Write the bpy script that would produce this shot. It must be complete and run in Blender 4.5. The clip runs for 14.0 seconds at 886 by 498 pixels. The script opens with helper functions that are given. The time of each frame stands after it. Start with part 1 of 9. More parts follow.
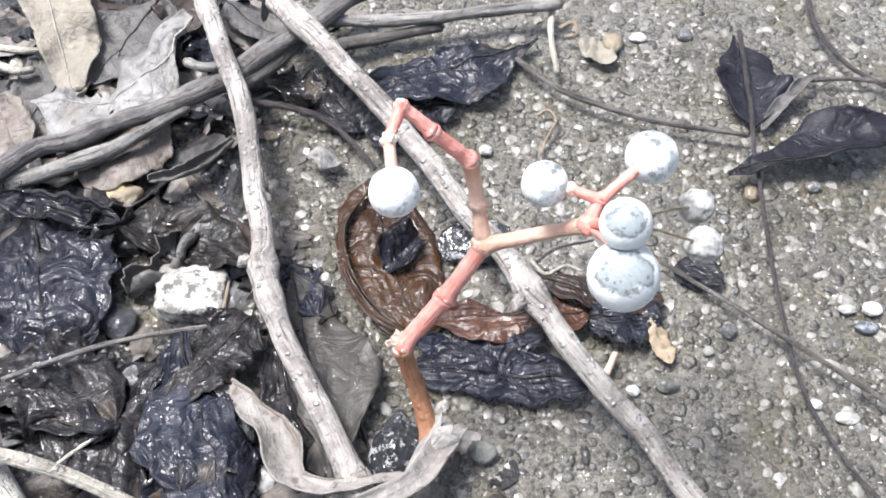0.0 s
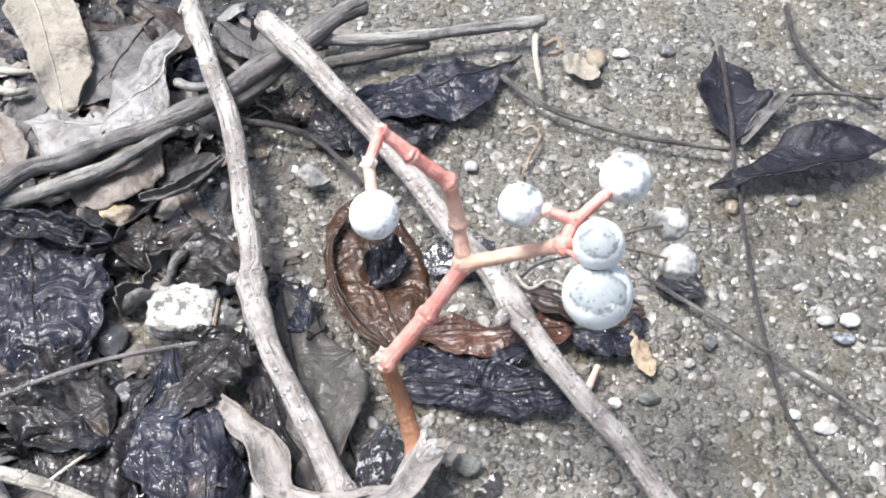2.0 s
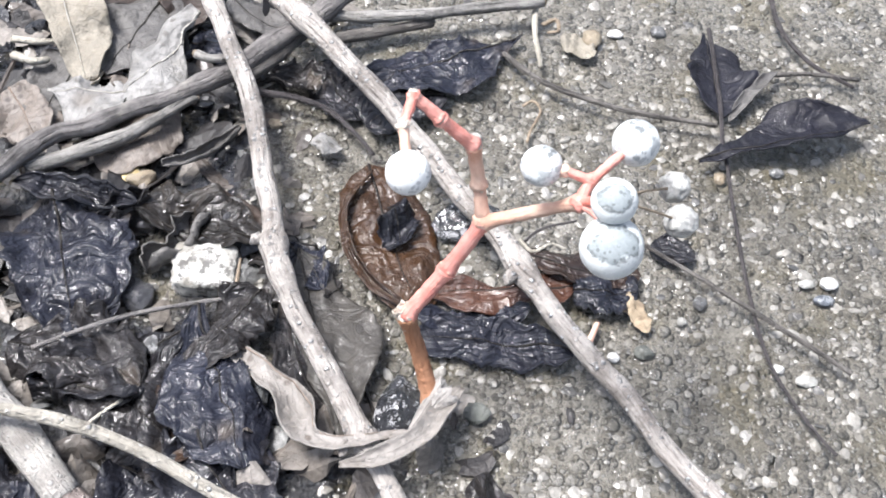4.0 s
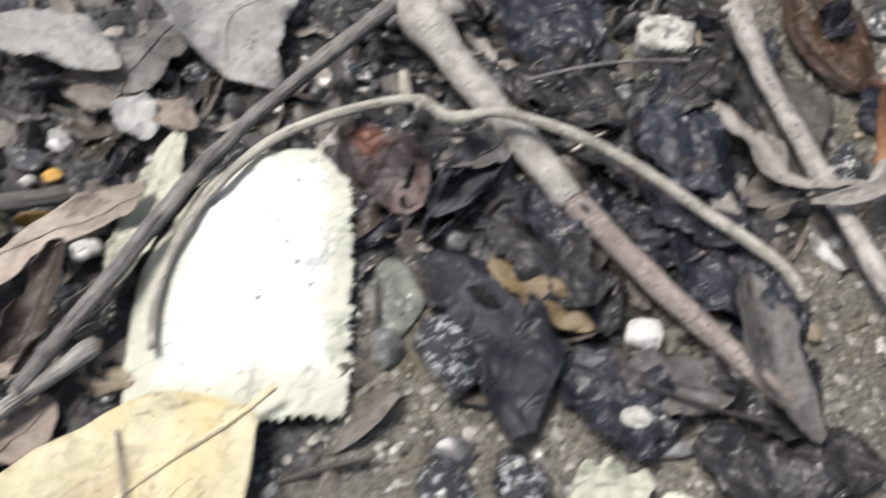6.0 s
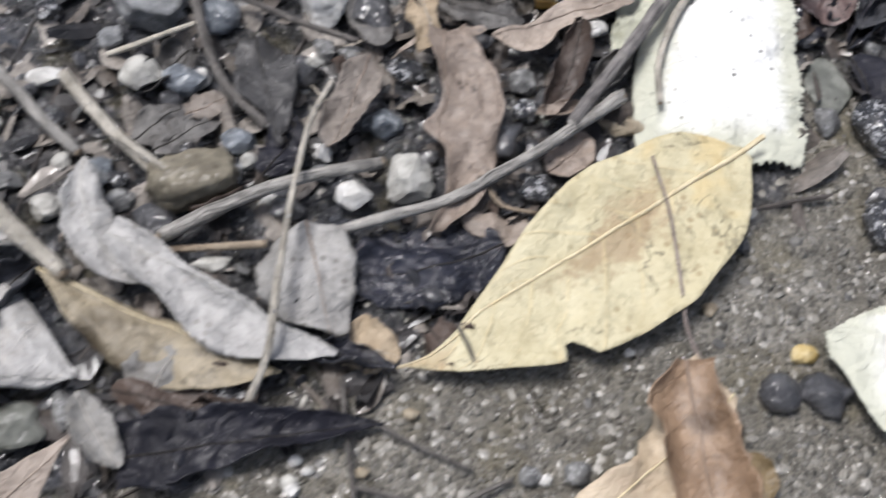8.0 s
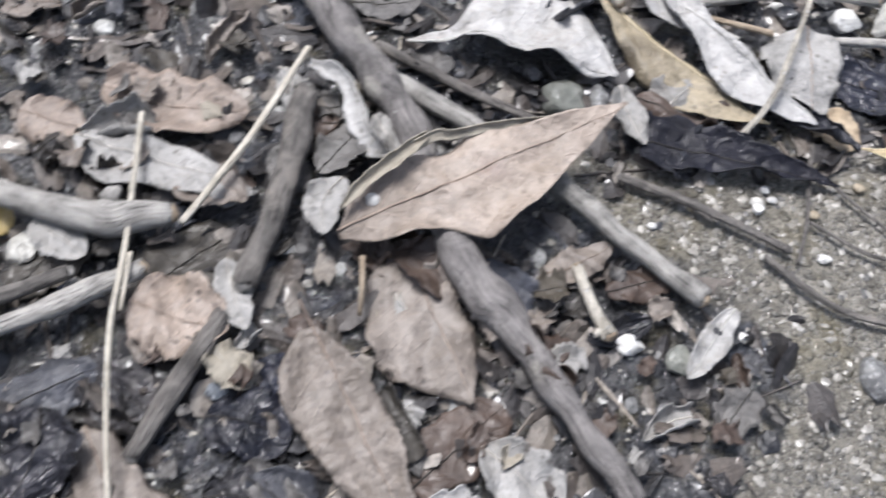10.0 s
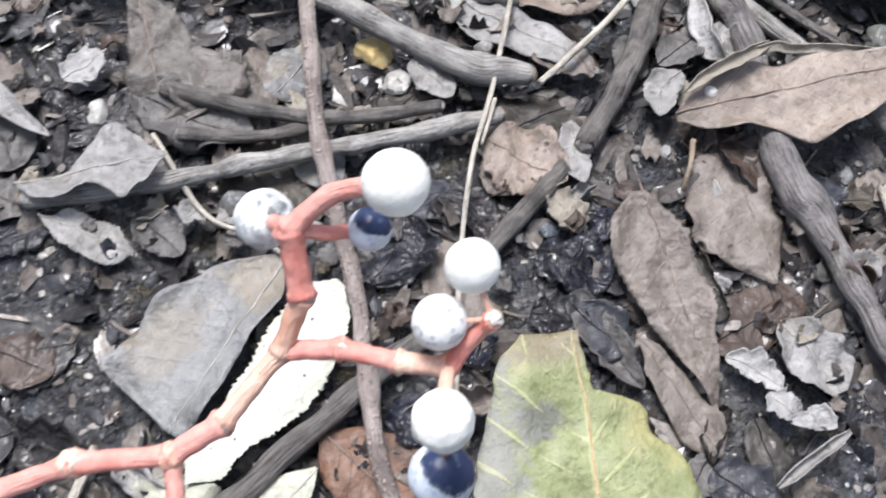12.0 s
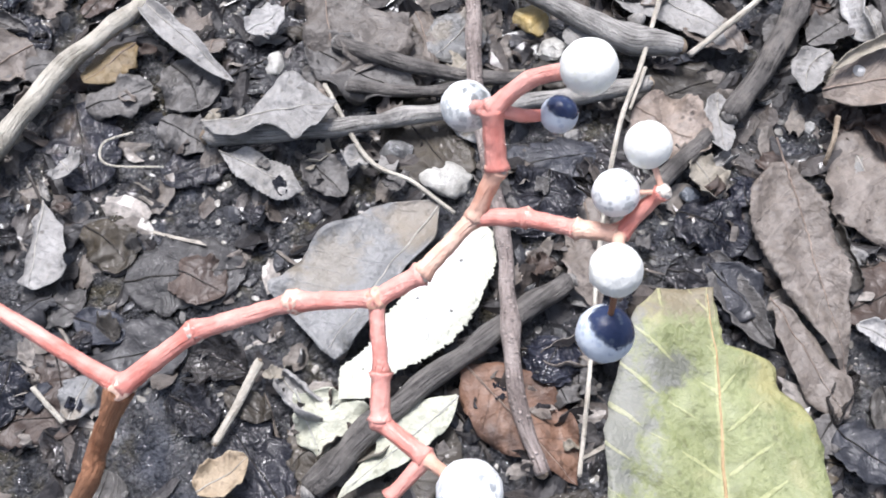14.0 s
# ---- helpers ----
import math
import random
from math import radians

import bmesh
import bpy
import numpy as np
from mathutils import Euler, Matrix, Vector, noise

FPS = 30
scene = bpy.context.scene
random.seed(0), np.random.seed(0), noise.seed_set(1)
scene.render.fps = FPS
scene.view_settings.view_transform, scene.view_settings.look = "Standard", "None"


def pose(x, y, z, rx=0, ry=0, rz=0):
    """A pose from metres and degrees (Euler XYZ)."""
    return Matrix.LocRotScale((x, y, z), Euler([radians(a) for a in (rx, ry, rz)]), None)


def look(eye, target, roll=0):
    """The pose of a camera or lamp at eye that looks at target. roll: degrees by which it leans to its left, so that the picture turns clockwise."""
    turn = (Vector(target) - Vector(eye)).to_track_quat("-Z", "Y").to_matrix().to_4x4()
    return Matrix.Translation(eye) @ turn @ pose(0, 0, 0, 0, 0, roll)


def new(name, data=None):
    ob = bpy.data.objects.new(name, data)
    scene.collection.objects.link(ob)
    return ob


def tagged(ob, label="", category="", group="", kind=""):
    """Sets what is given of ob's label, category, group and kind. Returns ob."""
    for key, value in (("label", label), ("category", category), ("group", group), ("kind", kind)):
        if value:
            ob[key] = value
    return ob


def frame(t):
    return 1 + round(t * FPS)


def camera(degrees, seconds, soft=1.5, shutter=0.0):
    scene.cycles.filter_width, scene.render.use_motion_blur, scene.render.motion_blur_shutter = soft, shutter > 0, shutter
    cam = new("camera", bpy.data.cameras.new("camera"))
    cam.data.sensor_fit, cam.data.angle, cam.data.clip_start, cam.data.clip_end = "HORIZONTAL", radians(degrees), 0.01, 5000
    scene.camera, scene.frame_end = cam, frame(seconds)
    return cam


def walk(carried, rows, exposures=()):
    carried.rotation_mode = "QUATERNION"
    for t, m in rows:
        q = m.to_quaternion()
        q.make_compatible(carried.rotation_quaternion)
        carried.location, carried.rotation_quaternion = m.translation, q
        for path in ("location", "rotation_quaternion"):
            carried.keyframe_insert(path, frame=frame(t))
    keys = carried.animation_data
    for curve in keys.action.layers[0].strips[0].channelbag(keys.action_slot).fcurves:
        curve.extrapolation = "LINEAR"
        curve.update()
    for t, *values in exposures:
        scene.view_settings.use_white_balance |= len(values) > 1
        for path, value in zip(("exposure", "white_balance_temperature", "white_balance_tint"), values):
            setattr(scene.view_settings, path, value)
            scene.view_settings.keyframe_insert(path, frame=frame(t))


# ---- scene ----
cam = camera(45.9, 14.0, 1.7, 0.48)
# seconds, eye, target, roll
PATH = [
    (0, (0.04993, 0.04922, 0.13778), (0.04446, 0.16275, -0.02679), -0.05),
    (0.5, (0.05125, 0.04743, 0.13728), (0.04467, 0.16283, -0.02594), -0.56),
    (1, (0.05113, 0.04735, 0.13802), (0.04527, 0.16271, -0.02525), -0.37),
    (1.5, (0.05152, 0.04637, 0.13838), (0.04588, 0.16322, -0.02385), -0.47),
    (2, (0.05234, 0.04895, 0.14139), (0.04670, 0.16322, -0.02266), -0.58),
    (2.2, (0.05352, 0.05209, 0.14434), (0.04688, 0.16222, -0.02247), -1.13),
    (4.3, (0.04087, 0.03666, 0.14923), (0.04589, 0.14946, -0.01585), 4.73),
    (4.5, (0.03732, 0.03471, 0.15107), (0.04364, 0.14574, -0.01516), 5.90),
    (5, (0.02217, 0.02424, 0.15443), (0.02543, 0.13211, -0.01395), 6.45),
    (5.5, (0.00569, 0.00725, 0.14579), (-0.00342, 0.11791, -0.02056), 3.17),
    (6, (-0.01164, -0.00429, 0.14948), (-0.02726, 0.09473, -0.02359), 1.81),
    (6.5, (-0.03870, -0.02592, 0.14845), (-0.04978, 0.07057, -0.02638), 5.57),
    (7, (-0.05343, -0.04133, 0.16012), (-0.07091, 0.04832, -0.01781), 2.73),
    (7.5, (-0.06601, -0.05524, 0.16961), (-0.08510, 0.03533, -0.00769), 2.86),
    (8, (-0.08679, -0.07366, 0.17577), (-0.09875, 0.01390, -0.00364), 7.66),
    (8.5, (-0.10058, -0.09338, 0.17968), (-0.11847, -0.00935, -0.00093), 6.21),
    (9, (-0.10558, -0.11777, 0.18690), (-0.13394, -0.03671, 0.00627), 3.92),
    (9.2, (-0.10773, -0.12735, 0.19057), (-0.13794, -0.04895, 0.00908), 4.80),
    (11.3, (-0.13070, -0.21799, 0.18746), (-0.18461, -0.13581, 0.01328), 12.30),
    (11.5, (-0.12971, -0.21908, 0.18949), (-0.18470, -0.14328, 0.01277), 10.19),
    (12, (-0.12607, -0.22629, 0.19681), (-0.18308, -0.16121, 0.01649), 6.76),
    (12.5, (-0.12442, -0.23113, 0.20120), (-0.18398, -0.17339, 0.01922), 3.59),
    (13, (-0.12204, -0.23541, 0.20274), (-0.18668, -0.18162, 0.02128), 0.59),
    (13.5, (-0.11994, -0.23771, 0.20518), (-0.18838, -0.18825, 0.02388), -1.90),
    (14, (-0.11740, -0.24098, 0.20473), (-0.18925, -0.19316, 0.02431), -3.09),
]
EXPOSURE = [(0, 1.32, 6330, 11.2), (2, 1.31, 6345, 11.3), (5, 1.35, 6430, 11), (5.5, 1, 6575, 10.5), (6, 0.65, 6700, 10), (6.3, 0.62, 6715, 10.3), (6.5, 0.34, 6650, 10.5), (7, 0.2, 6620, 11), (7.5, 0.19, 6470, 11.5), (8, 0.46, 6440, 12), (8.5, 0.62, 6370, 12), (9, 0.82, 6270, 12), (11.4, 0.98, 6330, 12), (12.5, 0.86, 6250, 13), (13.2, 0.88, 6240, 13.5), (14, 0.96, 6230, 14)]
walk(cam, [(t, look(eye, target, roll)) for t, eye, target, roll in PATH], EXPOSURE)

# ---- daylight: an overcast sky with a wide, weak sun ----
world = bpy.data.worlds.new("overcast_sky")
scene.world = world
world.use_nodes = True
sky = world.node_tree.nodes.new("ShaderNodeTexSky")
sky.sky_type = "NISHITA"
sky.sun_disc = False
sky.sun_elevation, sky.sun_rotation = radians(68), radians(-72)
sky.air_density, sky.dust_density, sky.ozone_density = 1.0, 3.3, 1.0
back = world.node_tree.nodes["Background"]
back.inputs["Strength"].default_value = 0.09
cloud = world.node_tree.nodes.new("ShaderNodeHueSaturation")
cloud.inputs["Saturation"].default_value = 0.72
world.node_tree.links.new(sky.outputs["Color"], cloud.inputs["Color"])
world.node_tree.links.new(cloud.outputs["Color"], back.inputs["Color"])
sun = new("sun", bpy.data.lights.new("sun", "SUN"))
sun.data.energy, sun.data.angle, sun.data.color = 3.0, radians(20), (1.0, 0.99, 0.98)
sun.matrix_world = look((-0.75, 0.25, 2.0), (0, 0, 0))


# ---- materials ----
def node_mat(name, rough=0.6, spec=0.4):
    m = bpy.data.materials.new(name)
    m.use_nodes = True
    b = m.node_tree.nodes["Principled BSDF"]
    b.inputs["Roughness"].default_value = rough
    b.inputs["Specular IOR Level"].default_value = spec
    return m, b


def nd(m, kind, **inputs):
    n = m.node_tree.nodes.new("ShaderNode" + kind)
    for k, v in inputs.items():
        sock = n.inputs[k.replace("_", " ")]
        if isinstance(v, bpy.types.NodeSocket):
            m.node_tree.links.new(v, sock)
        else:
            sock.default_value = v
    return n


def math_node(m, op, a, b=0.0):
    n = m.node_tree.nodes.new("ShaderNodeMath")
    n.operation = op
    for i, v in enumerate((a, b)):
        if isinstance(v, bpy.types.NodeSocket):
            m.node_tree.links.new(v, n.inputs[i])
        else:
            n.inputs[i].default_value = v
    return n.outputs[0]


def ramp(m, fac, stops):
    n = m.node_tree.nodes.new("ShaderNodeValToRGB")
    m.node_tree.links.new(fac, n.inputs[0])
    e = n.color_ramp.elements
    while len(e) < len(stops):
        e.new(0.5)
    for el, (p, c) in zip(e, stops):
        el.position = p
        el.color = (*c, 1) if len(c) == 3 else c
    return n.outputs[0]


def step(m, fac, lo, hi):
    n = m.node_tree.nodes.new("ShaderNodeMapRange")
    n.interpolation_type = "SMOOTHSTEP"
    m.node_tree.links.new(fac, n.inputs[0])
    n.inputs[1].default_value, n.inputs[2].default_value = lo, hi
    return n.outputs[0]


def blend(m, fac, a, b, mode="MIX"):
    n = m.node_tree.nodes.new("ShaderNodeMix")
    n.data_type, n.blend_type = "RGBA", mode
    for i, v in ((0, fac), (6, a), (7, b)):
        if isinstance(v, bpy.types.NodeSocket):
            m.node_tree.links.new(v, n.inputs[i])
        else:
            n.inputs[i].default_value = v if i == 0 else (*v, 1)
    return n.outputs[2]


def coords(m, random_shift=True):
    tc = nd(m, "TexCoord").outputs["Object"]
    if not random_shift:
        return tc
    r = math_node(m, "MULTIPLY", nd(m, "ObjectInfo").outputs["Random"], 3.7)
    add = m.node_tree.nodes.new("ShaderNodeVectorMath")
    m.node_tree.links.new(tc, add.inputs[0])
    m.node_tree.links.new(r, add.inputs[1])
    return add.outputs[0]


def noise_tex(m, co, scale, detail=4.0, rough=0.6):
    return nd(m, "TexNoise", Vector=co, Scale=scale, Detail=detail, Roughness=rough).outputs[0]


def bump(m, b, height, dist, strength=1.0, normal=None):
    n = nd(m, "Bump", Height=height, Distance=dist, Strength=strength)
    if normal is not None:
        m.node_tree.links.new(normal, n.inputs["Normal"])
    m.node_tree.links.new(n.outputs[0], b.inputs["Normal"])
    return n.outputs[0]


MATS = {}


def leaf_material(name, dark, light, spot=None, spots=0.0, rough=0.5, spec=0.45, veins=0.0, vein_col=None, wet=0.0, patch=None, patches=0.0, stain=None, rim=None, dot=(0.34, 0.16), crease=0.0):
    """Blade colour in two tones, freckles, side veins, blotches and, where wet, a shiny wrinkled skin."""
    m, b = node_mat(name, rough, spec)
    link = m.node_tree.links.new
    co = coords(m)
    broad = noise_tex(m, co, 90, 5, 0.6)
    fine = noise_tex(m, co, 620, 5, 0.65)
    both = math_node(m, "ADD", math_node(m, "MULTIPLY", broad, 0.62), math_node(m, "MULTIPLY", fine, 0.38))
    col = ramp(m, both, [(0.36, dark), (0.62, light)])
    dirt = step(m, noise_tex(m, co, 330, 6, 0.72), 0.5, 0.68)
    col = blend(m, math_node(m, "MULTIPLY", dirt, 0.5), col, [c * 0.42 for c in dark])
    smear = math_node(m, "MULTIPLY", step(m, noise_tex(m, co, 60, 5, 0.7), 0.5, 0.62), step(m, fine, 0.4, 0.6))
    col = blend(m, math_node(m, "MULTIPLY", smear, 0.5), col, (dark[0] * 0.62, dark[1] * 0.56, dark[2] * 0.42))
    r = nd(m, "ObjectInfo").outputs["Random"]
    col = blend(m, 0.24, col, ramp(m, r, [(0.0, dark), (1.0, light)]))
    if wet > 0.3 and max(light) < 0.08:
        hue = ramp(m, math_node(m, "FRACT", math_node(m, "MULTIPLY", r, 7.3)), [(0.0, (0.82, 0.94, 1.25)), (0.5, (1, 1, 1)), (1.0, (1.3, 1.1, 0.75))])
        col = blend(m, 1.0, col, hue, "MULTIPLY")
    if patch:
        col = blend(m, step(m, noise_tex(m, co, 55, 3, 0.55), 0.66 - 0.2 * patches, 0.8 - 0.2 * patches), col, patch)
    if spot:
        v = nd(m, "TexVoronoi", Vector=co, Scale=430.0).outputs["Distance"]
        gate = step(m, noise_tex(m, co, 150, 2), 0.48, 0.62)
        dots = math_node(m, "MULTIPLY", step(m, v, dot[0], dot[1]), gate)
        col = blend(m, math_node(m, "MULTIPLY", dots, spots), col, spot)
    uv = nd(m, "SeparateXYZ", Vector=nd(m, "UVMap").outputs[0])
    if stain:
        for su, sv, ru, rv, amount, tone in stain:
            du = math_node(m, "DIVIDE", math_node(m, "SUBTRACT", uv.outputs[0], su), ru)
            dv = math_node(m, "DIVIDE", math_node(m, "SUBTRACT", uv.outputs[1], sv), rv)
            dd = math_node(m, "SQRT", math_node(m, "ADD", math_node(m, "MULTIPLY", du, du), math_node(m, "MULTIPLY", dv, dv)))
            dd = math_node(m, "ADD", dd, math_node(m, "MULTIPLY", math_node(m, "SUBTRACT", noise_tex(m, co, 240, 6, 0.7), 0.5), 2.6))
            col = blend(m, math_node(m, "MULTIPLY", step(m, dd, 1.15, 0.45), amount), col, tone)
    if crease:
        bent = m.node_tree.nodes.new("ShaderNodeMapping")
        bent.inputs["Scale"].default_value, bent.inputs["Rotation"].default_value = (9, 3.2, 1), (0, 0, 0.5)
        link(nd(m, "UVMap").outputs[0], bent.inputs["Vector"])
        crack = math_node(m, "ABSOLUTE", math_node(m, "SUBTRACT", noise_tex(m, bent.outputs[0], 1.0, 3, 0.5), 0.5))
        crack = math_node(m, "MULTIPLY", step(m, crack, 0.013, 0.004), step(m, noise_tex(m, co, 75, 2), 0.5, 0.6))
        col = blend(m, math_node(m, "MULTIPLY", crack, crease), col, [c * 0.35 for c in dark])
    if rim:
        edge = math_node(m, "MAXIMUM", math_node(m, "MULTIPLY", math_node(m, "ABSOLUTE", math_node(m, "SUBTRACT", uv.outputs[1], 0.5)), 2.0), math_node(m, "MULTIPLY", math_node(m, "ABSOLUTE", math_node(m, "SUBTRACT", uv.outputs[0], 0.45)), 1.8))
        edge = math_node(m, "ADD", edge, math_node(m, "MULTIPLY", math_node(m, "SUBTRACT", noise_tex(m, co, 160, 5), 0.5), 0.35))
        col = blend(m, math_node(m, "MULTIPLY", step(m, edge, 0.52, 0.84), 0.9), col, rim)
    side = math_node(m, "ABSOLUTE", math_node(m, "SUBTRACT", uv.outputs[1], 0.5))
    w = math_node(m, "SINE", math_node(m, "MULTIPLY", math_node(m, "SUBTRACT", uv.outputs[0], math_node(m, "MULTIPLY", side, 0.34)), 62.0))
    w = math_node(m, "ADD", w, math_node(m, "MULTIPLY", math_node(m, "SUBTRACT", broad, 0.5), 0.7))
    line = step(m, w, 0.955, 1.0)
    rib = step(m, side, 0.022, 0.008)
    net = math_node(m, "MAXIMUM", line, rib)
    if veins:
        col = blend(m, math_node(m, "MULTIPLY", net, veins), col, vein_col or light)
    link(col, b.inputs["Base Color"])
    h = math_node(m, "ADD", math_node(m, "ADD", math_node(m, "MULTIPLY", fine, 0.45), math_node(m, "MULTIPLY", noise_tex(m, co, 300, 4, 0.6), 0.6)), math_node(m, "MULTIPLY", net, 0.1))
    h = math_node(m, "ADD", h, math_node(m, "MULTIPLY", noise_tex(m, co, 95, 3, 0.5), 1.5))
    b.inputs["Coat Weight"].default_value, b.inputs["Coat Roughness"].default_value = (min(0.8, wet * 1.1), 0.05) if wet else (0.12 if rough < 0.6 else 0.0, 0.35)
    if wet:
        drawn = m.node_tree.nodes.new("ShaderNodeMapping")
        drawn.inputs["Scale"].default_value = (3.5, 6.0, 1)
        link(nd(m, "UVMap").outputs[0], drawn.inputs["Vector"])
        pleat = nd(m, "TexNoise", Vector=drawn.outputs[0], Scale=1.0, Detail=1.5, Roughness=0.5, Distortion=0.35).outputs[0]
        swell = nd(m, "TexNoise", Vector=co, Scale=170.0, Detail=2.5, Roughness=0.5, Distortion=1.0).outputs[0]
        swell = math_node(m, "ABSOLUTE", math_node(m, "SUBTRACT", swell, 0.5))
        pucker = math_node(m, "ABSOLUTE", math_node(m, "SUBTRACT", nd(m, "TexNoise", Vector=co, Scale=620.0, Detail=3.0, Roughness=0.55, Distortion=0.6).outputs[0], 0.5))
        ridge = math_node(m, "ADD", math_node(m, "MULTIPLY", swell, 1.0), math_node(m, "MULTIPLY", pleat, 0.55 * wet))
        film = nd(m, "Bump", Height=math_node(m, "ADD", ridge, math_node(m, "MULTIPLY", pucker, 0.34)), Distance=0.0024)
        link(film.outputs[0], b.inputs["Coat Normal"])
        h = math_node(m, "ADD", math_node(m, "MULTIPLY", h, 0.3), math_node(m, "MULTIPLY", ridge, 1.7 * min(1.0, wet + 0.3)))
        link(nd(m, "MapRange", Value=noise_tex(m, co, 170, 3), From_Min=0.35, From_Max=0.65, To_Min=max(rough - 0.06, 0.1), To_Max=rough + 0.25).outputs[0], b.inputs["Roughness"])
    bump(m, b, h, 0.0011 if wet > 0.3 else 0.0015, 0.9)
    MATS[name] = m
    return m


leaf_material("black_wet", (0.004, 0.004, 0.0054), (0.028, 0.0275, 0.033), rough=0.42, spec=0.12, wet=1.0, patch=(0.07, 0.056, 0.044), patches=0.3)
leaf_material("brown_wet", (0.009, 0.005, 0.0035), (0.045, 0.025, 0.015), rough=0.36, spec=0.15, wet=0.75, veins=0.2, patch=(0.012, 0.01, 0.009), patches=0.4)
leaf_material("redbrown_wet", (0.025, 0.01, 0.007), (0.105, 0.047, 0.028), rough=0.36, spec=0.25, wet=0.7, veins=0.2)
leaf_material("black_dull", (0.005, 0.005, 0.008), (0.018, 0.018, 0.026), rough=0.48, spec=0.2, wet=0.24)
leaf_material("purple_brown", (0.016, 0.011, 0.012), (0.055, 0.038, 0.038), rough=0.42, spec=0.3, wet=0.25, veins=0.25, stain=[(0.25, 0.6, 0.22, 0.3, 0.65, (0.15, 0.04, 0.014)), (0.95, 0.5, 0.25, 0.6, 0.7, (0.16, 0.11, 0.1))])
leaf_material("grey_black", (0.015, 0.0145, 0.015), (0.06, 0.057, 0.055), rough=0.46, spec=0.3, wet=0.35, veins=0.15)
leaf_material("grey_dark", (0.048, 0.045, 0.043), (0.145, 0.137, 0.129), rough=0.42, veins=0.15, spot=(0.03, 0.027, 0.024), spots=0.45)
leaf_material("grey_pale", (0.145, 0.14, 0.132), (0.35, 0.34, 0.326), rough=0.48, spot=(0.08, 0.07, 0.06), spots=0.75, veins=0.15, patch=(0.16, 0.14, 0.12), patches=0.25)
leaf_material("grey_slate", (0.134, 0.136, 0.136), (0.272, 0.272, 0.268), rough=0.3, veins=0.2, spot=(0.05, 0.05, 0.05), spots=0.5, patch=(0.2, 0.17, 0.125), patches=0.5, stain=[(0.12, 0.5, 0.2, 0.7, 0.7, (0.22, 0.185, 0.14)), (0.62, 0.2, 0.25, 0.2, 0.6, (0.2, 0.17, 0.125))])
leaf_material("withered", (0.16, 0.145, 0.13), (0.31, 0.285, 0.262), rough=0.5, spot=(0.09, 0.07, 0.055), spots=0.7, veins=0.15, patch=(0.2, 0.17, 0.145), patches=0.3)
leaf_material("white_leaf", (0.23, 0.224, 0.216), (0.43, 0.42, 0.408), rough=0.5, spot=(0.13, 0.115, 0.1), spots=0.55, veins=0.15, patch=(0.23, 0.21, 0.19), patches=0.25)
leaf_material("white_felt", (0.7, 0.7, 0.67), (0.85, 0.85, 0.83), rough=0.75, spec=0.2, spot=(0.05, 0.05, 0.045), spots=1.0, dot=(0.24, 0.16), veins=0.06, vein_col=(0.6, 0.6, 0.55), rim=(0.47, 0.475, 0.385))
leaf_material("pale_green", (0.33, 0.34, 0.265), (0.53, 0.53, 0.43), rough=0.6, spot=(0.12, 0.12, 0.08), spots=0.5, veins=0.25, patch=(0.4, 0.38, 0.28), patches=0.3)
leaf_material("tan", (0.24, 0.18, 0.115), (0.47, 0.38, 0.27), rough=0.6, spot=(0.08, 0.05, 0.03), spots=0.4, veins=0.2, patch=(0.15, 0.11, 0.07), patches=0.2)
leaf_material("olive_tan", (0.12, 0.1, 0.066), (0.36, 0.305, 0.215), rough=0.55, spot=(0.06, 0.05, 0.03), spots=0.6, veins=0.3, patch=(0.07, 0.055, 0.035), patches=0.55)
leaf_material("tan_pale", (0.195, 0.173, 0.138), (0.335, 0.305, 0.25), rough=0.6, spot=(0.1, 0.08, 0.06), spots=0.35, veins=0.2)
leaf_material("brown_mauve", (0.125, 0.096, 0.078), (0.31, 0.25, 0.205), rough=0.42, spot=(0.035, 0.025, 0.02), spots=0.8, veins=0.25, patch=(0.07, 0.05, 0.04), patches=0.25)
leaf_material("brown_pink", (0.18, 0.145, 0.118), (0.39, 0.325, 0.272), rough=0.42, spot=(0.1, 0.07, 0.05), spots=0.6, veins=0.25, patch=(0.19, 0.145, 0.12), patches=0.3, stain=[(0.05, 0.5, 0.3, 0.7, 0.6, (0.13, 0.105, 0.085))])
leaf_material("brown_grey", (0.1, 0.083, 0.07), (0.235, 0.202, 0.175), rough=0.45, spot=(0.035, 0.027, 0.025), spots=0.65, veins=0.4, patch=(0.3, 0.27, 0.245), patches=0.08)
leaf_material("grey_brown", (0.05, 0.043, 0.037), (0.17, 0.15, 0.132), rough=0.45, spot=(0.025, 0.02, 0.018), spots=0.7, veins=0.3, patch=(0.26, 0.245, 0.225), patches=0.25)
leaf_material("brown_dark", (0.024, 0.017, 0.014), (0.082, 0.058, 0.046), rough=0.42, spec=0.35, veins=0.2, wet=0.2)
leaf_material("orange_tan", (0.34, 0.26, 0.18), (0.55, 0.46, 0.34), rough=0.5, veins=0.3, vein_col=(0.6, 0.5, 0.34), patch=(0.42, 0.3, 0.17), patches=0.2, stain=[(0.45, 0.95, 0.25, 0.25, 0.9, (0.42, 0.25, 0.03)), (0.3, 1.0, 0.2, 0.2, 0.8, (0.2, 0.08, 0.02))])
leaf_material("brown_shiny", (0.13, 0.08, 0.048), (0.34, 0.235, 0.155), rough=0.3, spec=0.5, veins=0.2, patch=(0.08, 0.05, 0.03), patches=0.4)
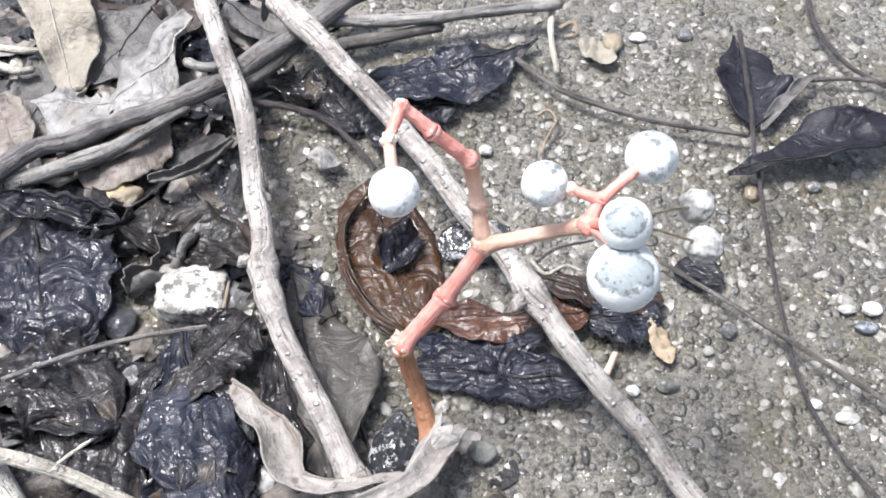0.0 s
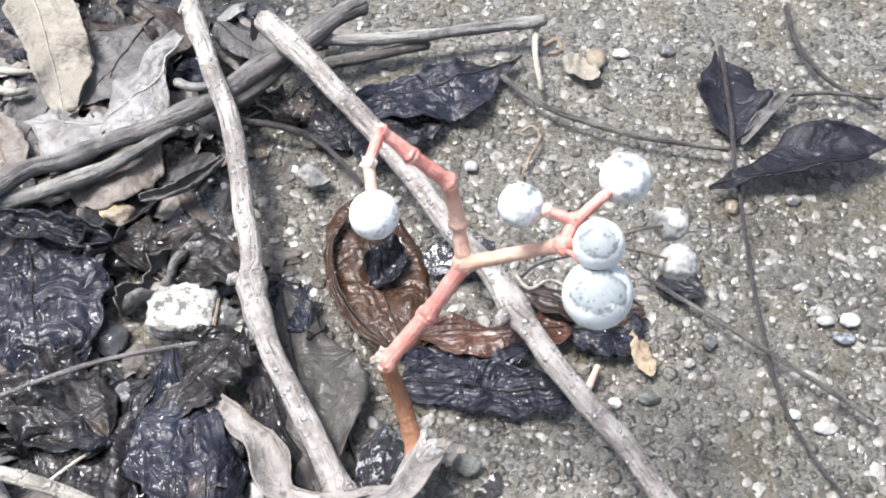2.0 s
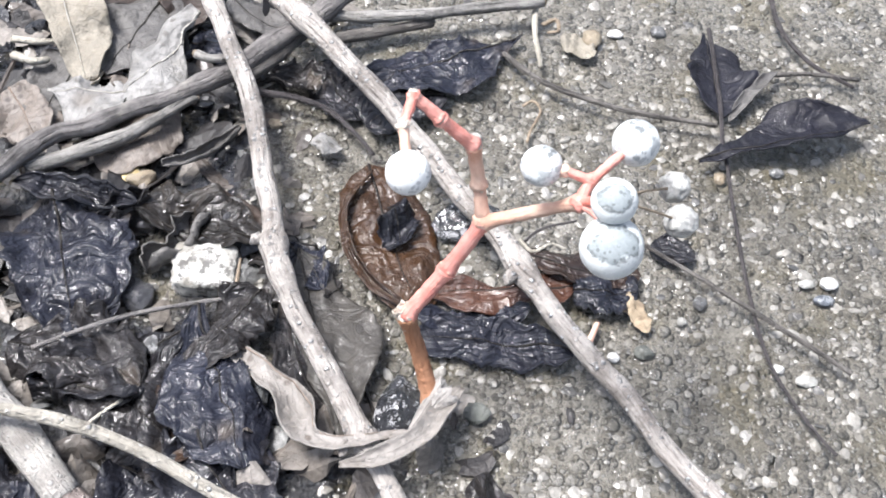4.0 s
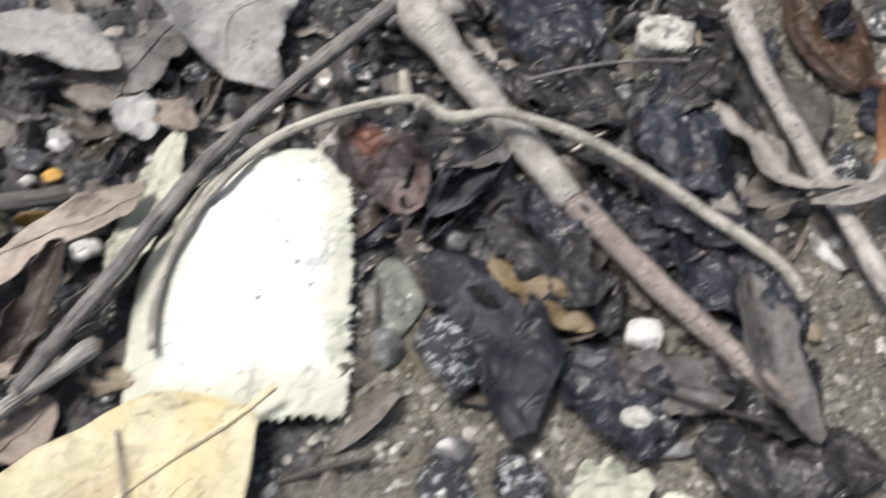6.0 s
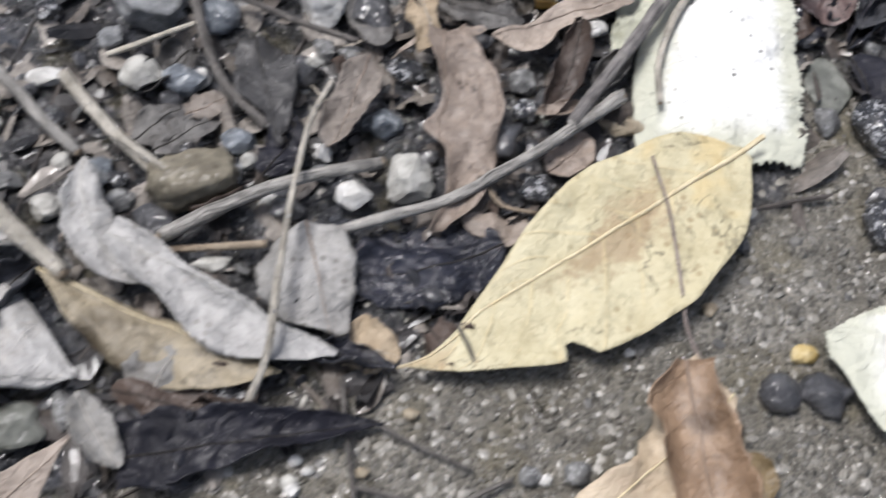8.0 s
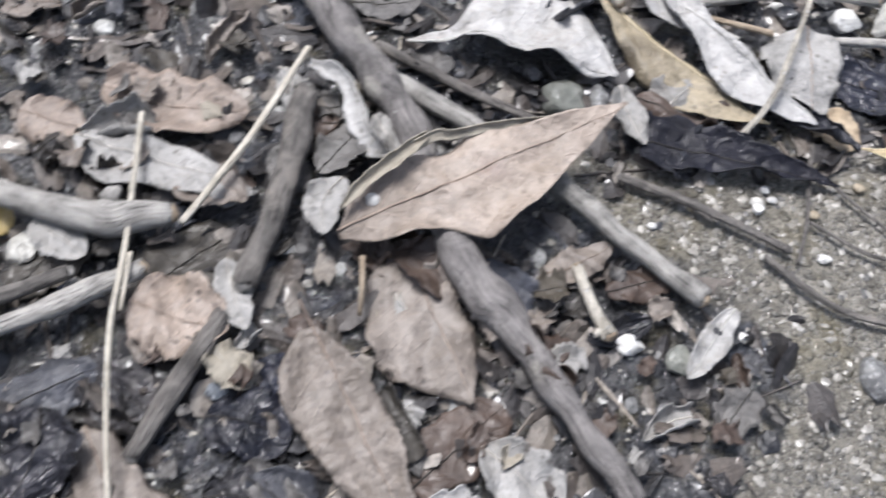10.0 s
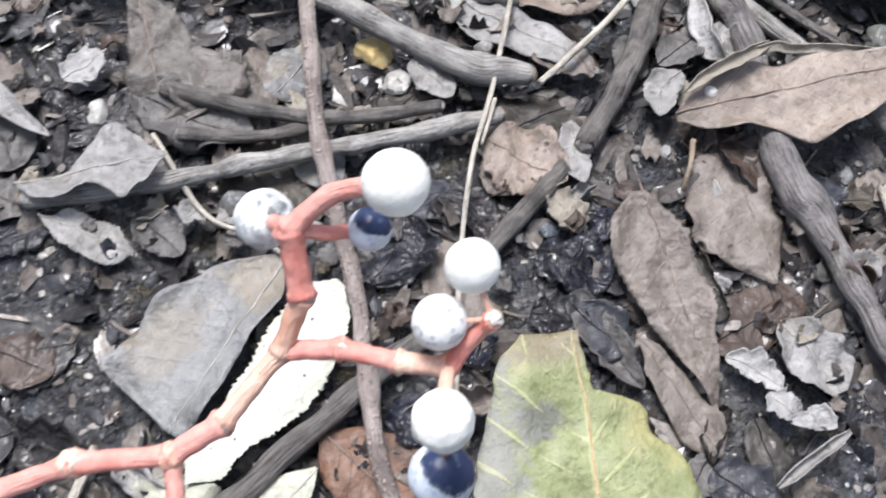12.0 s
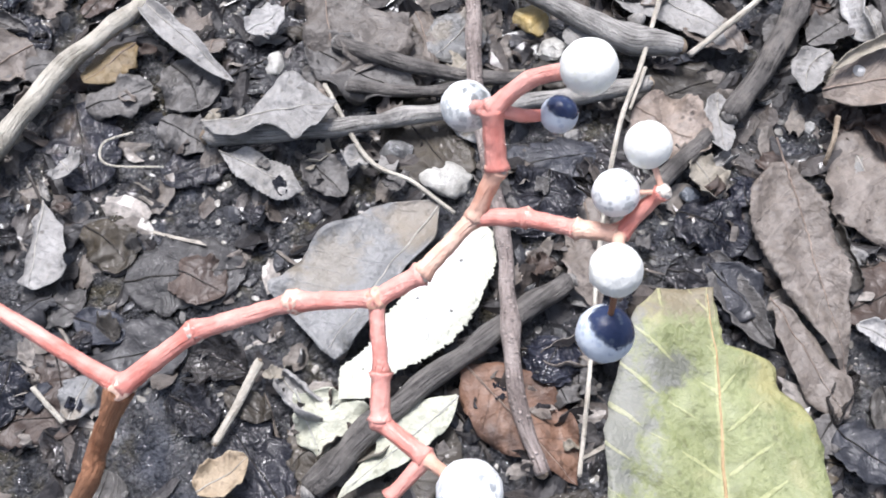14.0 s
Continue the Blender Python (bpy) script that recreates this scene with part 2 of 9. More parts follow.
leaf_material("yellow", (0.42, 0.367, 0.222), (0.54, 0.495, 0.335), rough=0.5, spot=(0.2, 0.13, 0.05), spots=0.55, veins=0.35, vein_col=(0.58, 0.48, 0.27), patch=(0.53, 0.43, 0.23), patches=0.4, crease=0.75, stain=[(0.42, 0.56, 0.17, 0.14, 0.7, (0.26, 0.18, 0.1)), (0.3, 0.4, 0.1, 0.12, 0.55, (0.28, 0.19, 0.1)), (0.97, 0.5, 0.08, 0.8, 0.5, (0.36, 0.24, 0.13))])
leaf_material("yellow_brown", (0.1, 0.065, 0.03), (0.23, 0.17, 0.085), rough=0.45, veins=0.2)
leaf_material("green", (0.14, 0.16, 0.06), (0.29, 0.315, 0.155), rough=0.42, spec=0.4, spot=(0.06, 0.06, 0.02), spots=0.4, veins=0.4, vein_col=(0.5, 0.5, 0.26), patch=(0.32, 0.305, 0.16), patches=0.6, stain=[(1.0, 0.5, 0.1, 0.9, 0.9, (0.2, 0.165, 0.11)), (0.8, 0.75, 0.06, 0.16, 0.85, (0.1, 0.1, 0.09)), (0.66, 1.0, 0.28, 0.24, 0.9, (0.2, 0.2, 0.18)), (0.78, 0.0, 0.14, 0.22, 0.7, (0.3, 0.28, 0.12))])
leaf_material("redbrown", (0.1, 0.05, 0.032), (0.25, 0.145, 0.095), rough=0.5, veins=0.5, vein_col=(0.08, 0.045, 0.03), spot=(0.05, 0.03, 0.02), spots=0.6, patch=(0.06, 0.036, 0.026), patches=0.4)


def bark_material(name, dark, light, rough=0.7, streak=1.0, dots=0.0, moss=None, worn=1.0):
    """Long streaks along the wood, pale lenticels, a cracked fine relief; uv runs in metres along the twig."""
    m, b = node_mat(name, rough, 0.3)
    uv = nd(m, "UVMap").outputs[0]
    mp = m.node_tree.nodes.new("ShaderNodeMapping")
    mp.inputs["Scale"].default_value = (1500, 110, 1)
    m.node_tree.links.new(uv, mp.inputs["Vector"])
    grain = noise_tex(m, mp.outputs[0], 1.0, 6, 0.65)
    co = coords(m)
    cloud = noise_tex(m, co, 180, 4)
    fine = noise_tex(m, co, 1300, 4)
    mixv = math_node(m, "ADD", math_node(m, "MULTIPLY", grain, 0.6 * streak), math_node(m, "MULTIPLY", cloud, 1 - 0.6 * streak))
    col = ramp(m, mixv, [(0.34, dark), (0.6, light)])
    split = step(m, grain, 0.42, 0.33)
    col = blend(m, math_node(m, "MULTIPLY", split, 0.75 * streak * worn), col, [c * 0.4 for c in dark])
    if moss:
        col = blend(m, step(m, noise_tex(m, co, 120, 3), 0.56, 0.7), col, moss)
    grime = step(m, noise_tex(m, co, 85, 6, 0.7), 0.5, 0.66)
    col = blend(m, math_node(m, "MULTIPLY", grime, 0.55 * worn), col, [c * 0.55 for c in dark])
    vor = nd(m, "TexVoronoi", Vector=co, Scale=640.0).outputs["Distance"]
    dot = math_node(m, "MULTIPLY", step(m, vor, 0.36, 0.12), step(m, fine, 0.42, 0.56))
    if dots:
        col = blend(m, math_node(m, "MULTIPLY", dot, dots), col, [min(c * 1.9, 0.85) for c in light])
    m.node_tree.links.new(col, b.inputs["Base Color"])
    h = math_node(m, "ADD", math_node(m, "MULTIPLY", grain, 0.8), math_node(m, "ADD", math_node(m, "MULTIPLY", fine, 0.5), math_node(m, "MULTIPLY", dot, 0.7 * dots)))
    bump(m, b, h, 0.0014 * max(worn, 0.4), 1.0)
    if worn < 0.5:
        b.inputs["Coat Weight"].default_value, b.inputs["Coat Roughness"].default_value = 0.3, 0.25
    MATS[name] = m


bark_material("bark_pale", (0.2, 0.17, 0.15), (0.6, 0.56, 0.52), dots=0.8)
bark_material("bark_cream", (0.3, 0.275, 0.23), (0.58, 0.54, 0.47), dots=0.5, streak=0.6)
bark_material("bark_grey", (0.09, 0.086, 0.08), (0.46, 0.44, 0.41), streak=1.0)
bark_material("bark_weathered", (0.05, 0.046, 0.045), (0.29, 0.27, 0.26), streak=1.0, moss=(0.33, 0.31, 0.28))
bark_material("bark_dark", (0.042, 0.038, 0.036), (0.2, 0.185, 0.17), rough=0.5, moss=(0.22, 0.2, 0.18))
bark_material("bark_smooth", (0.26, 0.24, 0.22), (0.53, 0.5, 0.46), streak=0.4, dots=0.3)
bark_material("bark_red", (0.18, 0.14, 0.125), (0.41, 0.35, 0.32), rough=0.5, dots=0.7)
bark_material("bark_black", (0.025, 0.022, 0.025), (0.095, 0.085, 0.085), rough=0.5)
bark_material("bark_white", (0.34, 0.31, 0.25), (0.62, 0.58, 0.5), streak=0.8)
bark_material("bark_straw", (0.4, 0.36, 0.29), (0.64, 0.6, 0.52), streak=0.8, rough=0.55)
bark_material("bark_tan", (0.2, 0.15, 0.105), (0.42, 0.345, 0.26), streak=0.8)
bark_material("rib_tan", (0.66, 0.54, 0.32), (0.82, 0.72, 0.5), streak=0.5)
bark_material("rib_green", (0.52, 0.34, 0.18), (0.64, 0.5, 0.3), streak=0.5)
bark_material("rib_dark", (0.012, 0.01, 0.01), (0.05, 0.045, 0.04), streak=0.5, rough=0.4)
bark_material("rib_felt", (0.4, 0.395, 0.36), (0.56, 0.55, 0.52), streak=0.3)
bark_material("rib_pale", (0.36, 0.34, 0.3), (0.55, 0.52, 0.47), streak=0.5)
bark_material("rib_brown", (0.2, 0.15, 0.12), (0.36, 0.29, 0.24), streak=0.5)


def stone_material(name, dark, light, rough=0.6, speck=None, specks=0.0, spec=0.4, grainy=480):
    m, b = node_mat(name, rough, spec)
    co = coords(m)
    n1 = noise_tex(m, co, 260, 5, 0.62)
    col = ramp(m, n1, [(0.36, dark), (0.64, light)])
    if speck:
        n2 = noise_tex(m, co, grainy, 6, 0.75)
        col = blend(m, math_node(m, "MULTIPLY", step(m, n2, 0.53, 0.58), specks), col, speck)
    m.node_tree.links.new(col, b.inputs["Base Color"])
    bump(m, b, noise_tex(m, co, 700, 6, 0.72), 0.0011, 0.9)
    damp = nd(m, "Bump", Height=noise_tex(m, co, 420, 2, 0.5), Distance=0.0009)
    m.node_tree.links.new(damp.outputs[0], b.inputs["Coat Normal"])
    b.inputs["Coat Weight"].default_value, b.inputs["Coat Roughness"].default_value = (0.8, 0.12) if spec >= 0.5 else (0.35, 0.2)
    MATS[name] = m


stone_material("stone_white", (0.52, 0.51, 0.48), (0.78, 0.77, 0.75), 0.5, (0.3, 0.28, 0.24), 0.2)
stone_material("stone_pale", (0.36, 0.35, 0.32), (0.6, 0.59, 0.55), 0.5, (0.2, 0.19, 0.17), 0.4)
stone_material("stone_grey", (0.07, 0.07, 0.072), (0.22, 0.22, 0.215), 0.45, (0.5, 0.5, 0.5), 0.5)
stone_material("stone_blue", (0.05, 0.06, 0.075), (0.2, 0.222, 0.25), 0.35, (0.55, 0.57, 0.58), 0.5)
stone_material("stone_green", (0.12, 0.125, 0.11), (0.26, 0.265, 0.235), 0.3)
stone_material("stone_slate", (0.13, 0.135, 0.14), (0.29, 0.295, 0.3), 0.4, (0.45, 0.45, 0.45), 0.4)
stone_material("stone_olive", (0.13, 0.112, 0.08), (0.25, 0.222, 0.165), 0.4, (0.09, 0.075, 0.05), 0.4)
stone_material("stone_tan", (0.25, 0.2, 0.14), (0.4, 0.34, 0.25), 0.45)
stone_material("stone_yellow", (0.5, 0.36, 0.13), (0.7, 0.58, 0.33), 0.45)
stone_material("stone_orange", (0.5, 0.25, 0.03), (0.7, 0.42, 0.1), 0.4)
# stone_black: white specks are pale crust plus wet glints put into the colour
stone_material("stone_black", (0.006, 0.007, 0.01), (0.026, 0.027, 0.032), 0.25, (0.6, 0.6, 0.61), 0.7, 0.55, 560)
stone_material("stone_dark", (0.02, 0.02, 0.024), (0.075, 0.075, 0.08), 0.3, (0.25, 0.25, 0.26), 0.3, 0.5)
stone_material("stone_chalk", (0.3, 0.28, 0.24), (0.66, 0.65, 0.61), 0.6, (0.06, 0.055, 0.05), 0.75)


def berry_material(name, bloom, skin, worn, rough=0.62, cap=None):
    """White bloom with grey freckles; cap: a direction round which the bloom is rubbed off, and the width of that patch."""
    m, b = node_mat(name, rough, 0.3)
    co = coords(m)
    n1 = noise_tex(m, co, 700, 3, 0.55)
    n2 = noise_tex(m, co, 1900, 4, 0.6)
    v = nd(m, "TexVoronoi", Vector=co, Scale=1150.0).outputs["Distance"]
    v2 = nd(m, "TexVoronoi", Vector=co, Scale=520.0).outputs["Distance"]
    f = step(m, n1, 0.55 + worn, 0.6 + worn)
    freck = math_node(m, "MULTIPLY", step(m, v, 0.36, 0.22), step(m, n1, 0.42, 0.5))
    blot = math_node(m, "MULTIPLY", step(m, math_node(m, "ADD", v2, math_node(m, "MULTIPLY", n2, 0.16)), 0.36, 0.24), step(m, n1, 0.47 + worn, 0.52 + worn))
    f = math_node(m, "MAXIMUM", math_node(m, "MAXIMUM", math_node(m, "MULTIPLY", f, 0.5), math_node(m, "MULTIPLY", freck, 0.5)), math_node(m, "MULTIPLY", blot, 0.8))
    col = blend(m, f, blend(m, n2, [c * 0.88 for c in bloom], bloom), blend(m, n2, skin, [min(1, c * 1.9) for c in skin]))
    if cap:
        unit = m.node_tree.nodes.new("ShaderNodeVectorMath")
        unit.operation = "NORMALIZE"
        m.node_tree.links.new(nd(m, "TexCoord").outputs["Object"], unit.inputs[0])
        dot = m.node_tree.nodes.new("ShaderNodeVectorMath")
        dot.operation = "DOT_PRODUCT"
        m.node_tree.links.new(unit.outputs[0], dot.inputs[0])
        dot.inputs[1].default_value = Vector(cap[0]).normalized()
        d = math_node(m, "ADD", dot.outputs["Value"], math_node(m, "MULTIPLY", math_node(m, "SUBTRACT", noise_tex(m, co, 420, 4, 0.6), 0.5), 0.9))
        g = step(m, d, cap[1] - 0.04, cap[1] + 0.05)
        ring = math_node(m, "MULTIPLY", math_node(m, "MULTIPLY", step(m, d, cap[1] - 0.1, cap[1]), step(m, d, cap[1] + 0.14, cap[1] + 0.04)), step(m, n1, 0.45, 0.55))
        col = blend(m, g, col, blend(m, n2, cap[2], [min(1, c * 1.5) for c in cap[2]]))
        col = blend(m, math_node(m, "MULTIPLY", math_node(m, "MAXIMUM", ring, math_node(m, "MULTIPLY", freck, g)), 0.7), col, [c * 0.4 for c in skin])
        f = math_node(m, "MAXIMUM", f, g)
    m.node_tree.links.new(col, b.inputs["Base Color"])
    m.node_tree.links.new(math_node(m, "SUBTRACT", rough, math_node(m, "MULTIPLY", f, 0.3)), b.inputs["Roughness"])
    bump(m, b, n2, 0.0002, 0.5)
    MATS[name] = m


berry_material("berry_white", (0.82, 0.83, 0.82), (0.16, 0.175, 0.185), 0.04)
berry_material("berry_spotted", (0.77, 0.79, 0.78), (0.14, 0.16, 0.17), -0.045, 0.6, ((0.15, 0.3, 0.75), 0.93, (0.33, 0.35, 0.355)))
berry_material("berry_worn", (0.74, 0.77, 0.76), (0.3, 0.33, 0.34), 0.06, 0.5, ((-0.05, -0.45, 0.8), 0.72, (0.25, 0.275, 0.28)))
berry_material("berry_blue", (0.62, 0.68, 0.75), (0.2, 0.25, 0.34), 0.06, 0.5, ((0.05, 0.35, 0.9), 0.56, (0.02, 0.03, 0.07)))
berry_material("berry_cream", (0.85, 0.85, 0.8), (0.5, 0.5, 0.42), 0.1)
berry_material("berry_dry", (0.46, 0.46, 0.44), (0.13, 0.125, 0.12), -0.02, 0.5)
bark_material("stalk_red", (0.62, 0.17, 0.13), (0.84, 0.42, 0.355), rough=0.42, streak=0.4, worn=0.3)
bark_material("stalk_pale", (0.64, 0.33, 0.23), (0.82, 0.58, 0.46), rough=0.45, streak=0.4, worn=0.3)
bark_material("stalk_brown", (0.28, 0.12, 0.06), (0.46, 0.24, 0.14), rough=0.5, streak=0.6, worn=0.7)
bark_material("sheath_grey", (0.3, 0.275, 0.25), (0.56, 0.53, 0.5), rough=0.6, streak=0.6)
bark_material("node_white", (0.55, 0.45, 0.36), (0.78, 0.72, 0.64), rough=0.7, streak=0.3)


def ground_material():
    """Wet, worn concrete with small aggregate, passing into dark soil where the attribute soil is high."""
    m, b = node_mat("worn_concrete", 0.6, 0.45)
    co = coords(m, False)
    big = noise_tex(m, co, 22, 5, 0.6)
    mid = noise_tex(m, co, 140, 6, 0.65)
    fine = noise_tex(m, co, 1100, 6, 0.75)
    base = ramp(m, math_node(m, "ADD", math_node(m, "MULTIPLY", big, 0.35), math_node(m, "ADD", math_node(m, "MULTIPLY", mid, 0.35), math_node(m, "MULTIPLY", fine, 0.3))), [(0.39, (0.13, 0.118, 0.096)), (0.5, (0.275, 0.254, 0.212)), (0.61, (0.43, 0.402, 0.35))])
    domes = None
    for scale, cover, amount in ((380.0, 0.4, 0.6), (700.0, 0.25, 0.65), (1500.0, 0.3, 0.7)):
        vor = nd(m, "TexVoronoi", Vector=co, Scale=scale)
        cell = nd(m, "SeparateColor", Color=vor.outputs["Color"])
        wob = math_node(m, "ADD", vor.outputs["Distance"], math_node(m, "MULTIPLY", math_node(m, "SUBTRACT", fine, 0.5), 0.25))
        grain = math_node(m, "MULTIPLY", step(m, wob, 0.5, 0.36), step(m, cell.outputs[0], cover, cover + 0.08))
        gcol = ramp(m, cell.outputs[1], [(0.0, (0.07, 0.067, 0.06)), (0.3, (0.17, 0.155, 0.125)), (0.6, (0.28, 0.265, 0.23)), (0.9, (0.37, 0.355, 0.325)), (1.0, (0.52, 0.505, 0.475))])
        base = blend(m, math_node(m, "MULTIPLY", grain, amount), base, gcol)
        groove = math_node(m, "MULTIPLY", math_node(m, "MULTIPLY", step(m, wob, 0.56, 0.48), step(m, wob, 0.36, 0.44)), step(m, cell.outputs[0], cover, cover + 0.08))
        base = blend(m, math_node(m, "MULTIPLY", groove, 0.6), base, (0.075, 0.068, 0.055))
        dome = math_node(m, "MULTIPLY", grain, math_node(m, "MULTIPLY", math_node(m, "SUBTRACT", 0.9, vor.outputs["Distance"]), 420.0 / scale))
        domes = dome if domes is None else math_node(m, "ADD", domes, dome)
    base = blend(m, math_node(m, "MULTIPLY", step(m, noise_tex(m, co, 60, 5), 0.48, 0.68), 0.45), base, (0.19, 0.16, 0.085))
    soil = nd(m, "Attribute")
    soil.attribute_name = "soil"
    sf = step(m, math_node(m, "ADD", soil.outputs["Fac"], math_node(m, "MULTIPLY", math_node(m, "SUBTRACT", mid, 0.5), 0.9)), 0.35, 0.7)
    scol = ramp(m, math_node(m, "ADD", math_node(m, "MULTIPLY", mid, 0.6), math_node(m, "MULTIPLY", fine, 0.4)), [(0.38, (0.016, 0.016, 0.018)), (0.5, (0.062, 0.062, 0.066)), (0.64, (0.19, 0.188, 0.19))])
    scol = blend(m, math_node(m, "MULTIPLY", step(m, noise_tex(m, co, 75, 5, 0.65), 0.5, 0.64), 0.7), scol, ramp(m, fine, [(0.35, (0.022, 0.018, 0.009)), (0.65, (0.13, 0.11, 0.06))]))
    scol = blend(m, math_node(m, "MULTIPLY", step(m, noise_tex(m, co, 52, 4, 0.6), 0.52, 0.66), 0.6), scol, ramp(m, mid, [(0.35, (0.014, 0.017, 0.026)), (0.65, (0.085, 0.095, 0.125))]))
    col = blend(m, sf, base, scol)
    m.node_tree.links.new(col, b.inputs["Base Color"])
    r1 = nd(m, "MapRange", Value=noise_tex(m, co, 70, 4), From_Min=0.35, From_Max=0.65, To_Min=0.22, To_Max=0.5).outputs[0]
    r1 = math_node(m, "SUBTRACT", r1, math_node(m, "MULTIPLY", sf, 0.03))
    m.node_tree.links.new(r1, b.inputs["Roughness"])
    h = math_node(m, "ADD", math_node(m, "MULTIPLY", domes, 0.9), math_node(m, "ADD", math_node(m, "MULTIPLY", fine, 0.8), math_node(m, "MULTIPLY", mid, 0.9)))
    clods = nd(m, "TexNoise", Vector=co, Scale=210.0, Detail=4.0, Roughness=0.55, Distortion=0.8).outputs[0]
    h = math_node(m, "ADD", h, math_node(m, "MULTIPLY", math_node(m, "MULTIPLY", clods, sf), 3.4))
    bump(m, b, h, 0.0019, 1.0)
    film = nd(m, "Bump", Height=math_node(m, "ADD", math_node(m, "MULTIPLY", domes, 0.35), math_node(m, "ADD", math_node(m, "MULTIPLY", noise_tex(m, co, 800, 0, 0.5), 1.2), math_node(m, "MULTIPLY", clods, 1.2))), Distance=0.0009)
    m.node_tree.links.new(film.outputs[0], b.inputs["Coat Normal"])
    b.inputs["Coat Weight"].default_value, b.inputs["Coat Roughness"].default_value = 0.6, 0.05
    MATS["ground"] = m


ground_material()


def stuff_material(name, stops, rough=0.55, spec=0.4, bump_scale=900):
    m, b = node_mat(name, rough, spec)
    r = nd(m, "NewGeometry").outputs["Random Per Island"]
    co = coords(m, False)
    col = ramp(m, r, stops)
    n = noise_tex(m, co, 500, 5, 0.65)
    col = blend(m, 1.0, col, ramp(m, n, [(0.3, (0.45, 0.45, 0.45)), (0.7, (1.25, 1.25, 1.25))]), "MULTIPLY")
    m.node_tree.links.new(col, b.inputs["Base Color"])
    bump(m, b, noise_tex(m, co, bump_scale, 4), 0.0005, 0.8)
    b.inputs["Coat Weight"].default_value, b.inputs["Coat Roughness"].default_value = 0.35, 0.12
    MATS[name] = m


stuff_material("grit", [(0.0, (0.08, 0.078, 0.075)), (0.2, (0.16, 0.15, 0.13)), (0.45, (0.22, 0.205, 0.175)), (0.7, (0.27, 0.255, 0.225)), (0.96, (0.31, 0.295, 0.265)), (1.0, (0.4, 0.385, 0.355))], 0.33, 0.5)
stuff_material("dark_grit", [(0.0, (0.008, 0.008, 0.01)), (0.45, (0.024, 0.024, 0.027)), (0.7, (0.065, 0.065, 0.07)), (0.9, (0.15, 0.15, 0.145)), (1.0, (0.34, 0.34, 0.325))], 0.34, 0.5)
stuff_material("scrap", [(0.0, (0.012, 0.011, 0.012)), (0.4, (0.035, 0.031, 0.03)), (0.6, (0.09, 0.075, 0.065)), (0.78, (0.16, 0.14, 0.12)), (0.92, (0.24, 0.215, 0.19)), (1.0, (0.34, 0.31, 0.28))], 0.5)
stuff_material("twiglet", [(0.0, (0.02, 0.018, 0.017)), (0.5, (0.09, 0.075, 0.065)), (0.8, (0.22, 0.19, 0.16)), (1.0, (0.42, 0.38, 0.32))], 0.6)


# ---- builders ----
def mesh_object(name, verts, faces, material, origin=(0, 0, 0), parent=None, uvs=None, smooth=True):
    me = bpy.data.meshes.new(name)
    o = Vector(origin)
    me.from_pydata([tuple(Vector(v) - o) for v in verts], [], faces)
    if smooth:
        me.polygons.foreach_set("use_smooth", [True] * len(me.polygons))
    if uvs is not None:
        layer = me.uv_layers.new(name="UVMap")
        idx = np.empty(len(me.loops), dtype=np.int32)
        me.loops.foreach_get("vertex_index", idx)
        layer.data.foreach_set("uv", np.asarray(uvs, dtype=np.float32)[idx].ravel())
    me.materials.append(MATS[material])
    ob = new(name, me)
    if parent is not None:
        ob.parent = parent
        ob.location = o - parent.location
    else:
        ob.location = o
    return ob


def spline(points, n):
    """A smooth line through a few points (Catmull-Rom)."""
    p = [Vector(q) for q in points]
    p = [p[0] * 2 - p[1]] + p + [p[-1] * 2 - p[-2]]
    out = []
    segs = len(p) - 3
    for i in range(n + 1):
        s = i / n * segs
        k = min(int(s), segs - 1)
        f = s - k
        a, b, c, d = p[k:k + 4]
        out.append(0.5 * ((2 * b) + (c - a) * f + (2 * a - 5 * b + 4 * c - d) * f * f + (3 * b - a - 3 * c + d) * f ** 3))
    return out


def tube(line, radii, sides=10, lump=0.12, seed=0.0, wave=700.0):
    verts, faces, uvs = [], [], []
    up = Vector((0, 0, 1))
    dist = 0.0
    n = len(line)
    for i, c in enumerate(line):
        t = (line[min(i + 1, n - 1)] - line[max(i - 1, 0)]).normalized()
        if i:
            dist += (c - line[i - 1]).length
        a = t.cross(up)
        a = a.normalized() if a.length > 1e-4 else Vector((1, 0, 0))
        b = a.cross(t)
        for k in range(sides):
            ang = 2 * math.pi * k / sides
            d = a * math.cos(ang) + b * math.sin(ang)
            q = c + d * radii[i]
            r = radii[i] * (1 + lump * noise.noise((q + Vector((seed, 0, 0))) * wave))
            verts.append(c + d * r)
            uvs.append((k / sides * 2 * math.pi * radii[i] * 1.0, dist))
    for i in range(n - 1):
        for k in range(sides):
            k2 = (k + 1) % sides
            faces.append((i * sides + k, i * sides + k2, (i + 1) * sides + k2, (i + 1) * sides + k))
    for end, flip in ((0, True), (n - 1, False)):
        verts.append(line[end] + (line[end] - line[1 if end == 0 else n - 2]).normalized() * radii[end] * 0.25)
        uvs.append((0, 0))
        m = len(verts) - 1
        for k in range(sides):
            k2 = (k + 1) % sides
            f = (end * sides + k, end * sides + k2, m)
            faces.append(f[::-1] if flip else f)
    return verts, faces, uvs


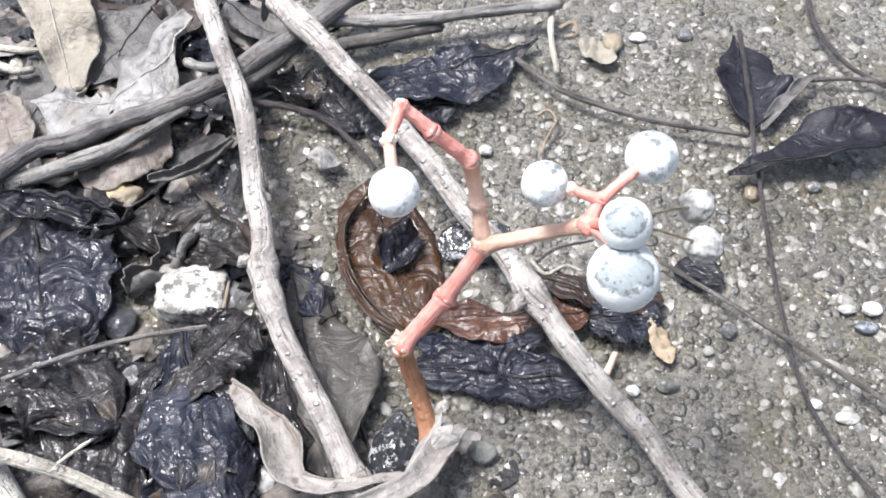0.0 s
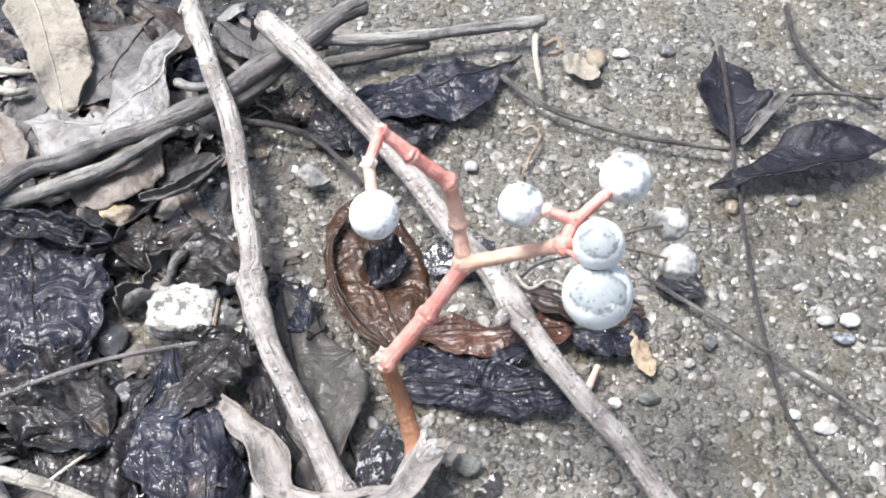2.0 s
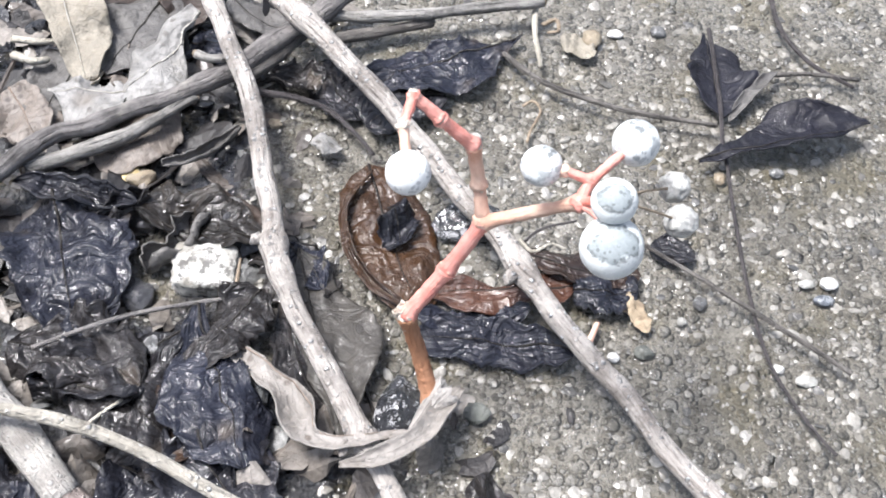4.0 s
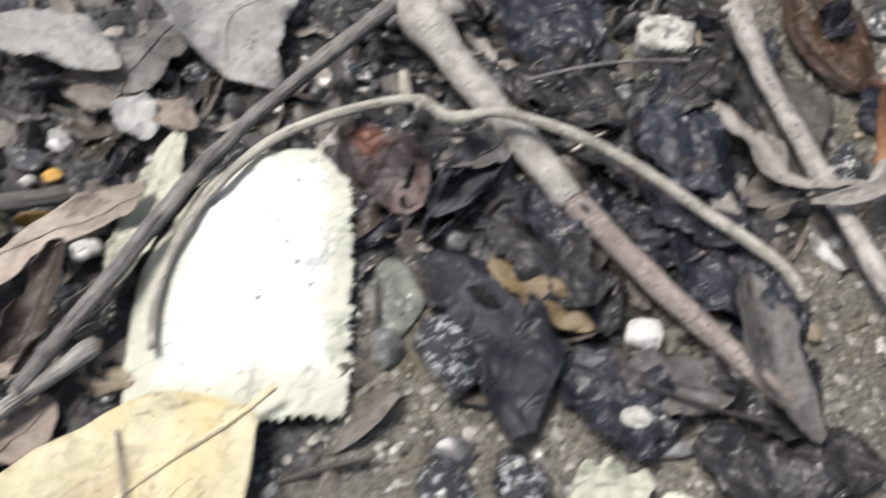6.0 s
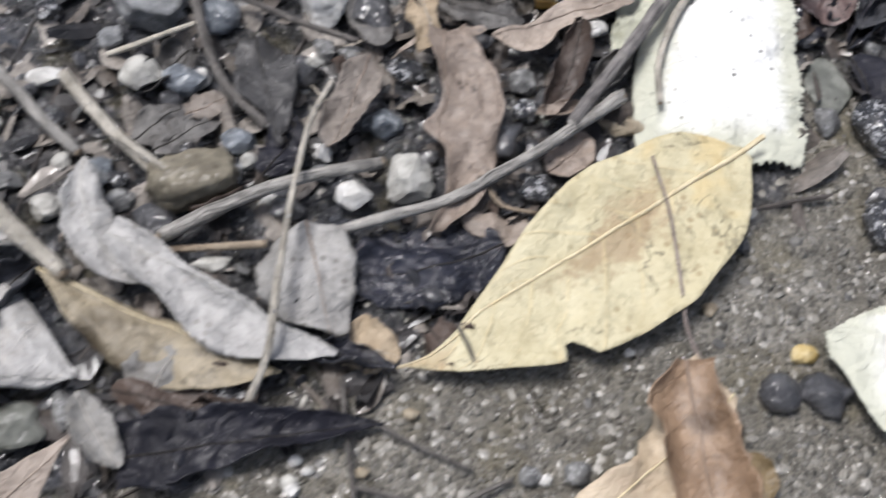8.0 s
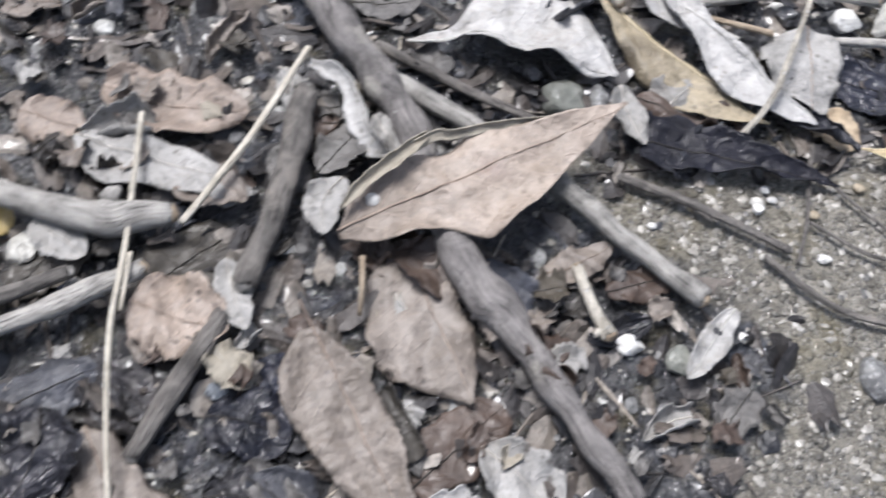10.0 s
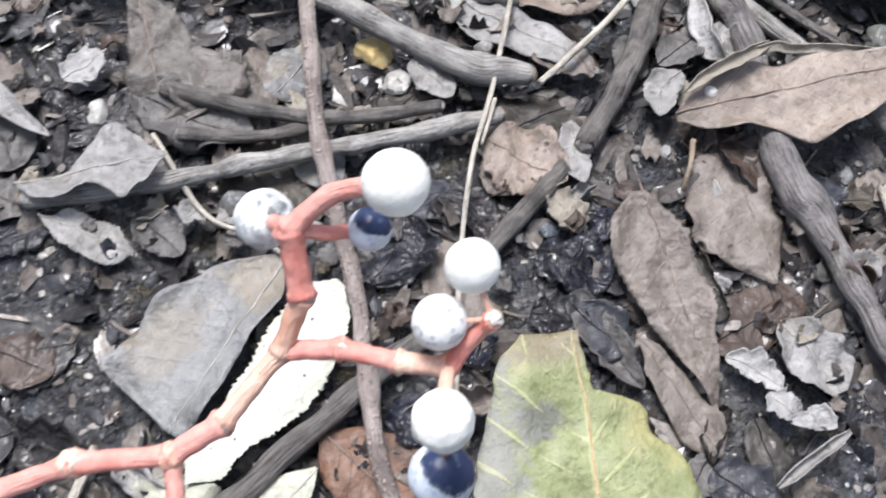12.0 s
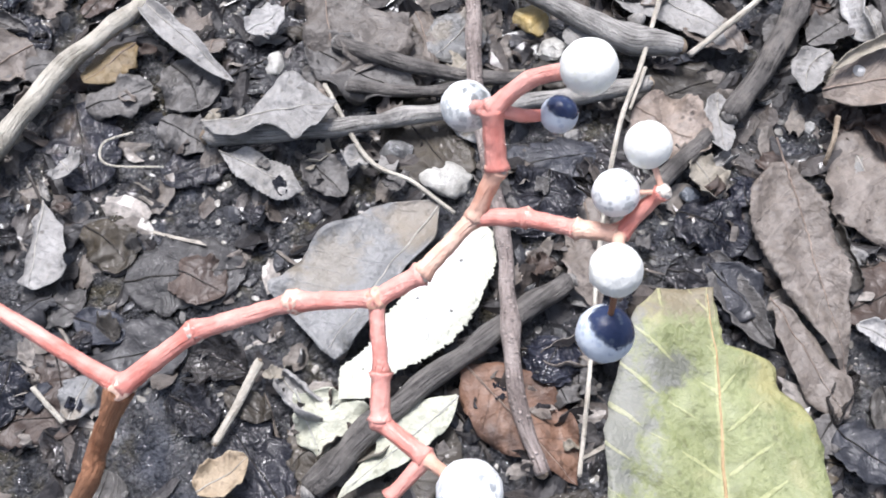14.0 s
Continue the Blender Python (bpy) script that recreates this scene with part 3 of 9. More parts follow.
def twig(name, label, material, points, r0, r1, knobs=(), category="twig", lump=0.09):
    """A bent, tapering twig with swollen nodes; knobs are (place along it from 0 to 1, swelling)."""
    seed = random.uniform(0, 50)
    length = sum((Vector(b) - Vector(a)).length for a, b in zip(points, points[1:]))
    n = max(10, min(90, int(length / 0.0016)))
    line = spline(points, n)
    wob = min(r0, r1) * 0.3
    line = [c + Vector((noise.noise(c * 120 + Vector((seed, 0, 0))), noise.noise(c * 120 + Vector((0, seed, 9))), 0.4 * noise.noise(c * 90 + Vector((seed, seed, 2))))) * wob for c in line]
    radii = []
    for i in range(n + 1):
        u = i / n
        r = r0 + (r1 - r0) * u
        for ku, ks in knobs:
            r *= 1 + ks * math.exp(-((u - ku) * length / (1.6 * (r0 + r1) * 0.5)) ** 2)
        r *= 1 + (0.1 + 0.5 * lump) * noise.noise(Vector((u * length * 110, seed, 4)))
        radii.append(r)
    for i, c in enumerate(line):
        c.z = max(c.z, radii[i] * 0.7)
    v, f, uv = tube(line, radii, 12 if max(r0, r1) > 0.001 else 7, lump, seed, 0.35 / max(r0, r1))
    sides = 12 if max(r0, r1) > 0.001 else 7
    for k in range(sides):
        jag = 0.9 * noise.noise(Vector((k * 1.7, seed, 1)))
        v[k] += (line[0] - line[1]).normalized() * radii[0] * jag
        v[n * sides + k] += (line[n] - line[n - 1]).normalized() * radii[n] * jag
    ob = mesh_object(name, v, f, material, points[0], None, uv)
    tagged(ob, label, category, "fallen twigs and stems")
    if max(r0, r1) > 0.0009:
        for end, nxt in ((0, 1), (n, n - 1)):
            d = (line[end] - line[nxt]).normalized()
            c = line[end] + d * radii[end] * 0.1
            ev, ef, eu = tube([c, c + d * radii[end] * 0.3, c + d * radii[end] * 0.55], [radii[end] * 0.86, radii[end] * 0.7, radii[end] * 0.25], 9, 0.5, seed, 0.9 / radii[end])
            mesh_object("broken_end", ev, ef, "bark_tan" if material not in ("bark_black", "bark_dark", "bark_weathered") else "bark_grey", c, ob, eu)
    for ku, ks in knobs:
        if ks > 0.3:
            i = min(n - 1, max(1, int(ku * n)))
            t = (line[i + 1] - line[i - 1]).normalized()
            side = t.cross(Vector((0, 0, 1))).normalized() * (1 if int(seed * 7 + i) % 2 else -1)
            c = line[i] + side * radii[i] * 0.85 + Vector((0, 0, radii[i] * 0.3))
            bud = [c, c + side * radii[i] * 0.5 + t * radii[i] * 0.2, c + side * radii[i] * 0.75 + t * radii[i] * 0.5]
            bv, bf, bu = tube(bud, [radii[i] * 0.5, radii[i] * 0.42, radii[i] * 0.15], 7, 0.2, seed, 900)
            mesh_object("bud", bv, bf, material, c, ob, bu)
    return ob


def along(values, u):
    """The value at u, from 0 to 1, of a smooth curve through evenly spaced values."""
    s = min(max(u, 0.0), 1.0) * (len(values) - 1)
    k = min(int(s), len(values) - 2)
    f = s - k
    a, b, c, d = values[max(k - 1, 0)], values[k], values[k + 1], values[min(k + 2, len(values) - 1)]
    return b + 0.5 * f * (c - a + f * (2 * a - 5 * b + 4 * c - d + f * (3 * (b - c) + d - a)))


def leaf(name, label, material, base, tip, width, peak=0.5, lean=0.0, sway=0.0, k=1.5, curl=0.0, fold=0.0, arch=0.0, ruffle=1.1, crumple=0.65, rag=0.16,
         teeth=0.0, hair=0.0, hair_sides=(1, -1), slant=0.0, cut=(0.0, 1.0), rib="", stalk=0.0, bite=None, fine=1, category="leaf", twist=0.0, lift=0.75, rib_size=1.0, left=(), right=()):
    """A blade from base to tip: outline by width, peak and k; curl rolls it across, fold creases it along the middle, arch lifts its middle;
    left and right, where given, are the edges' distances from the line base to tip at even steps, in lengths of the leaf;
    ruffle and crumple (mm) give waves and sharp wrinkles; rag and teeth break its edge; cut tears off its ends."""
    seed = Vector((random.uniform(0, 40), random.uniform(0, 40), random.uniform(0, 40)))
    base, tip = Vector(base), Vector(tip)
    ax = tip - base
    length = ax.length
    ax.normalize()
    s0 = Vector((0, 0, 1)).cross(ax).normalized()
    n0 = ax.cross(s0)
    nu, nv = int(34 * fine), int(16 * fine)
    if teeth or hair:
        nu = int(110 * fine)
    if hair:
        nv = 64
    a_, b_ = k * peak, k * (1 - peak)
    top, uvs, spine = [], [], []
    for i in range(nu + 1):
        u = cut[0] + (cut[1] - cut[0]) * i / nu
        f = (max(u, 0.0) / peak) ** a_ * (max(1 - u, 0.0) / (1 - peak)) ** b_
        le = radians(lean + twist * (u - 0.5))
        side = s0 * math.cos(le) + n0 * math.sin(le)
        up = ax.cross(side)
        for j in range(nv + 1):
            v = -1 + 2 * j / nv
            sgn = 1 if v > 0 else -1
            e = 1.0
            if rag:
                e += rag * (noise.noise(Vector((u * 9, sgn * 5, 0)) + seed) + 0.5 * noise.noise(Vector((u * 27, sgn * 5, 3)) + seed))
            if teeth:
                e += teeth * (((u * 26 + 0.3 * sgn) % 1.0) - 0.5)
            if hair and sgn in hair_sides:
                e += hair * noise.noise(Vector((u * 190, sgn * 3, 1)) + seed) * 2
            if bite and sgn == bite[1]:
                e -= max(0.0, 1 - ((u - bite[0]) / bite[2]) ** 2) ** 0.5 * bite[3] if abs(u - bite[0]) < bite[2] else 0.0
            w = 0.5 * width * f * max(e, 0.05)
            centre = 0.0
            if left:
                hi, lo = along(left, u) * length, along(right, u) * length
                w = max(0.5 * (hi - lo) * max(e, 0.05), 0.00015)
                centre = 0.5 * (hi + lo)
            if j == 0:
                spine.append(min(max(-centre / max(w, 1e-6), -0.8), 0.8))
            uu = u
            if cut[1] < 1 and i == nu:
                uu += 0.05 * rag * noise.noise(Vector((v * 6, 2, 2)) + seed) + 2.4 * hair * abs(noise.noise(Vector((v * 45, 7, 2)) + seed))
            if hair and cut[1] == 1 and i == nu:
                uu += 1.1 * hair * abs(noise.noise(Vector((v * 60, 7, 2)) + seed))
            if cut[0] > 0 and i == 0:
                uu -= 0.06 * rag * noise.noise(Vector((v * 6, 8, 2)) + seed)
            uu += slant * v * u
            if abs(curl) > 1e-3:
                ang = v * curl
                across, rise = math.sin(ang) / curl * w, (1 - math.cos(ang)) / curl * w
            else:
                across, rise = v * w, 0.0
            rise += lift * w * abs(v) ** 3 * noise.noise(Vector((u * 4.5, sgn * 7, 5)) + seed)
            rise += abs(v) * fold * w + arch * length * 4 * uu * (1 - uu)
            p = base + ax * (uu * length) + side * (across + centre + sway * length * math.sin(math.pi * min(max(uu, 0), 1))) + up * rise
            q = p * 110 + seed
            along_q = Vector((across * 105 + uu * 1.5, uu * length * 42, 0.0)) + seed
            h = ruffle * 0.001 * (noise.noise(q) + 0.5 * noise.noise(q * 2.3))
            if crumple:
                h += crumple * 0.001 * (1.1 - 3.4 * abs(noise.noise(along_q)) - 0.9 * abs(noise.noise(q * 1.7)) - 0.8 * abs(noise.noise(q * 3.4 + seed)))
                p += side * (0.4 * crumple * 0.001 * noise.noise(q * 2.1 + seed * 2)) + ax * (0.4 * crumple * 0.001 * noise.noise(q * 2.1 - seed))
            p += up * h
            p.z = max(p.z, 0.0007 + 0.0002 * noise.noise(q * 3))
            top.append(p)
            mid_v = spine[-1]
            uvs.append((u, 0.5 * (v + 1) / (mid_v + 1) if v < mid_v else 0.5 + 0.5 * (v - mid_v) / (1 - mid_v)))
    thick = 0.00022
    cols = nv + 1
    verts, faces = list(top), []
    for i in range(nu + 1):
        for j in range(cols):
            a, b = top[min(i + 1, nu) * cols + j], top[max(i - 1, 0) * cols + j]
            c, d = top[i * cols + min(j + 1, nv)], top[i * cols + max(j - 1, 0)]
            nrm = (a - b).cross(c - d)
            nrm = nrm.normalized() if nrm.length > 1e-12 else Vector((0, 0, 1))
            verts.append(top[i * cols + j] - nrm * thick)
    m = len(top)
    for i in range(nu):
        for j in range(nv):
            q = (i * cols + j, (i + 1) * cols + j, (i + 1) * cols + j + 1, i * cols + j + 1)
            faces.append(q)
            faces.append(tuple(x + m for x in q[::-1]))
    rim = [i * cols for i in range(nu + 1)] + [nu * cols + j for j in range(1, cols)] + [i * cols + nv for i in range(nu - 1, -1, -1)] + list(range(nv - 1, 0, -1))
    for x, y in zip(rim, rim[1:] + rim[:1]):
        faces.append((x, x + m, y + m, y))
    ob = mesh_object(name, verts, faces, material, base, None, uvs + uvs)
    tagged(ob, label, category, "fallen leaves")
    if not rib and width > 0.006:
        rib = "rib_dark" if material in ("black_wet", "brown_wet", "redbrown_wet", "black_dull", "grey_black", "brown_dark", "purple_brown", "grey_dark") else "rib_pale" if material in ("grey_pale", "tan_pale", "grey_slate", "tan") else "" if material == "white_felt" else "rib_felt" if material in ("pale_green", "white_leaf") else "rib_brown"
    if rib:
        mid = []
        for i in range(0, nu + 1, 2):
            jj = (spine[i] + 1) / 2 * nv
            ja = min(int(jj), nv - 1)
            mid.append(top[i * cols + ja].lerp(top[i * cols + ja + 1], jj - ja) + Vector((0, 0, 0.00005)))
        if stalk:
            back = (mid[0] - mid[2]).normalized()
            mid = [mid[0] + back * stalk * s + Vector((0, 0, 0.0012 * s)) for s in (1.0, 0.75, 0.5, 0.25)] + mid
        r0 = (0.00014 + 0.007 * width) * rib_size
        rad = [r0 * (1 - 0.82 * i / (len(mid) - 1)) for i in range(len(mid))]
        v, f, uv = tube(mid, rad, 6, 0.1, 1.0, 900)
        mesh_object("midrib", v, f, rib, base, ob, uv)
    return ob


def ribbon(name, label, material, points, w0, w1, twist=0.0, tilt=20.0, curl=0.8, category="leaf", rag=0.15):
    """A narrow, rolled and twisted strip of dead leaf that follows a bent line."""
    seed = Vector((random.uniform(0, 40), 0, 3))
    n, nv = 44, 8
    line = spline(points, n)
    top, uvs = [], []
    for i, c in enumerate(line):
        u = i / n
        t = (line[min(i + 1, n)] - line[max(i - 1, 0)]).normalized()
        s = Vector((0, 0, 1)).cross(t).normalized()
        up = t.cross(s)
        a = radians(tilt + twist * u)
        side, nr = s * math.cos(a) + up * math.sin(a), up * math.cos(a) - s * math.sin(a)
        w = (w0 + (w1 - w0) * u) * (0.25 + 0.75 * min(1, 5 * u, 5 * (1 - u))) * (1 + rag * noise.noise(c * 300 + seed))
        for j in range(nv + 1):
            v = -1 + 2 * j / nv
            ang = v * curl
            p = c + side * (math.sin(ang) / curl * w) + nr * ((1 - math.cos(ang)) / curl * w) + nr * (0.0004 * noise.noise(c * 260 + side * v + seed))
            p.z = max(p.z, 0.0007)
            top.append(p)
            uvs.append((u, 0.5 + 0.5 * v))
    cols = nv + 1
    m = len(top)
    verts, faces = list(top), []
    for i in range(n + 1):
        for j in range(cols):
            a, b = top[min(i + 1, n) * cols + j], top[max(i - 1, 0) * cols + j]
            c, d = top[i * cols + min(j + 1, nv)], top[i * cols + max(j - 1, 0)]
            nrm = (a - b).cross(c - d)
            nrm = nrm.normalized() if nrm.length > 1e-12 else Vector((0, 0, 1))
            verts.append(top[i * cols + j] - nrm * 0.00025)
    for i in range(n):
        for j in range(nv):
            q = (i * cols + j, (i + 1) * cols + j, (i + 1) * cols + j + 1, i * cols + j + 1)
            faces.append(q)
            faces.append(tuple(x + m for x in q[::-1]))
    rim = [i * cols for i in range(n + 1)] + [n * cols + j for j in range(1, cols)] + [i * cols + nv for i in range(n - 1, -1, -1)] + list(range(nv - 1, 0, -1))
    for x, y in zip(rim, rim[1:] + rim[:1]):
        faces.append((x, x + m, y + m, y))
    ob = mesh_object(name, verts, faces, material, points[0], None, uvs + uvs)
    return tagged(ob, label, category)


def ball(level):
    bm = bmesh.new()
    bmesh.ops.create_icosphere(bm, subdivisions=level, radius=1.0)
    v = np.array([q.co[:] for q in bm.verts])
    f = [tuple(q.index for q in face.verts) for face in bm.faces]
    bm.free()
    return v, f


BALL3, BALL2, BALL1 = ball(4), ball(3), ball(2)


STONE_SPOTS = []


def pebble(name, label, material, x, y, sx, sy, sz, turn=0.0, z=None, angular=0.25, category="pebble", square=0.0):
    """A stone of three radii, more or less angular, sunk a little into the ground."""
    seed = Vector((random.uniform(0, 40), random.uniform(0, 40), 0))
    c, s = math.cos(radians(turn)), math.sin(radians(turn))
    planes = [Vector((random.uniform(-1, 1), random.uniform(-1, 1), random.uniform(-0.6, 1))).normalized() for _ in range(18 if angular > 0.6 else 9)]
    if square:
        planes = [Vector((0.5, 0.3, 1)).normalized(), Vector((-1, -0.7, 0.2)).normalized()]
    verts = []
    form = BALL3 if square else BALL2
    for p in form[0]:
        v = Vector(p)
        if square:
            v = v.lerp(v / (abs(v.x) ** 26 + abs(v.y) ** 26 + abs(v.z) ** 26) ** (1 / 26), square)
        for q in planes:
            d = v.dot(q) - (0.72 if angular > 0.6 else 1 - 0.55 * angular)
            if d > 0:
                v -= q * d * min(1.0, angular * 2.4)
        v *= 1 + min(0.14, 0.3 * angular) * noise.noise(v * 1.6 + seed) + (0.05 if angular > 0.6 else 0.12) * noise.noise(v * 4 + seed)
        verts.append(Vector((v.x * sx * c - v.y * sy * s, v.x * sx * s + v.y * sy * c, v.z * sz)))
    zc = sz * 0.4 if z is None else z
    if sx > 0.0032:
        STONE_SPOTS.append((x, y, 0.75 * min(sx, sy)))
    ob = mesh_object(name, verts, form[1], material, (0, 0, 0), smooth=angular <= 0.6)
    ob.location = (x, y, zc)
    return tagged(ob, label, category, "loose stones")


def chip(name, label, material, x, y, sx, sy, sz, turn=0.0, z=None):
    return pebble(name, label, material, x, y, sx, sy, sz, turn, z, 0.8, "stone")


def snail_shell(x, y, z, size):
    """A small bleached shell: a tube that winds up and narrows towards its tip."""
    n = 54
    line, rad = [], []
    for i in range(n + 1):
        u = i / n
        a, r = u * 2 * math.pi * 2.6, size * 0.62 * (1 - u) ** 1.1
        line.append(Vector((x + r * math.cos(a), y + r * math.sin(a), z - size * 0.25 + size * 0.85 * u)))
        rad.append(size * (0.5 * (1 - u) ** 0.9 + 0.03))
    v, f, uv = tube(line, rad, 12, 0.05, 3.0, 600)
    ob = mesh_object("snail_shell", v, f, "stone_white", (x, y, z), None, uv)
    return tagged(ob, "tiny bleached white snail shell among dead leaves", "shell")


def berry_part(parent, centre, radius, material, wrinkle=0.03, tail=None):
    """One round berry, flattened a little, with a small dark scar at its far end."""
    seed = Vector((random.uniform(0, 40), 2, 2))
    verts = []
    for p in BALL3[0]:
        v = Vector(p)
        r = 1 + wrinkle * noise.noise(v * 2.2 + seed) + wrinkle * 1.4 * (0.3 - abs(noise.noise(v * 4 + seed)))
        verts.append(Vector(centre) + v * radius * r)
    ob = mesh_object("berry", verts, BALL3[1], material, centre, parent)
    if tail is not None:
        d = (Vector(centre) - Vector(tail)).normalized()
        e = Vector(centre) + d * radius * 0.97
        v, f, uv = tube([e - d * radius * 0.08, e + d * radius * 0.04, e + d * radius * 0.08], [radius * 0.13, radius * 0.1, radius * 0.03], 7, 0.3, 1, 900)
        me = mesh_object("scar", v, f, "bark_dark", e, None, uv)
        me.parent = ob
        me.location = e - Vector(centre)
    return ob


def stalk_part(parent, points, r0, r1, material, swell=0.35):
    """A stretch of berry stalk, thicker at both joints, with a rough ring at its start."""
    line = spline(points, max(8, 7 * len(points)))
    n = len(line) - 1
    rad = [(r0 + (r1 - r0) * i / n) * (1 + swell * (math.exp(-(i / n / 0.09) ** 2) + math.exp(-((1 - i / n) / 0.09) ** 2))) for i in range(n + 1)]
    v, f, uv = tube(line, rad, 10, 0.16, random.uniform(0, 30), 900)
    return mesh_object("stalk", v, f, material, points[0], parent, uv)


def node_part(parent, c, r, material="node_white"):
    seed = Vector((random.uniform(0, 40), 2, 2))
    verts = [Vector(c) + Vector(p) * r * (1 + 0.35 * noise.noise(Vector(p) * 2.4 + seed)) for p in BALL2[0]]
    return mesh_object("node", verts, BALL2[1], material, c, parent)


def sheath_part(parent, points, r0, r1, material, jag=0.5, flat=0.7):
    """A dry papery cup round a joint: a flared tube with torn lobes, open at its far end, turned in on itself for thickness."""
    line = spline(points, 9)
    sides, seed = 18, random.uniform(0, 30)
    rings = []
    for layer in (1.0, 0.84):
        for i, c in enumerate(line):
            u = i / (len(line) - 1)
            t = (line[min(i + 1, len(line) - 1)] - line[max(i - 1, 0)]).normalized()
            a = t.cross(Vector((0, 0, 1))).normalized()
            b = a.cross(t)
            r = (r0 + (r1 - r0) * u ** 1.4) * layer
            ring = []
            for k in range(sides):
                ang = 2 * math.pi * k / sides
                lobe = jag * r1 * max(0.0, u - 0.55) * 2.2 * (noise.noise(Vector((2.2 * math.cos(ang), 2.2 * math.sin(ang), seed))) + 0.3)
                fold = 1 + 0.12 * noise.noise(Vector((math.cos(ang) * 3, math.sin(ang) * 3, u * 3 + seed)))
                ring.append(c + (a * math.cos(ang) + b * math.sin(ang) * flat) * r * fold + t * lobe)
            rings.append(ring)
    n = len(line)
    order = list(range(n)) + list(range(2 * n - 1, n - 1, -1))
    verts = [v for i in order for v in rings[i]]
    uvs = [(k / sides * 6.28 * r1, (i % n) * 0.001) for i in order for k in range(sides)]
    faces = [(i * sides + k, i * sides + (k + 1) % sides, (i + 1) * sides + (k + 1) % sides, (i + 1) * sides + k) for i in range(len(order) - 1) for k in range(sides)]
    return mesh_object("sheath", verts, faces, material, points[0], parent, uvs)


# ---- ground: one sheet ----
def soil_at(x, y):
    d = ((x - 0.036) * 130 - (y - 0.090) * 166) / 211
    band = min(1, max(0, (0.004 - d) / 0.016)) * (1 - min(1, max(0, (x - 0.0) / 0.03)) * min(1, max(0, (y - 0.10) / 0.02)))
    mud = min(1, max(0, (-0.050 - y) / 0.022)) * min(1, max(0, (-0.078 - x) / 0.02))
    bare = math.exp(-((x + 0.028) / 0.011) ** 2 - ((y - 0.058) / 0.02) ** 2)
    gap = math.exp(-((x + 0.0005) / 0.0055) ** 2 - ((y - 0.134) / 0.008) ** 2)
    return max(band * (1 - max(bare, gap)), mud)


MUD = [(-0.222, -0.238, 0.032), (-0.196, -0.25, 0.03), (-0.167, -0.14, 0.012), (-0.119, -0.134, 0.013)]


def open_mud(x, y):
    """Near one where wet mud lies bare of litter."""
    return max(math.exp(-((x - a) ** 2 + (y - b) ** 2) / (r * r)) for a, b, r in MUD)


def ground_height(x, y):
    p = Vector((x, y, 0))
    return 0.0006 * noise.noise(p * 45) + 0.00045 * noise.noise(p * 210) + 0.0004 * noise.noise(p * 480) - 0.0005 + soil_at(x, y) * (0.0009 * noise.noise(p * 130) - 0.0006 * abs(noise.noise(p * 300)))


def axis_steps(lo, hi, stepw):
    inner = list(np.arange(lo, hi, stepw))
    out, s, a = [], 0.004, lo
    while a > -60:
        a -= s
        s *= 1.45
        out.append(a)
    right, s, a = [], 0.004, hi
    while a < 60:
        right.append(a)
        a += s
        s *= 1.45
    return out[::-1] + inner + right


def build_ground():
    xs, ys = axis_steps(-0.36, 0.18, 0.0015), axis_steps(-0.34, 0.26, 0.0015)
    verts = [(x, y, ground_height(x, y)) for y in ys for x in xs]
    nx = len(xs)
    faces = [(j * nx + i, j * nx + i + 1, (j + 1) * nx + i + 1, (j + 1) * nx + i) for j in range(len(ys) - 1) for i in range(nx - 1)]
    me = bpy.data.meshes.new("ground")
    me.from_pydata(verts, [], faces)
    me.polygons.foreach_set("use_smooth", [True] * len(faces))
    at = me.attributes.new("soil", "FLOAT", "POINT")
    at.data.foreach_set("value", [soil_at(v[0], v[1]) for v in verts])
    me.materials.append(MATS["ground"])
    tagged(new("ground", me), "worn wet grey concrete with small pebbles and dark soil", "ground", kind="structure")


build_ground()


# ---- sticks and twigs, leaves, strips, stones ----
twig('twig', 'pale brown twig with raised white pores on litter', 'bark_pale', [(-0.0013, 0.1939, 0.0090), (0.0057, 0.1781, 0.0100), (0.0118, 0.1628, 0.0100), (0.0178, 0.1410, 0.0090), (0.0212, 0.1280, 0.0090), (0.0278, 0.1157, 0.0070), (0.0349, 0.1033, 0.0055), (0.0385, 0.0972, 0.0050), (0.0447, 0.0862, 0.0050), (0.0515, 0.0735, 0.0048), (0.0582, 0.0608, 0.0044), (0.0650, 0.0478, 0.0036)], 0.00174, 0.00165, ((0.03, 0.2), (0.32, 0.5), (0.36, 0.3), (0.56, 0.5)))
twig('twig', 'pale brown twig with raised white pores on litter', 'bark_pale', [(0.0136, 0.1897, 0.0100), (0.0220, 0.1799, 0.0110), (0.0307, 0.1690, 0.0110), (0.0388, 0.1592, 0.0100), (0.0493, 0.1447, 0.0090), (0.0559, 0.1361, 0.0090), (0.0625, 0.1258, 0.0080), (0.0683, 0.1171, 0.0080), (0.0749, 0.1094, 0.0070), (0.0809, 0.1005, 0.0070), (0.0948, 0.0848, 0.0060), (0.1007, 0.0783, 0.0060)], 0.00201, 0.00147, ((0.5, 0.35), (0.06, 0.3), (0.86, 0.3)))
twig('stick', 'weathered dark grey stick with split fibres', 'bark_weathered', [(-0.0808, 0.0422, 0.0070), (-0.0719, 0.0665, 0.0080), (-0.0609, 0.0947, 0.0080), (-0.0275, 0.1498, 0.0070), (-0.0148, 0.1602, 0.0060), (0.0048, 0.1723, 0.0060), (0.0153, 0.1823, 0.0070), (0.0242, 0.1921, 0.0070), (0.0299, 0.1976, 0.0070)], 0.00133, 0.00206, ((0.6, 0.15),), lump=0.3)
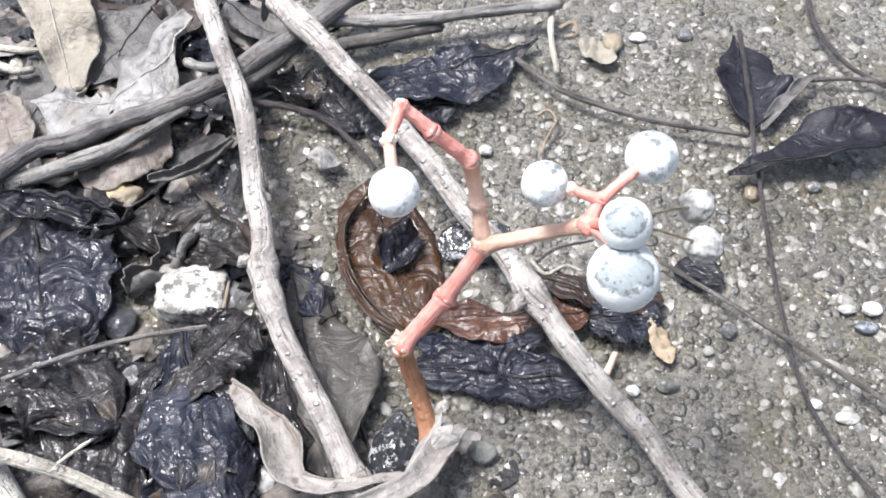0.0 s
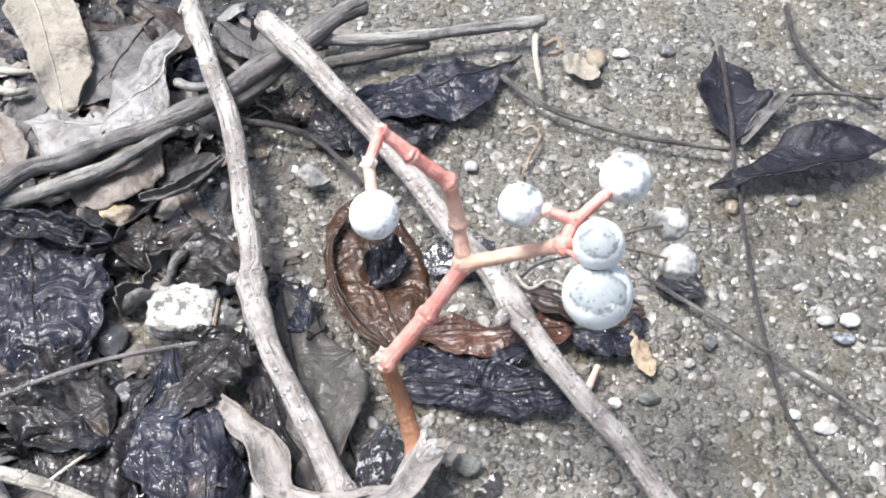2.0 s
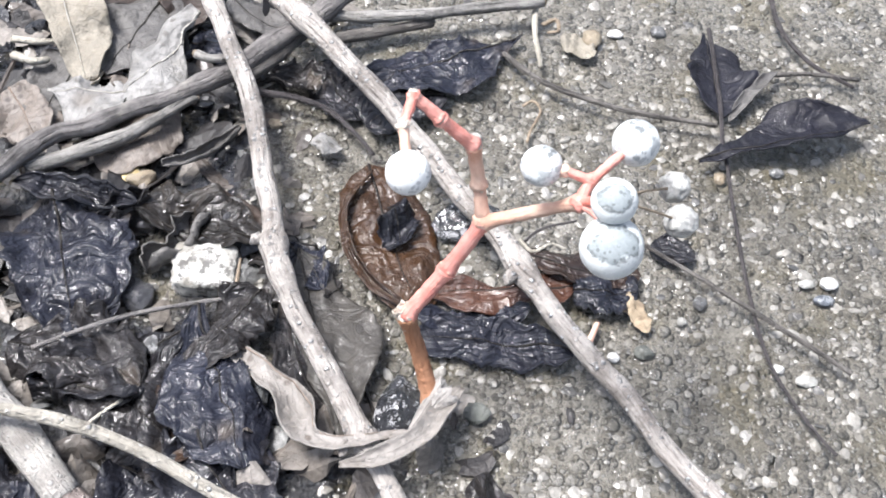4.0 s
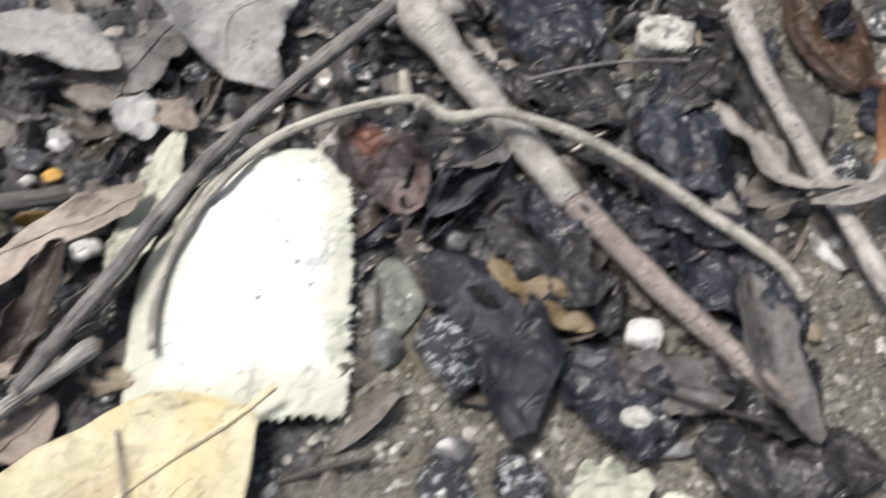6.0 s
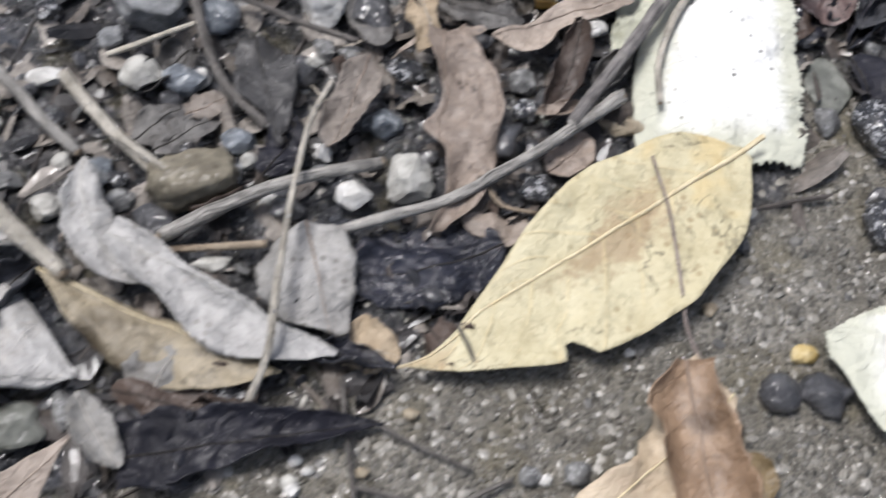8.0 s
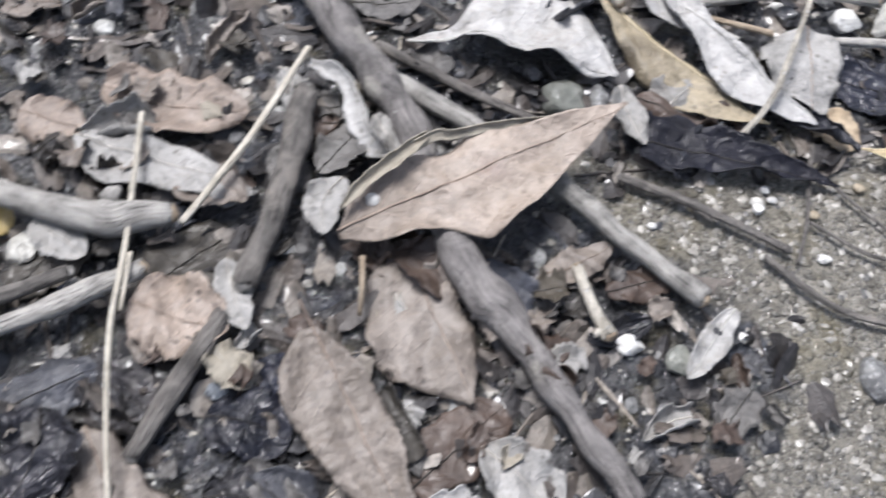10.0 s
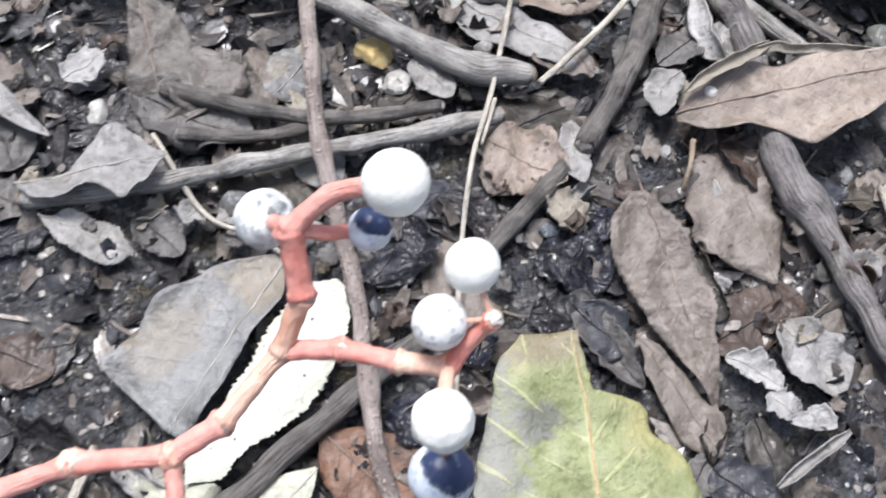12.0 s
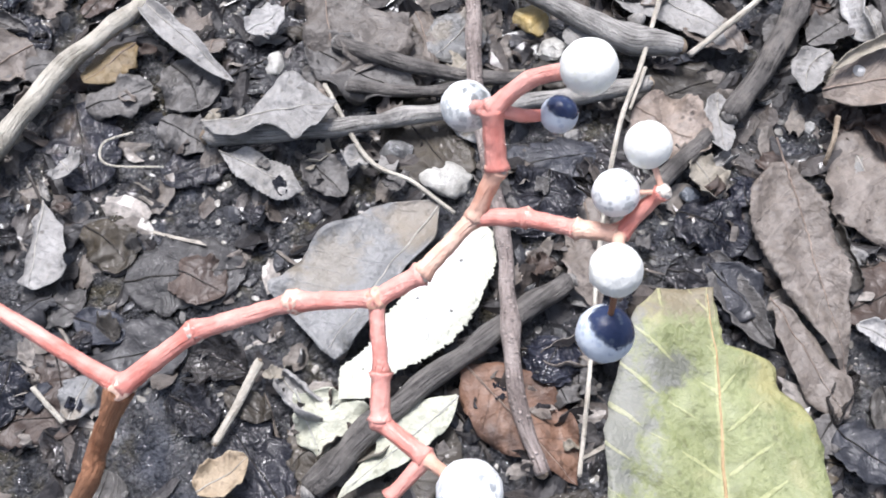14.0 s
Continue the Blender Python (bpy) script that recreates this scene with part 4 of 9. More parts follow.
twig('stick', 'weathered grey stick with split fibres', 'bark_grey', [(-0.0260, 0.1505, 0.0040), (-0.0100, 0.1586, 0.0050), (0.0005, 0.1681, 0.0050)], 0.00165, 0.00096, (), lump=0.3)
twig('stick', 'weathered grey stick with split fibres', 'bark_grey', [(0.0227, 0.1901, 0.0050), (0.0345, 0.1906, 0.0050), (0.0478, 0.1932, 0.0050), (0.0643, 0.1969, 0.0050)], 0.00133, 0.00115, (), lump=0.25)
twig('stick', 'dark damp stick lying in the litter', 'bark_dark', [(0.0245, 0.1861, 0.0030), (0.0336, 0.1887, 0.0030), (0.0427, 0.1917, 0.0030)], 0.00143, 0.00104, (), lump=0.25)
twig('stick', 'dark damp stick lying in the litter', 'bark_dark', [(0.0093, 0.1737, 0.0050), (0.0144, 0.1794, 0.0050), (0.0202, 0.1896, 0.0050), (0.0268, 0.1963, 0.0060)], 0.00137, 0.00146, (), lump=0.2)
twig('stem', 'thin black leaf stem on wet concrete', 'bark_black', [(0.0106, 0.1708, 0.0040), (0.0186, 0.1696, 0.0040), (0.0245, 0.1678, 0.0030), (0.0299, 0.1624, 0.0030), (0.0335, 0.1585, 0.0020)], 0.00072, 0.00035, ())
twig('stick', 'dark damp stick lying in the litter', 'bark_dark', [(0.0568, 0.1851, 0.0020), (0.0613, 0.1799, 0.0025), (0.0672, 0.1759, 0.0025), (0.0797, 0.1712, 0.0025), (0.0960, 0.1680, 0.0030)], 0.00056, 0.00048, ((0.2, 0.3),))
twig('stick', 'dark damp stick lying in the litter', 'bark_dark', [(0.0797, 0.1423, 0.0015), (0.0885, 0.1355, 0.0022), (0.0978, 0.1285, 0.0022), (0.1114, 0.1179, 0.0025)], 0.00034, 0.00047, ())
twig('stem', 'thin black leaf stem on wet concrete', 'bark_black', [(0.0971, 0.1627, 0.0020), (0.0970, 0.1501, 0.0016), (0.0974, 0.1333, 0.0015), (0.0989, 0.1200, 0.0015), (0.1032, 0.1098, 0.0015), (0.1068, 0.1043, 0.0015)], 0.00038, 0.00025, ())
twig('stem', 'thin black leaf stem on wet concrete', 'bark_black', [(0.1114, 0.2056, 0.0020), (0.1120, 0.1957, 0.0020), (0.1161, 0.1865, 0.0020), (0.1238, 0.1799, 0.0020)], 0.00058, 0.00036, ())
twig('stem', 'thin black leaf stem on wet concrete', 'bark_black', [(0.0969, 0.1921, 0.0040), (0.0969, 0.1815, 0.0040), (0.0966, 0.1690, 0.0040), (0.0961, 0.1606, 0.0030)], 0.00046, 0.00041, ())
twig('stick', 'dark damp stick lying in the litter', 'bark_dark', [(0.1084, 0.1823, 0.0020), (0.1155, 0.1830, 0.0020), (0.1252, 0.1820, 0.0020)], 0.00045, 0.00040, ())
twig('stem', 'thin straw coloured dry stem', 'bark_straw', [(0.0633, 0.1983, 0.0030), (0.0629, 0.1908, 0.0030), (0.0639, 0.1819, 0.0020)], 0.00063, 0.00050, ())
twig('stem', 'thin tan dry stem in the litter', 'bark_tan', [(0.0645, 0.1934, 0.0020), (0.0671, 0.1940, 0.0030), (0.0675, 0.1910, 0.0030), (0.0655, 0.1913, 0.0020)], 0.00042, 0.00031, ())
twig('stem', 'thin straw coloured dry stem', 'bark_straw', [(0.0593, 0.1413, 0.0020), (0.0614, 0.1383, 0.0030), (0.0645, 0.1400, 0.0030), (0.0672, 0.1397, 0.0020)], 0.00035, 0.00026, ())
twig('stem', 'thin black leaf stem on wet concrete', 'bark_black', [(0.0601, 0.1403, 0.0030), (0.0631, 0.1424, 0.0040), (0.0689, 0.1443, 0.0040)], 0.00026, 0.00020, ())
twig('stem', 'thin weathered grey stem lying over wet leaves', 'bark_weathered', [(-0.0164, 0.1159, 0.0040), (-0.0076, 0.1196, 0.0050), (0.0007, 0.1228, 0.0050), (0.0125, 0.1262, 0.0040)], 0.00042, 0.00034, ())
twig('stem', 'thin straw coloured dry stem', 'bark_straw', [(-0.0065, 0.1030, 0.0030), (-0.0039, 0.1058, 0.0030), (-0.0012, 0.1083, 0.0030)], 0.00031, 0.00032, ())
twig('stem', 'thin tan dry stem in the litter', 'bark_tan', [(0.0129, 0.1260, 0.0030), (0.0133, 0.1293, 0.0040), (0.0130, 0.1345, 0.0030)], 0.00042, 0.00026, ())
twig('stem', 'thin straw coloured dry stem', 'bark_straw', [(-0.0358, 0.1806, 0.0050), (-0.0311, 0.1801, 0.0050), (-0.0272, 0.1815, 0.0040)], 0.00070, 0.00051, ())
twig('stick', 'bleached white stick without bark', 'bark_white', [(-0.0346, 0.1764, 0.0050), (-0.0307, 0.1752, 0.0050), (-0.0285, 0.1767, 0.0040)], 0.00089, 0.00070, ())
twig('stick', 'weathered grey stick with split fibres', 'bark_grey', [(0.0001, 0.1748, 0.0090), (0.0027, 0.1738, 0.0090), (0.0055, 0.1740, 0.0090)], 0.00096, 0.00087, ())
twig('stem', 'short pink broken stalk on concrete', 'stalk_pale', [(0.0703, 0.1222, 0.0010), (0.0718, 0.1255, 0.0020)], 0.00058, 0.00042, ())
twig('stem', 'thin tan dry stem in the litter', 'bark_tan', [(0.0604, 0.1724, 0.0012), (0.0623, 0.1731, 0.0020), (0.0637, 0.1705, 0.0020), (0.0618, 0.1666, 0.0012), (0.0611, 0.1637, 0.0010)], 0.00029, 0.00029, ())
twig('twig', 'cream coloured bent dry twig over the litter', 'bark_cream', [(-0.0648, 0.0534, 0.0046), (-0.0668, 0.0628, 0.0054), (-0.0650, 0.0766, 0.0064), (-0.0589, 0.0886, 0.0074), (-0.0496, 0.0964, 0.0090), (-0.0353, 0.1023, 0.0108), (-0.0273, 0.0999, 0.0110), (-0.0192, 0.1025, 0.0110), (-0.0076, 0.1014, 0.0100), (0.0033, 0.0986, 0.0080), (0.0162, 0.0926, 0.0060), (0.0287, 0.0868, 0.0040), (0.0333, 0.0818, 0.0025)], 0.00074, 0.00112, ((0.2, 0.25), (0.44, 0.5), (0.52, 0.3)))
twig('stem', 'thin black leaf stem on wet concrete', 'bark_black', [(0.0278, 0.0872, 0.0040), (0.0318, 0.0833, 0.0030), (0.0339, 0.0791, 0.0020)], 0.00061, 0.00040, ())
twig('twig', 'cream coloured bent dry twig over the litter', 'bark_cream', [(-0.0373, 0.1091, 0.0090), (-0.0355, 0.1030, 0.0100)], 0.00087, 0.00114, ())
twig('stick', 'smooth thick beige stick with a knot', 'bark_smooth', [(-0.0530, 0.1513, 0.0080), (-0.0440, 0.1340, 0.0070), (-0.0333, 0.1199, 0.0060), (-0.0214, 0.1082, 0.0050), (-0.0158, 0.1027, 0.0045), (-0.0057, 0.0921, 0.0040)], 0.00334, 0.00253, ((0.35, 0.5),))
twig('twig', 'reddish brown twig with pale dots', 'bark_red', [(-0.0068, 0.0931, 0.0040), (0.0046, 0.0835, 0.0035), (0.0170, 0.0735, 0.0035), (0.0313, 0.0632, 0.0030)], 0.00235, 0.00169, ())
twig('stem', 'thin black leaf stem on wet concrete', 'bark_black', [(0.0078, 0.0619, 0.0040), (0.0177, 0.0601, 0.0040), (0.0297, 0.0592, 0.0030)], 0.00044, 0.00037, ())
twig('twig', 'reddish brown twig with pale dots', 'bark_red', [(-0.0646, 0.0390, 0.0070), (-0.0594, 0.0275, 0.0072), (-0.0549, 0.0138, 0.0066), (-0.0525, 0.0067, 0.0054), (-0.0485, 0.0018, 0.0030)], 0.00026, 0.00042, ((0.02, 0.6),))
twig('stick', 'dark damp stick lying in the litter', 'bark_dark', [(-0.0922, -0.0043, 0.0062), (-0.0894, -0.0074, 0.0060), (-0.0870, -0.0103, 0.0040)], 0.00037, 0.00037, ())
twig('stick', 'weathered grey stick with split fibres', 'bark_grey', [(-0.0726, 0.0513, 0.0060), (-0.0841, 0.0367, 0.0060), (-0.0930, 0.0269, 0.0050), (-0.1010, 0.0190, 0.0050), (-0.1172, 0.0085, 0.0040)], 0.00125, 0.00105, ((0.02, 0.3), (0.5, 0.2)))
twig('stick', 'weathered grey stick with split fibres', 'bark_grey', [(-0.1136, 0.0236, 0.0060), (-0.1269, 0.0162, 0.0060), (-0.1369, 0.0091, 0.0050), (-0.1481, -0.0017, 0.0040)], 0.00110, 0.00135, ((0.8, 0.3),))
twig('stem', 'thin tan dry stem in the litter', 'bark_tan', [(-0.1296, 0.0027, 0.0030), (-0.1376, -0.0004, 0.0030), (-0.1465, -0.0036, 0.0030)], 0.00078, 0.00068, ())
twig('stick', 'dark damp stick lying in the litter', 'bark_dark', [(-0.1193, 0.0667, 0.0040), (-0.1042, 0.0706, 0.0050), (-0.0861, 0.0765, 0.0050)], 0.00168, 0.00157, (), lump=0.2)
twig('twig', 'cream coloured bent dry twig over the litter', 'bark_cream', [(-0.1280, 0.0375, 0.0070), (-0.1285, 0.0252, 0.0090), (-0.1258, 0.0056, 0.0110), (-0.1228, -0.0101, 0.0110), (-0.1215, -0.0193, 0.0080), (-0.1228, -0.0285, 0.0030)], 0.00060, 0.00074, ())
twig('stick', 'dark damp stick lying in the litter', 'bark_dark', [(-0.1691, 0.0663, 0.0060), (-0.1593, 0.0478, 0.0070), (-0.1486, 0.0325, 0.0060), (-0.1374, 0.0261, 0.0040)], 0.00102, 0.00082, ())
twig('stick', 'dark damp stick lying in the litter', 'bark_dark', [(-0.1596, 0.0547, 0.0050), (-0.1404, 0.0511, 0.0050), (-0.1267, 0.0506, 0.0040)], 0.00066, 0.00065, ())
twig('stem', 'thin straw coloured dry stem', 'bark_straw', [(-0.1542, 0.0674, 0.0060), (-0.1412, 0.0573, 0.0040)], 0.00045, 0.00044, ())
twig('stem', 'thin straw coloured dry stem', 'bark_straw', [(-0.1716, 0.0314, 0.0060), (-0.1579, 0.0437, 0.0060)], 0.00063, 0.00054, ())
twig('twig', 'cream coloured bent dry twig over the litter', 'bark_cream', [(-0.1621, 0.0143, 0.0080), (-0.1502, 0.0094, 0.0080)], 0.00079, 0.00078, ())
twig('stem', 'thin tan dry stem in the litter', 'bark_tan', [(-0.0939, 0.0261, 0.0030), (-0.0897, 0.0226, 0.0030), (-0.0832, 0.0235, 0.0020)], 0.00051, 0.00040, ())
twig('stick', 'weathered grey stick with split fibres', 'bark_grey', [(-0.1083, 0.0811, 0.0050), (-0.1049, 0.0731, 0.0050)], 0.00114, 0.00112, ())
twig('stick', 'weathered dark grey stick with split fibres', 'bark_weathered', [(-0.2367, -0.0463, 0.0090), (-0.2113, -0.0562, 0.0080), (-0.1935, -0.0637, 0.0070), (-0.1795, -0.0696, 0.0060), (-0.1543, -0.0881, 0.0060), (-0.1378, -0.0937, 0.0050), (-0.1211, -0.1011, 0.0050), (-0.1020, -0.1087, 0.0040)], 0.00405, 0.00257, ((0.2, 0.25), (0.65, 0.25)), lump=0.3)
twig('stick', 'weathered grey stick with split fibres', 'bark_grey', [(-0.1918, -0.0618, 0.0040), (-0.1696, -0.0603, 0.0040), (-0.1475, -0.0620, 0.0050), (-0.1292, -0.0647, 0.0050), (-0.1109, -0.0662, 0.0040)], 0.00238, 0.00202, (), lump=0.25)
twig('stick', 'dark damp stick lying in the litter', 'bark_dark', [(-0.1986, -0.0551, 0.0030), (-0.1785, -0.0531, 0.0030), (-0.1547, -0.0498, 0.0030)], 0.00122, 0.00098, ())
twig('stick', 'dark damp stick lying in the litter', 'bark_dark', [(-0.1388, -0.0508, 0.0020), (-0.1272, -0.0481, 0.0024), (-0.1164, -0.0462, 0.0024), (-0.1017, -0.0443, 0.0020)], 0.00107, 0.00085, ())
twig('stick', 'dark damp stick lying in the litter', 'bark_dark', [(-0.1276, -0.0471, 0.0020), (-0.1180, -0.0480, 0.0020)], 0.00086, 0.00053, ())
twig('stick', 'dark damp stick lying in the litter', 'bark_dark', [(-0.1053, -0.0484, 0.0016), (-0.0925, -0.0502, 0.0020), (-0.0840, -0.0494, 0.0020), (-0.0737, -0.0458, 0.0020), (-0.0563, -0.0443, 0.0016)], 0.00074, 0.00072, ())
twig('stick', 'dark damp stick lying in the litter', 'bark_dark', [(-0.1090, -0.0178, 0.0015), (-0.1054, -0.0270, 0.0016), (-0.1016, -0.0357, 0.0016), (-0.0989, -0.0456, 0.0014)], 0.00056, 0.00042, ())
twig('stick', 'dark damp stick lying in the litter', 'bark_dark', [(-0.1017, -0.0354, 0.0014), (-0.0864, -0.0343, 0.0015), (-0.0761, -0.0270, 0.0014)], 0.00043, 0.00043, ())
twig('stick', 'dark damp stick lying in the litter', 'bark_dark', [(-0.0737, -0.0471, 0.0015), (-0.0695, -0.0505, 0.0016), (-0.0657, -0.0566, 0.0014)], 0.00062, 0.00061, ())
twig('stick', 'dark damp stick lying in the litter', 'bark_dark', [(-0.1012, -0.0237, 0.0012), (-0.0936, -0.0257, 0.0014), (-0.0828, -0.0273, 0.0012)], 0.00044, 0.00033, ())
twig('twig', 'cream coloured bent dry twig over the litter', 'bark_cream', [(-0.1350, -0.0743, 0.0030), (-0.1286, -0.0799, 0.0040), (-0.1225, -0.0839, 0.0040)], 0.00105, 0.00132, ((0.97, 0.4), (0.03, 0.2)))
twig('stem', 'thin straw coloured dry stem', 'bark_straw', [(-0.0603, -0.0531, 0.0030), (-0.0562, -0.0614, 0.0030)], 0.00093, 0.00092, ())
twig('stem', 'thin straw coloured dry stem', 'bark_straw', [(-0.2071, -0.0682, 0.0090), (-0.2026, -0.0943, 0.0090), (-0.2013, -0.1150, 0.0080)], 0.00077, 0.00083, ())
twig('stick', 'dark damp stick lying in the litter', 'bark_dark', [(-0.2021, -0.0760, 0.0060), (-0.1915, -0.0966, 0.0060), (-0.1845, -0.1174, 0.0050)], 0.00281, 0.00257, (), lump=0.25)
twig('stick', 'dark damp stick lying in the litter', 'bark_dark', [(-0.1839, -0.1248, 0.0040), (-0.1821, -0.1391, 0.0040), (-0.1801, -0.1544, 0.0030)], 0.00232, 0.00176, (), lump=0.25)
twig('stem', 'thin straw coloured dry stem', 'bark_straw', [(-0.2106, -0.0317, 0.0040), (-0.2131, -0.0439, 0.0040)], 0.00084, 0.00082, ())
twig('stem', 'thin weathered grey stem in the litter', 'bark_grey', [(-0.2366, -0.0357, 0.0040), (-0.2150, -0.0264, 0.0050), (-0.1931, -0.0182, 0.0050), (-0.1678, -0.0089, 0.0050)], 0.00062, 0.00062, ())
twig('stem', 'thin tan dry stem in the litter', 'bark_tan', [(-0.2428, -0.0242, 0.0040), (-0.2201, -0.0132, 0.0050)], 0.00096, 0.00096, ())
twig('stick', 'dark damp stick lying in the litter', 'bark_dark', [(-0.2007, -0.0053, 0.0050), (-0.1957, -0.0159, 0.0050), (-0.1933, -0.0279, 0.0040)], 0.00121, 0.00104, ())
twig('twig', 'cream coloured bent dry twig over the litter', 'bark_cream', [(-0.2114, 0.0182, 0.0070), (-0.1928, 0.0027, 0.0070), (-0.1784, -0.0053, 0.0070), (-0.1613, -0.0138, 0.0050)], 0.00172, 0.00149, ((0.7, 0.2),), lump=0.2)
twig('twig', 'cream coloured bent dry twig over the litter', 'bark_cream', [(-0.1775, 0.0251, 0.0060), (-0.1655, 0.0167, 0.0060), (-0.1517, 0.0089, 0.0060)], 0.00127, 0.00110, ())
twig('stick', 'weathered grey stick with split fibres', 'bark_grey', [(-0.1904, 0.0229, 0.0050), (-0.1799, 0.0160, 0.0050), (-0.1692, 0.0104, 0.0040)], 0.00116, 0.00113, ())
twig('stem', 'thin straw coloured dry stem', 'bark_straw', [(-0.2173, 0.0035, 0.0040), (-0.2053, 0.0115, 0.0040), (-0.1876, 0.0163, 0.0040)], 0.00079, 0.00069, ())
twig('stem', 'thin tan dry stem in the litter', 'bark_tan', [(-0.2036, -0.0225, 0.0040), (-0.1850, -0.0153, 0.0040), (-0.1703, -0.0092, 0.0040)], 0.00064, 0.00054, ())
twig('stick', 'weathered grey stick with split fibres', 'bark_grey', [(-0.2943, -0.1770, 0.0070), (-0.2808, -0.1563, 0.0080), (-0.2642, -0.1420, 0.0080), (-0.2453, -0.1344, 0.0080), (-0.2292, -0.1295, 0.0080), (-0.2145, -0.1237, 0.0080), (-0.2044, -0.1147, 0.0070)], 0.00325, 0.00263, ((0.86, 0.35),))
twig('twig', 'reddish brown twig with pale dots', 'bark_red', [(-0.2513, -0.1390, 0.0080), (-0.2333, -0.1524, 0.0090), (-0.2200, -0.1614, 0.0090), (-0.2046, -0.1697, 0.0080), (-0.1888, -0.1781, 0.0070), (-0.1730, -0.1885, 0.0060), (-0.1588, -0.1973, 0.0050), (-0.1469, -0.2010, 0.0040)], 0.00195, 0.00158, ((0.3, 0.2), (0.7, 0.25)))
twig('stick', 'weathered grey stick with split fibres', 'bark_grey', [(-0.2510, -0.2136, 0.0050), (-0.2354, -0.1896, 0.0060), (-0.2229, -0.1657, 0.0060), (-0.2143, -0.1506, 0.0060), (-0.2022, -0.1265, 0.0060)], 0.00239, 0.00187, (), lump=0.3)
twig('stick', 'dark damp stick lying in the litter', 'bark_dark', [(-0.2545, -0.1765, 0.0060), (-0.2364, -0.1645, 0.0060), (-0.2229, -0.1530, 0.0070), (-0.2114, -0.1351, 0.0070)], 0.00201, 0.00149, (), lump=0.25)
twig('stick', 'dark damp stick lying in the litter', 'bark_dark', [(-0.2434, -0.1810, 0.0050), (-0.2317, -0.1682, 0.0050), (-0.2271, -0.1593, 0.0050)], 0.00148, 0.00124, (), lump=0.25)
twig('stick', 'bleached white stick without bark', 'bark_white', [(-0.2736, -0.2588, 0.0070), (-0.2850, -0.2330, 0.0080), (-0.2883, -0.2195, 0.0080), (-0.2914, -0.2068, 0.0070)], 0.00249, 0.00229, (), lump=0.2)
twig('stem', 'thin straw coloured dry stem', 'bark_straw', [(-0.2463, -0.1851, 0.0060), (-0.2245, -0.1884, 0.0060), (-0.2136, -0.1840, 0.0060), (-0.2027, -0.1807, 0.0040)], 0.00058, 0.00048, ())
twig('stem', 'thin straw coloured dry stem', 'bark_straw', [(-0.2639, -0.2264, 0.0030), (-0.2647, -0.2334, 0.0040), (-0.2593, -0.2352, 0.0040), (-0.2517, -0.2253, 0.0030)], 0.00034, 0.00028, ())
twig('stick', 'dark damp stick lying in the litter', 'bark_dark', [(-0.1711, -0.2387, 0.0040), (-0.1748, -0.2161, 0.0045), (-0.1758, -0.1943, 0.0045), (-0.1755, -0.1707, 0.0040)], 0.00282, 0.00260, (), lump=0.3)
twig('stem', 'short straw coloured bit of split stem', 'bark_straw', [(-0.1995, -0.2327, 0.0040), (-0.1945, -0.2409, 0.0040), (-0.1903, -0.2487, 0.0040)], 0.00105, 0.00085, ())
twig('stick', 'bleached white stick without bark', 'bark_white', [(-0.2222, -0.2724, 0.0040), (-0.2121, -0.2708, 0.0040)], 0.00057, 0.00056, ())
twig('stem', 'thin straw coloured dry stem', 'bark_straw', [(-0.2240, -0.1009, 0.0080), (-0.2073, -0.1236, 0.0090), (-0.1957, -0.1410, 0.0090), (-0.1784, -0.1606, 0.0080), (-0.1573, -0.1811, 0.0070), (-0.1422, -0.1961, 0.0060)], 0.00062, 0.00046, ())
twig('stem', 'thin straw coloured dry stem', 'bark_straw', [(-0.2044, -0.1258, 0.0090), (-0.1983, -0.1355, 0.0080)], 0.00050, 0.00037, ())
twig('stem', 'thin tan dry stem in the litter', 'bark_tan', [(-0.1696, -0.0997, 0.0070), (-0.1659, -0.1048, 0.0070), (-0.1634, -0.1089, 0.0040)], 0.00062, 0.00049, ())
leaf('dead_leaf', 'dark grey dry leaf among the litter', 'grey_dark', (-0.0092, 0.1961, 0.0040), (-0.0171, 0.1735, 0.0040), 0.0153, 0.44, 0.0, -0.038, 1.25, curl=-0.4)
leaf('dead_leaf', 'dark brown damp dead leaf in the litter', 'brown_dark', (-0.0142, 0.2009, 0.0030), (-0.0018, 0.1893, 0.0030), 0.0091, 0.54, 0.0, 0.037, 1.25)
leaf('dry_leaf', 'grey-brown veined dry leaf in the litter', 'brown_grey', (-0.0364, 0.1671, 0.0020), (-0.0227, 0.1601, 0.0020), 0.0110, 0.50, 0.0, -0.038, 1.25, rag=0.2)
leaf('dry_leaf', 'grey-brown veined dry leaf in the litter', 'brown_grey', (-0.0035, 0.1680, 0.0020), (-0.0147, 0.1532, 0.0020), 0.0129, 0.53, 0.0, 0.032, 1.25, rag=0.15)
leaf('dead_leaf', 'dark grey dry leaf among the litter', 'grey_dark', (-0.0028, 0.1520, 0.0035), (0.0088, 0.1641, 0.0035), 0.0045, 0.41, 0.0, -0.102, 0.60, curl=2.2)
leaf('wet_leaf', 'wet black rotting leaf, crumpled and shiny, on the ground', 'black_wet', (-0.0274, 0.1474, 0.0050), (-0.0050, 0.1429, 0.0050), 0.0059, 0.49, 0.0, 0.010, 1.25, crumple=0.8, rag=0.2, curl=1.0)
leaf('wet_leaf', 'wet black rotting leaf, crumpled and shiny, on the ground', 'black_wet', (0.0172, 0.1280, 0.0040), (0.0080, 0.1145, 0.0040), 0.0111, 0.47, 0.0, 0.057, 0.90, crumple=1.0, ruffle=1.8, rag=0.3, fine=1.5)
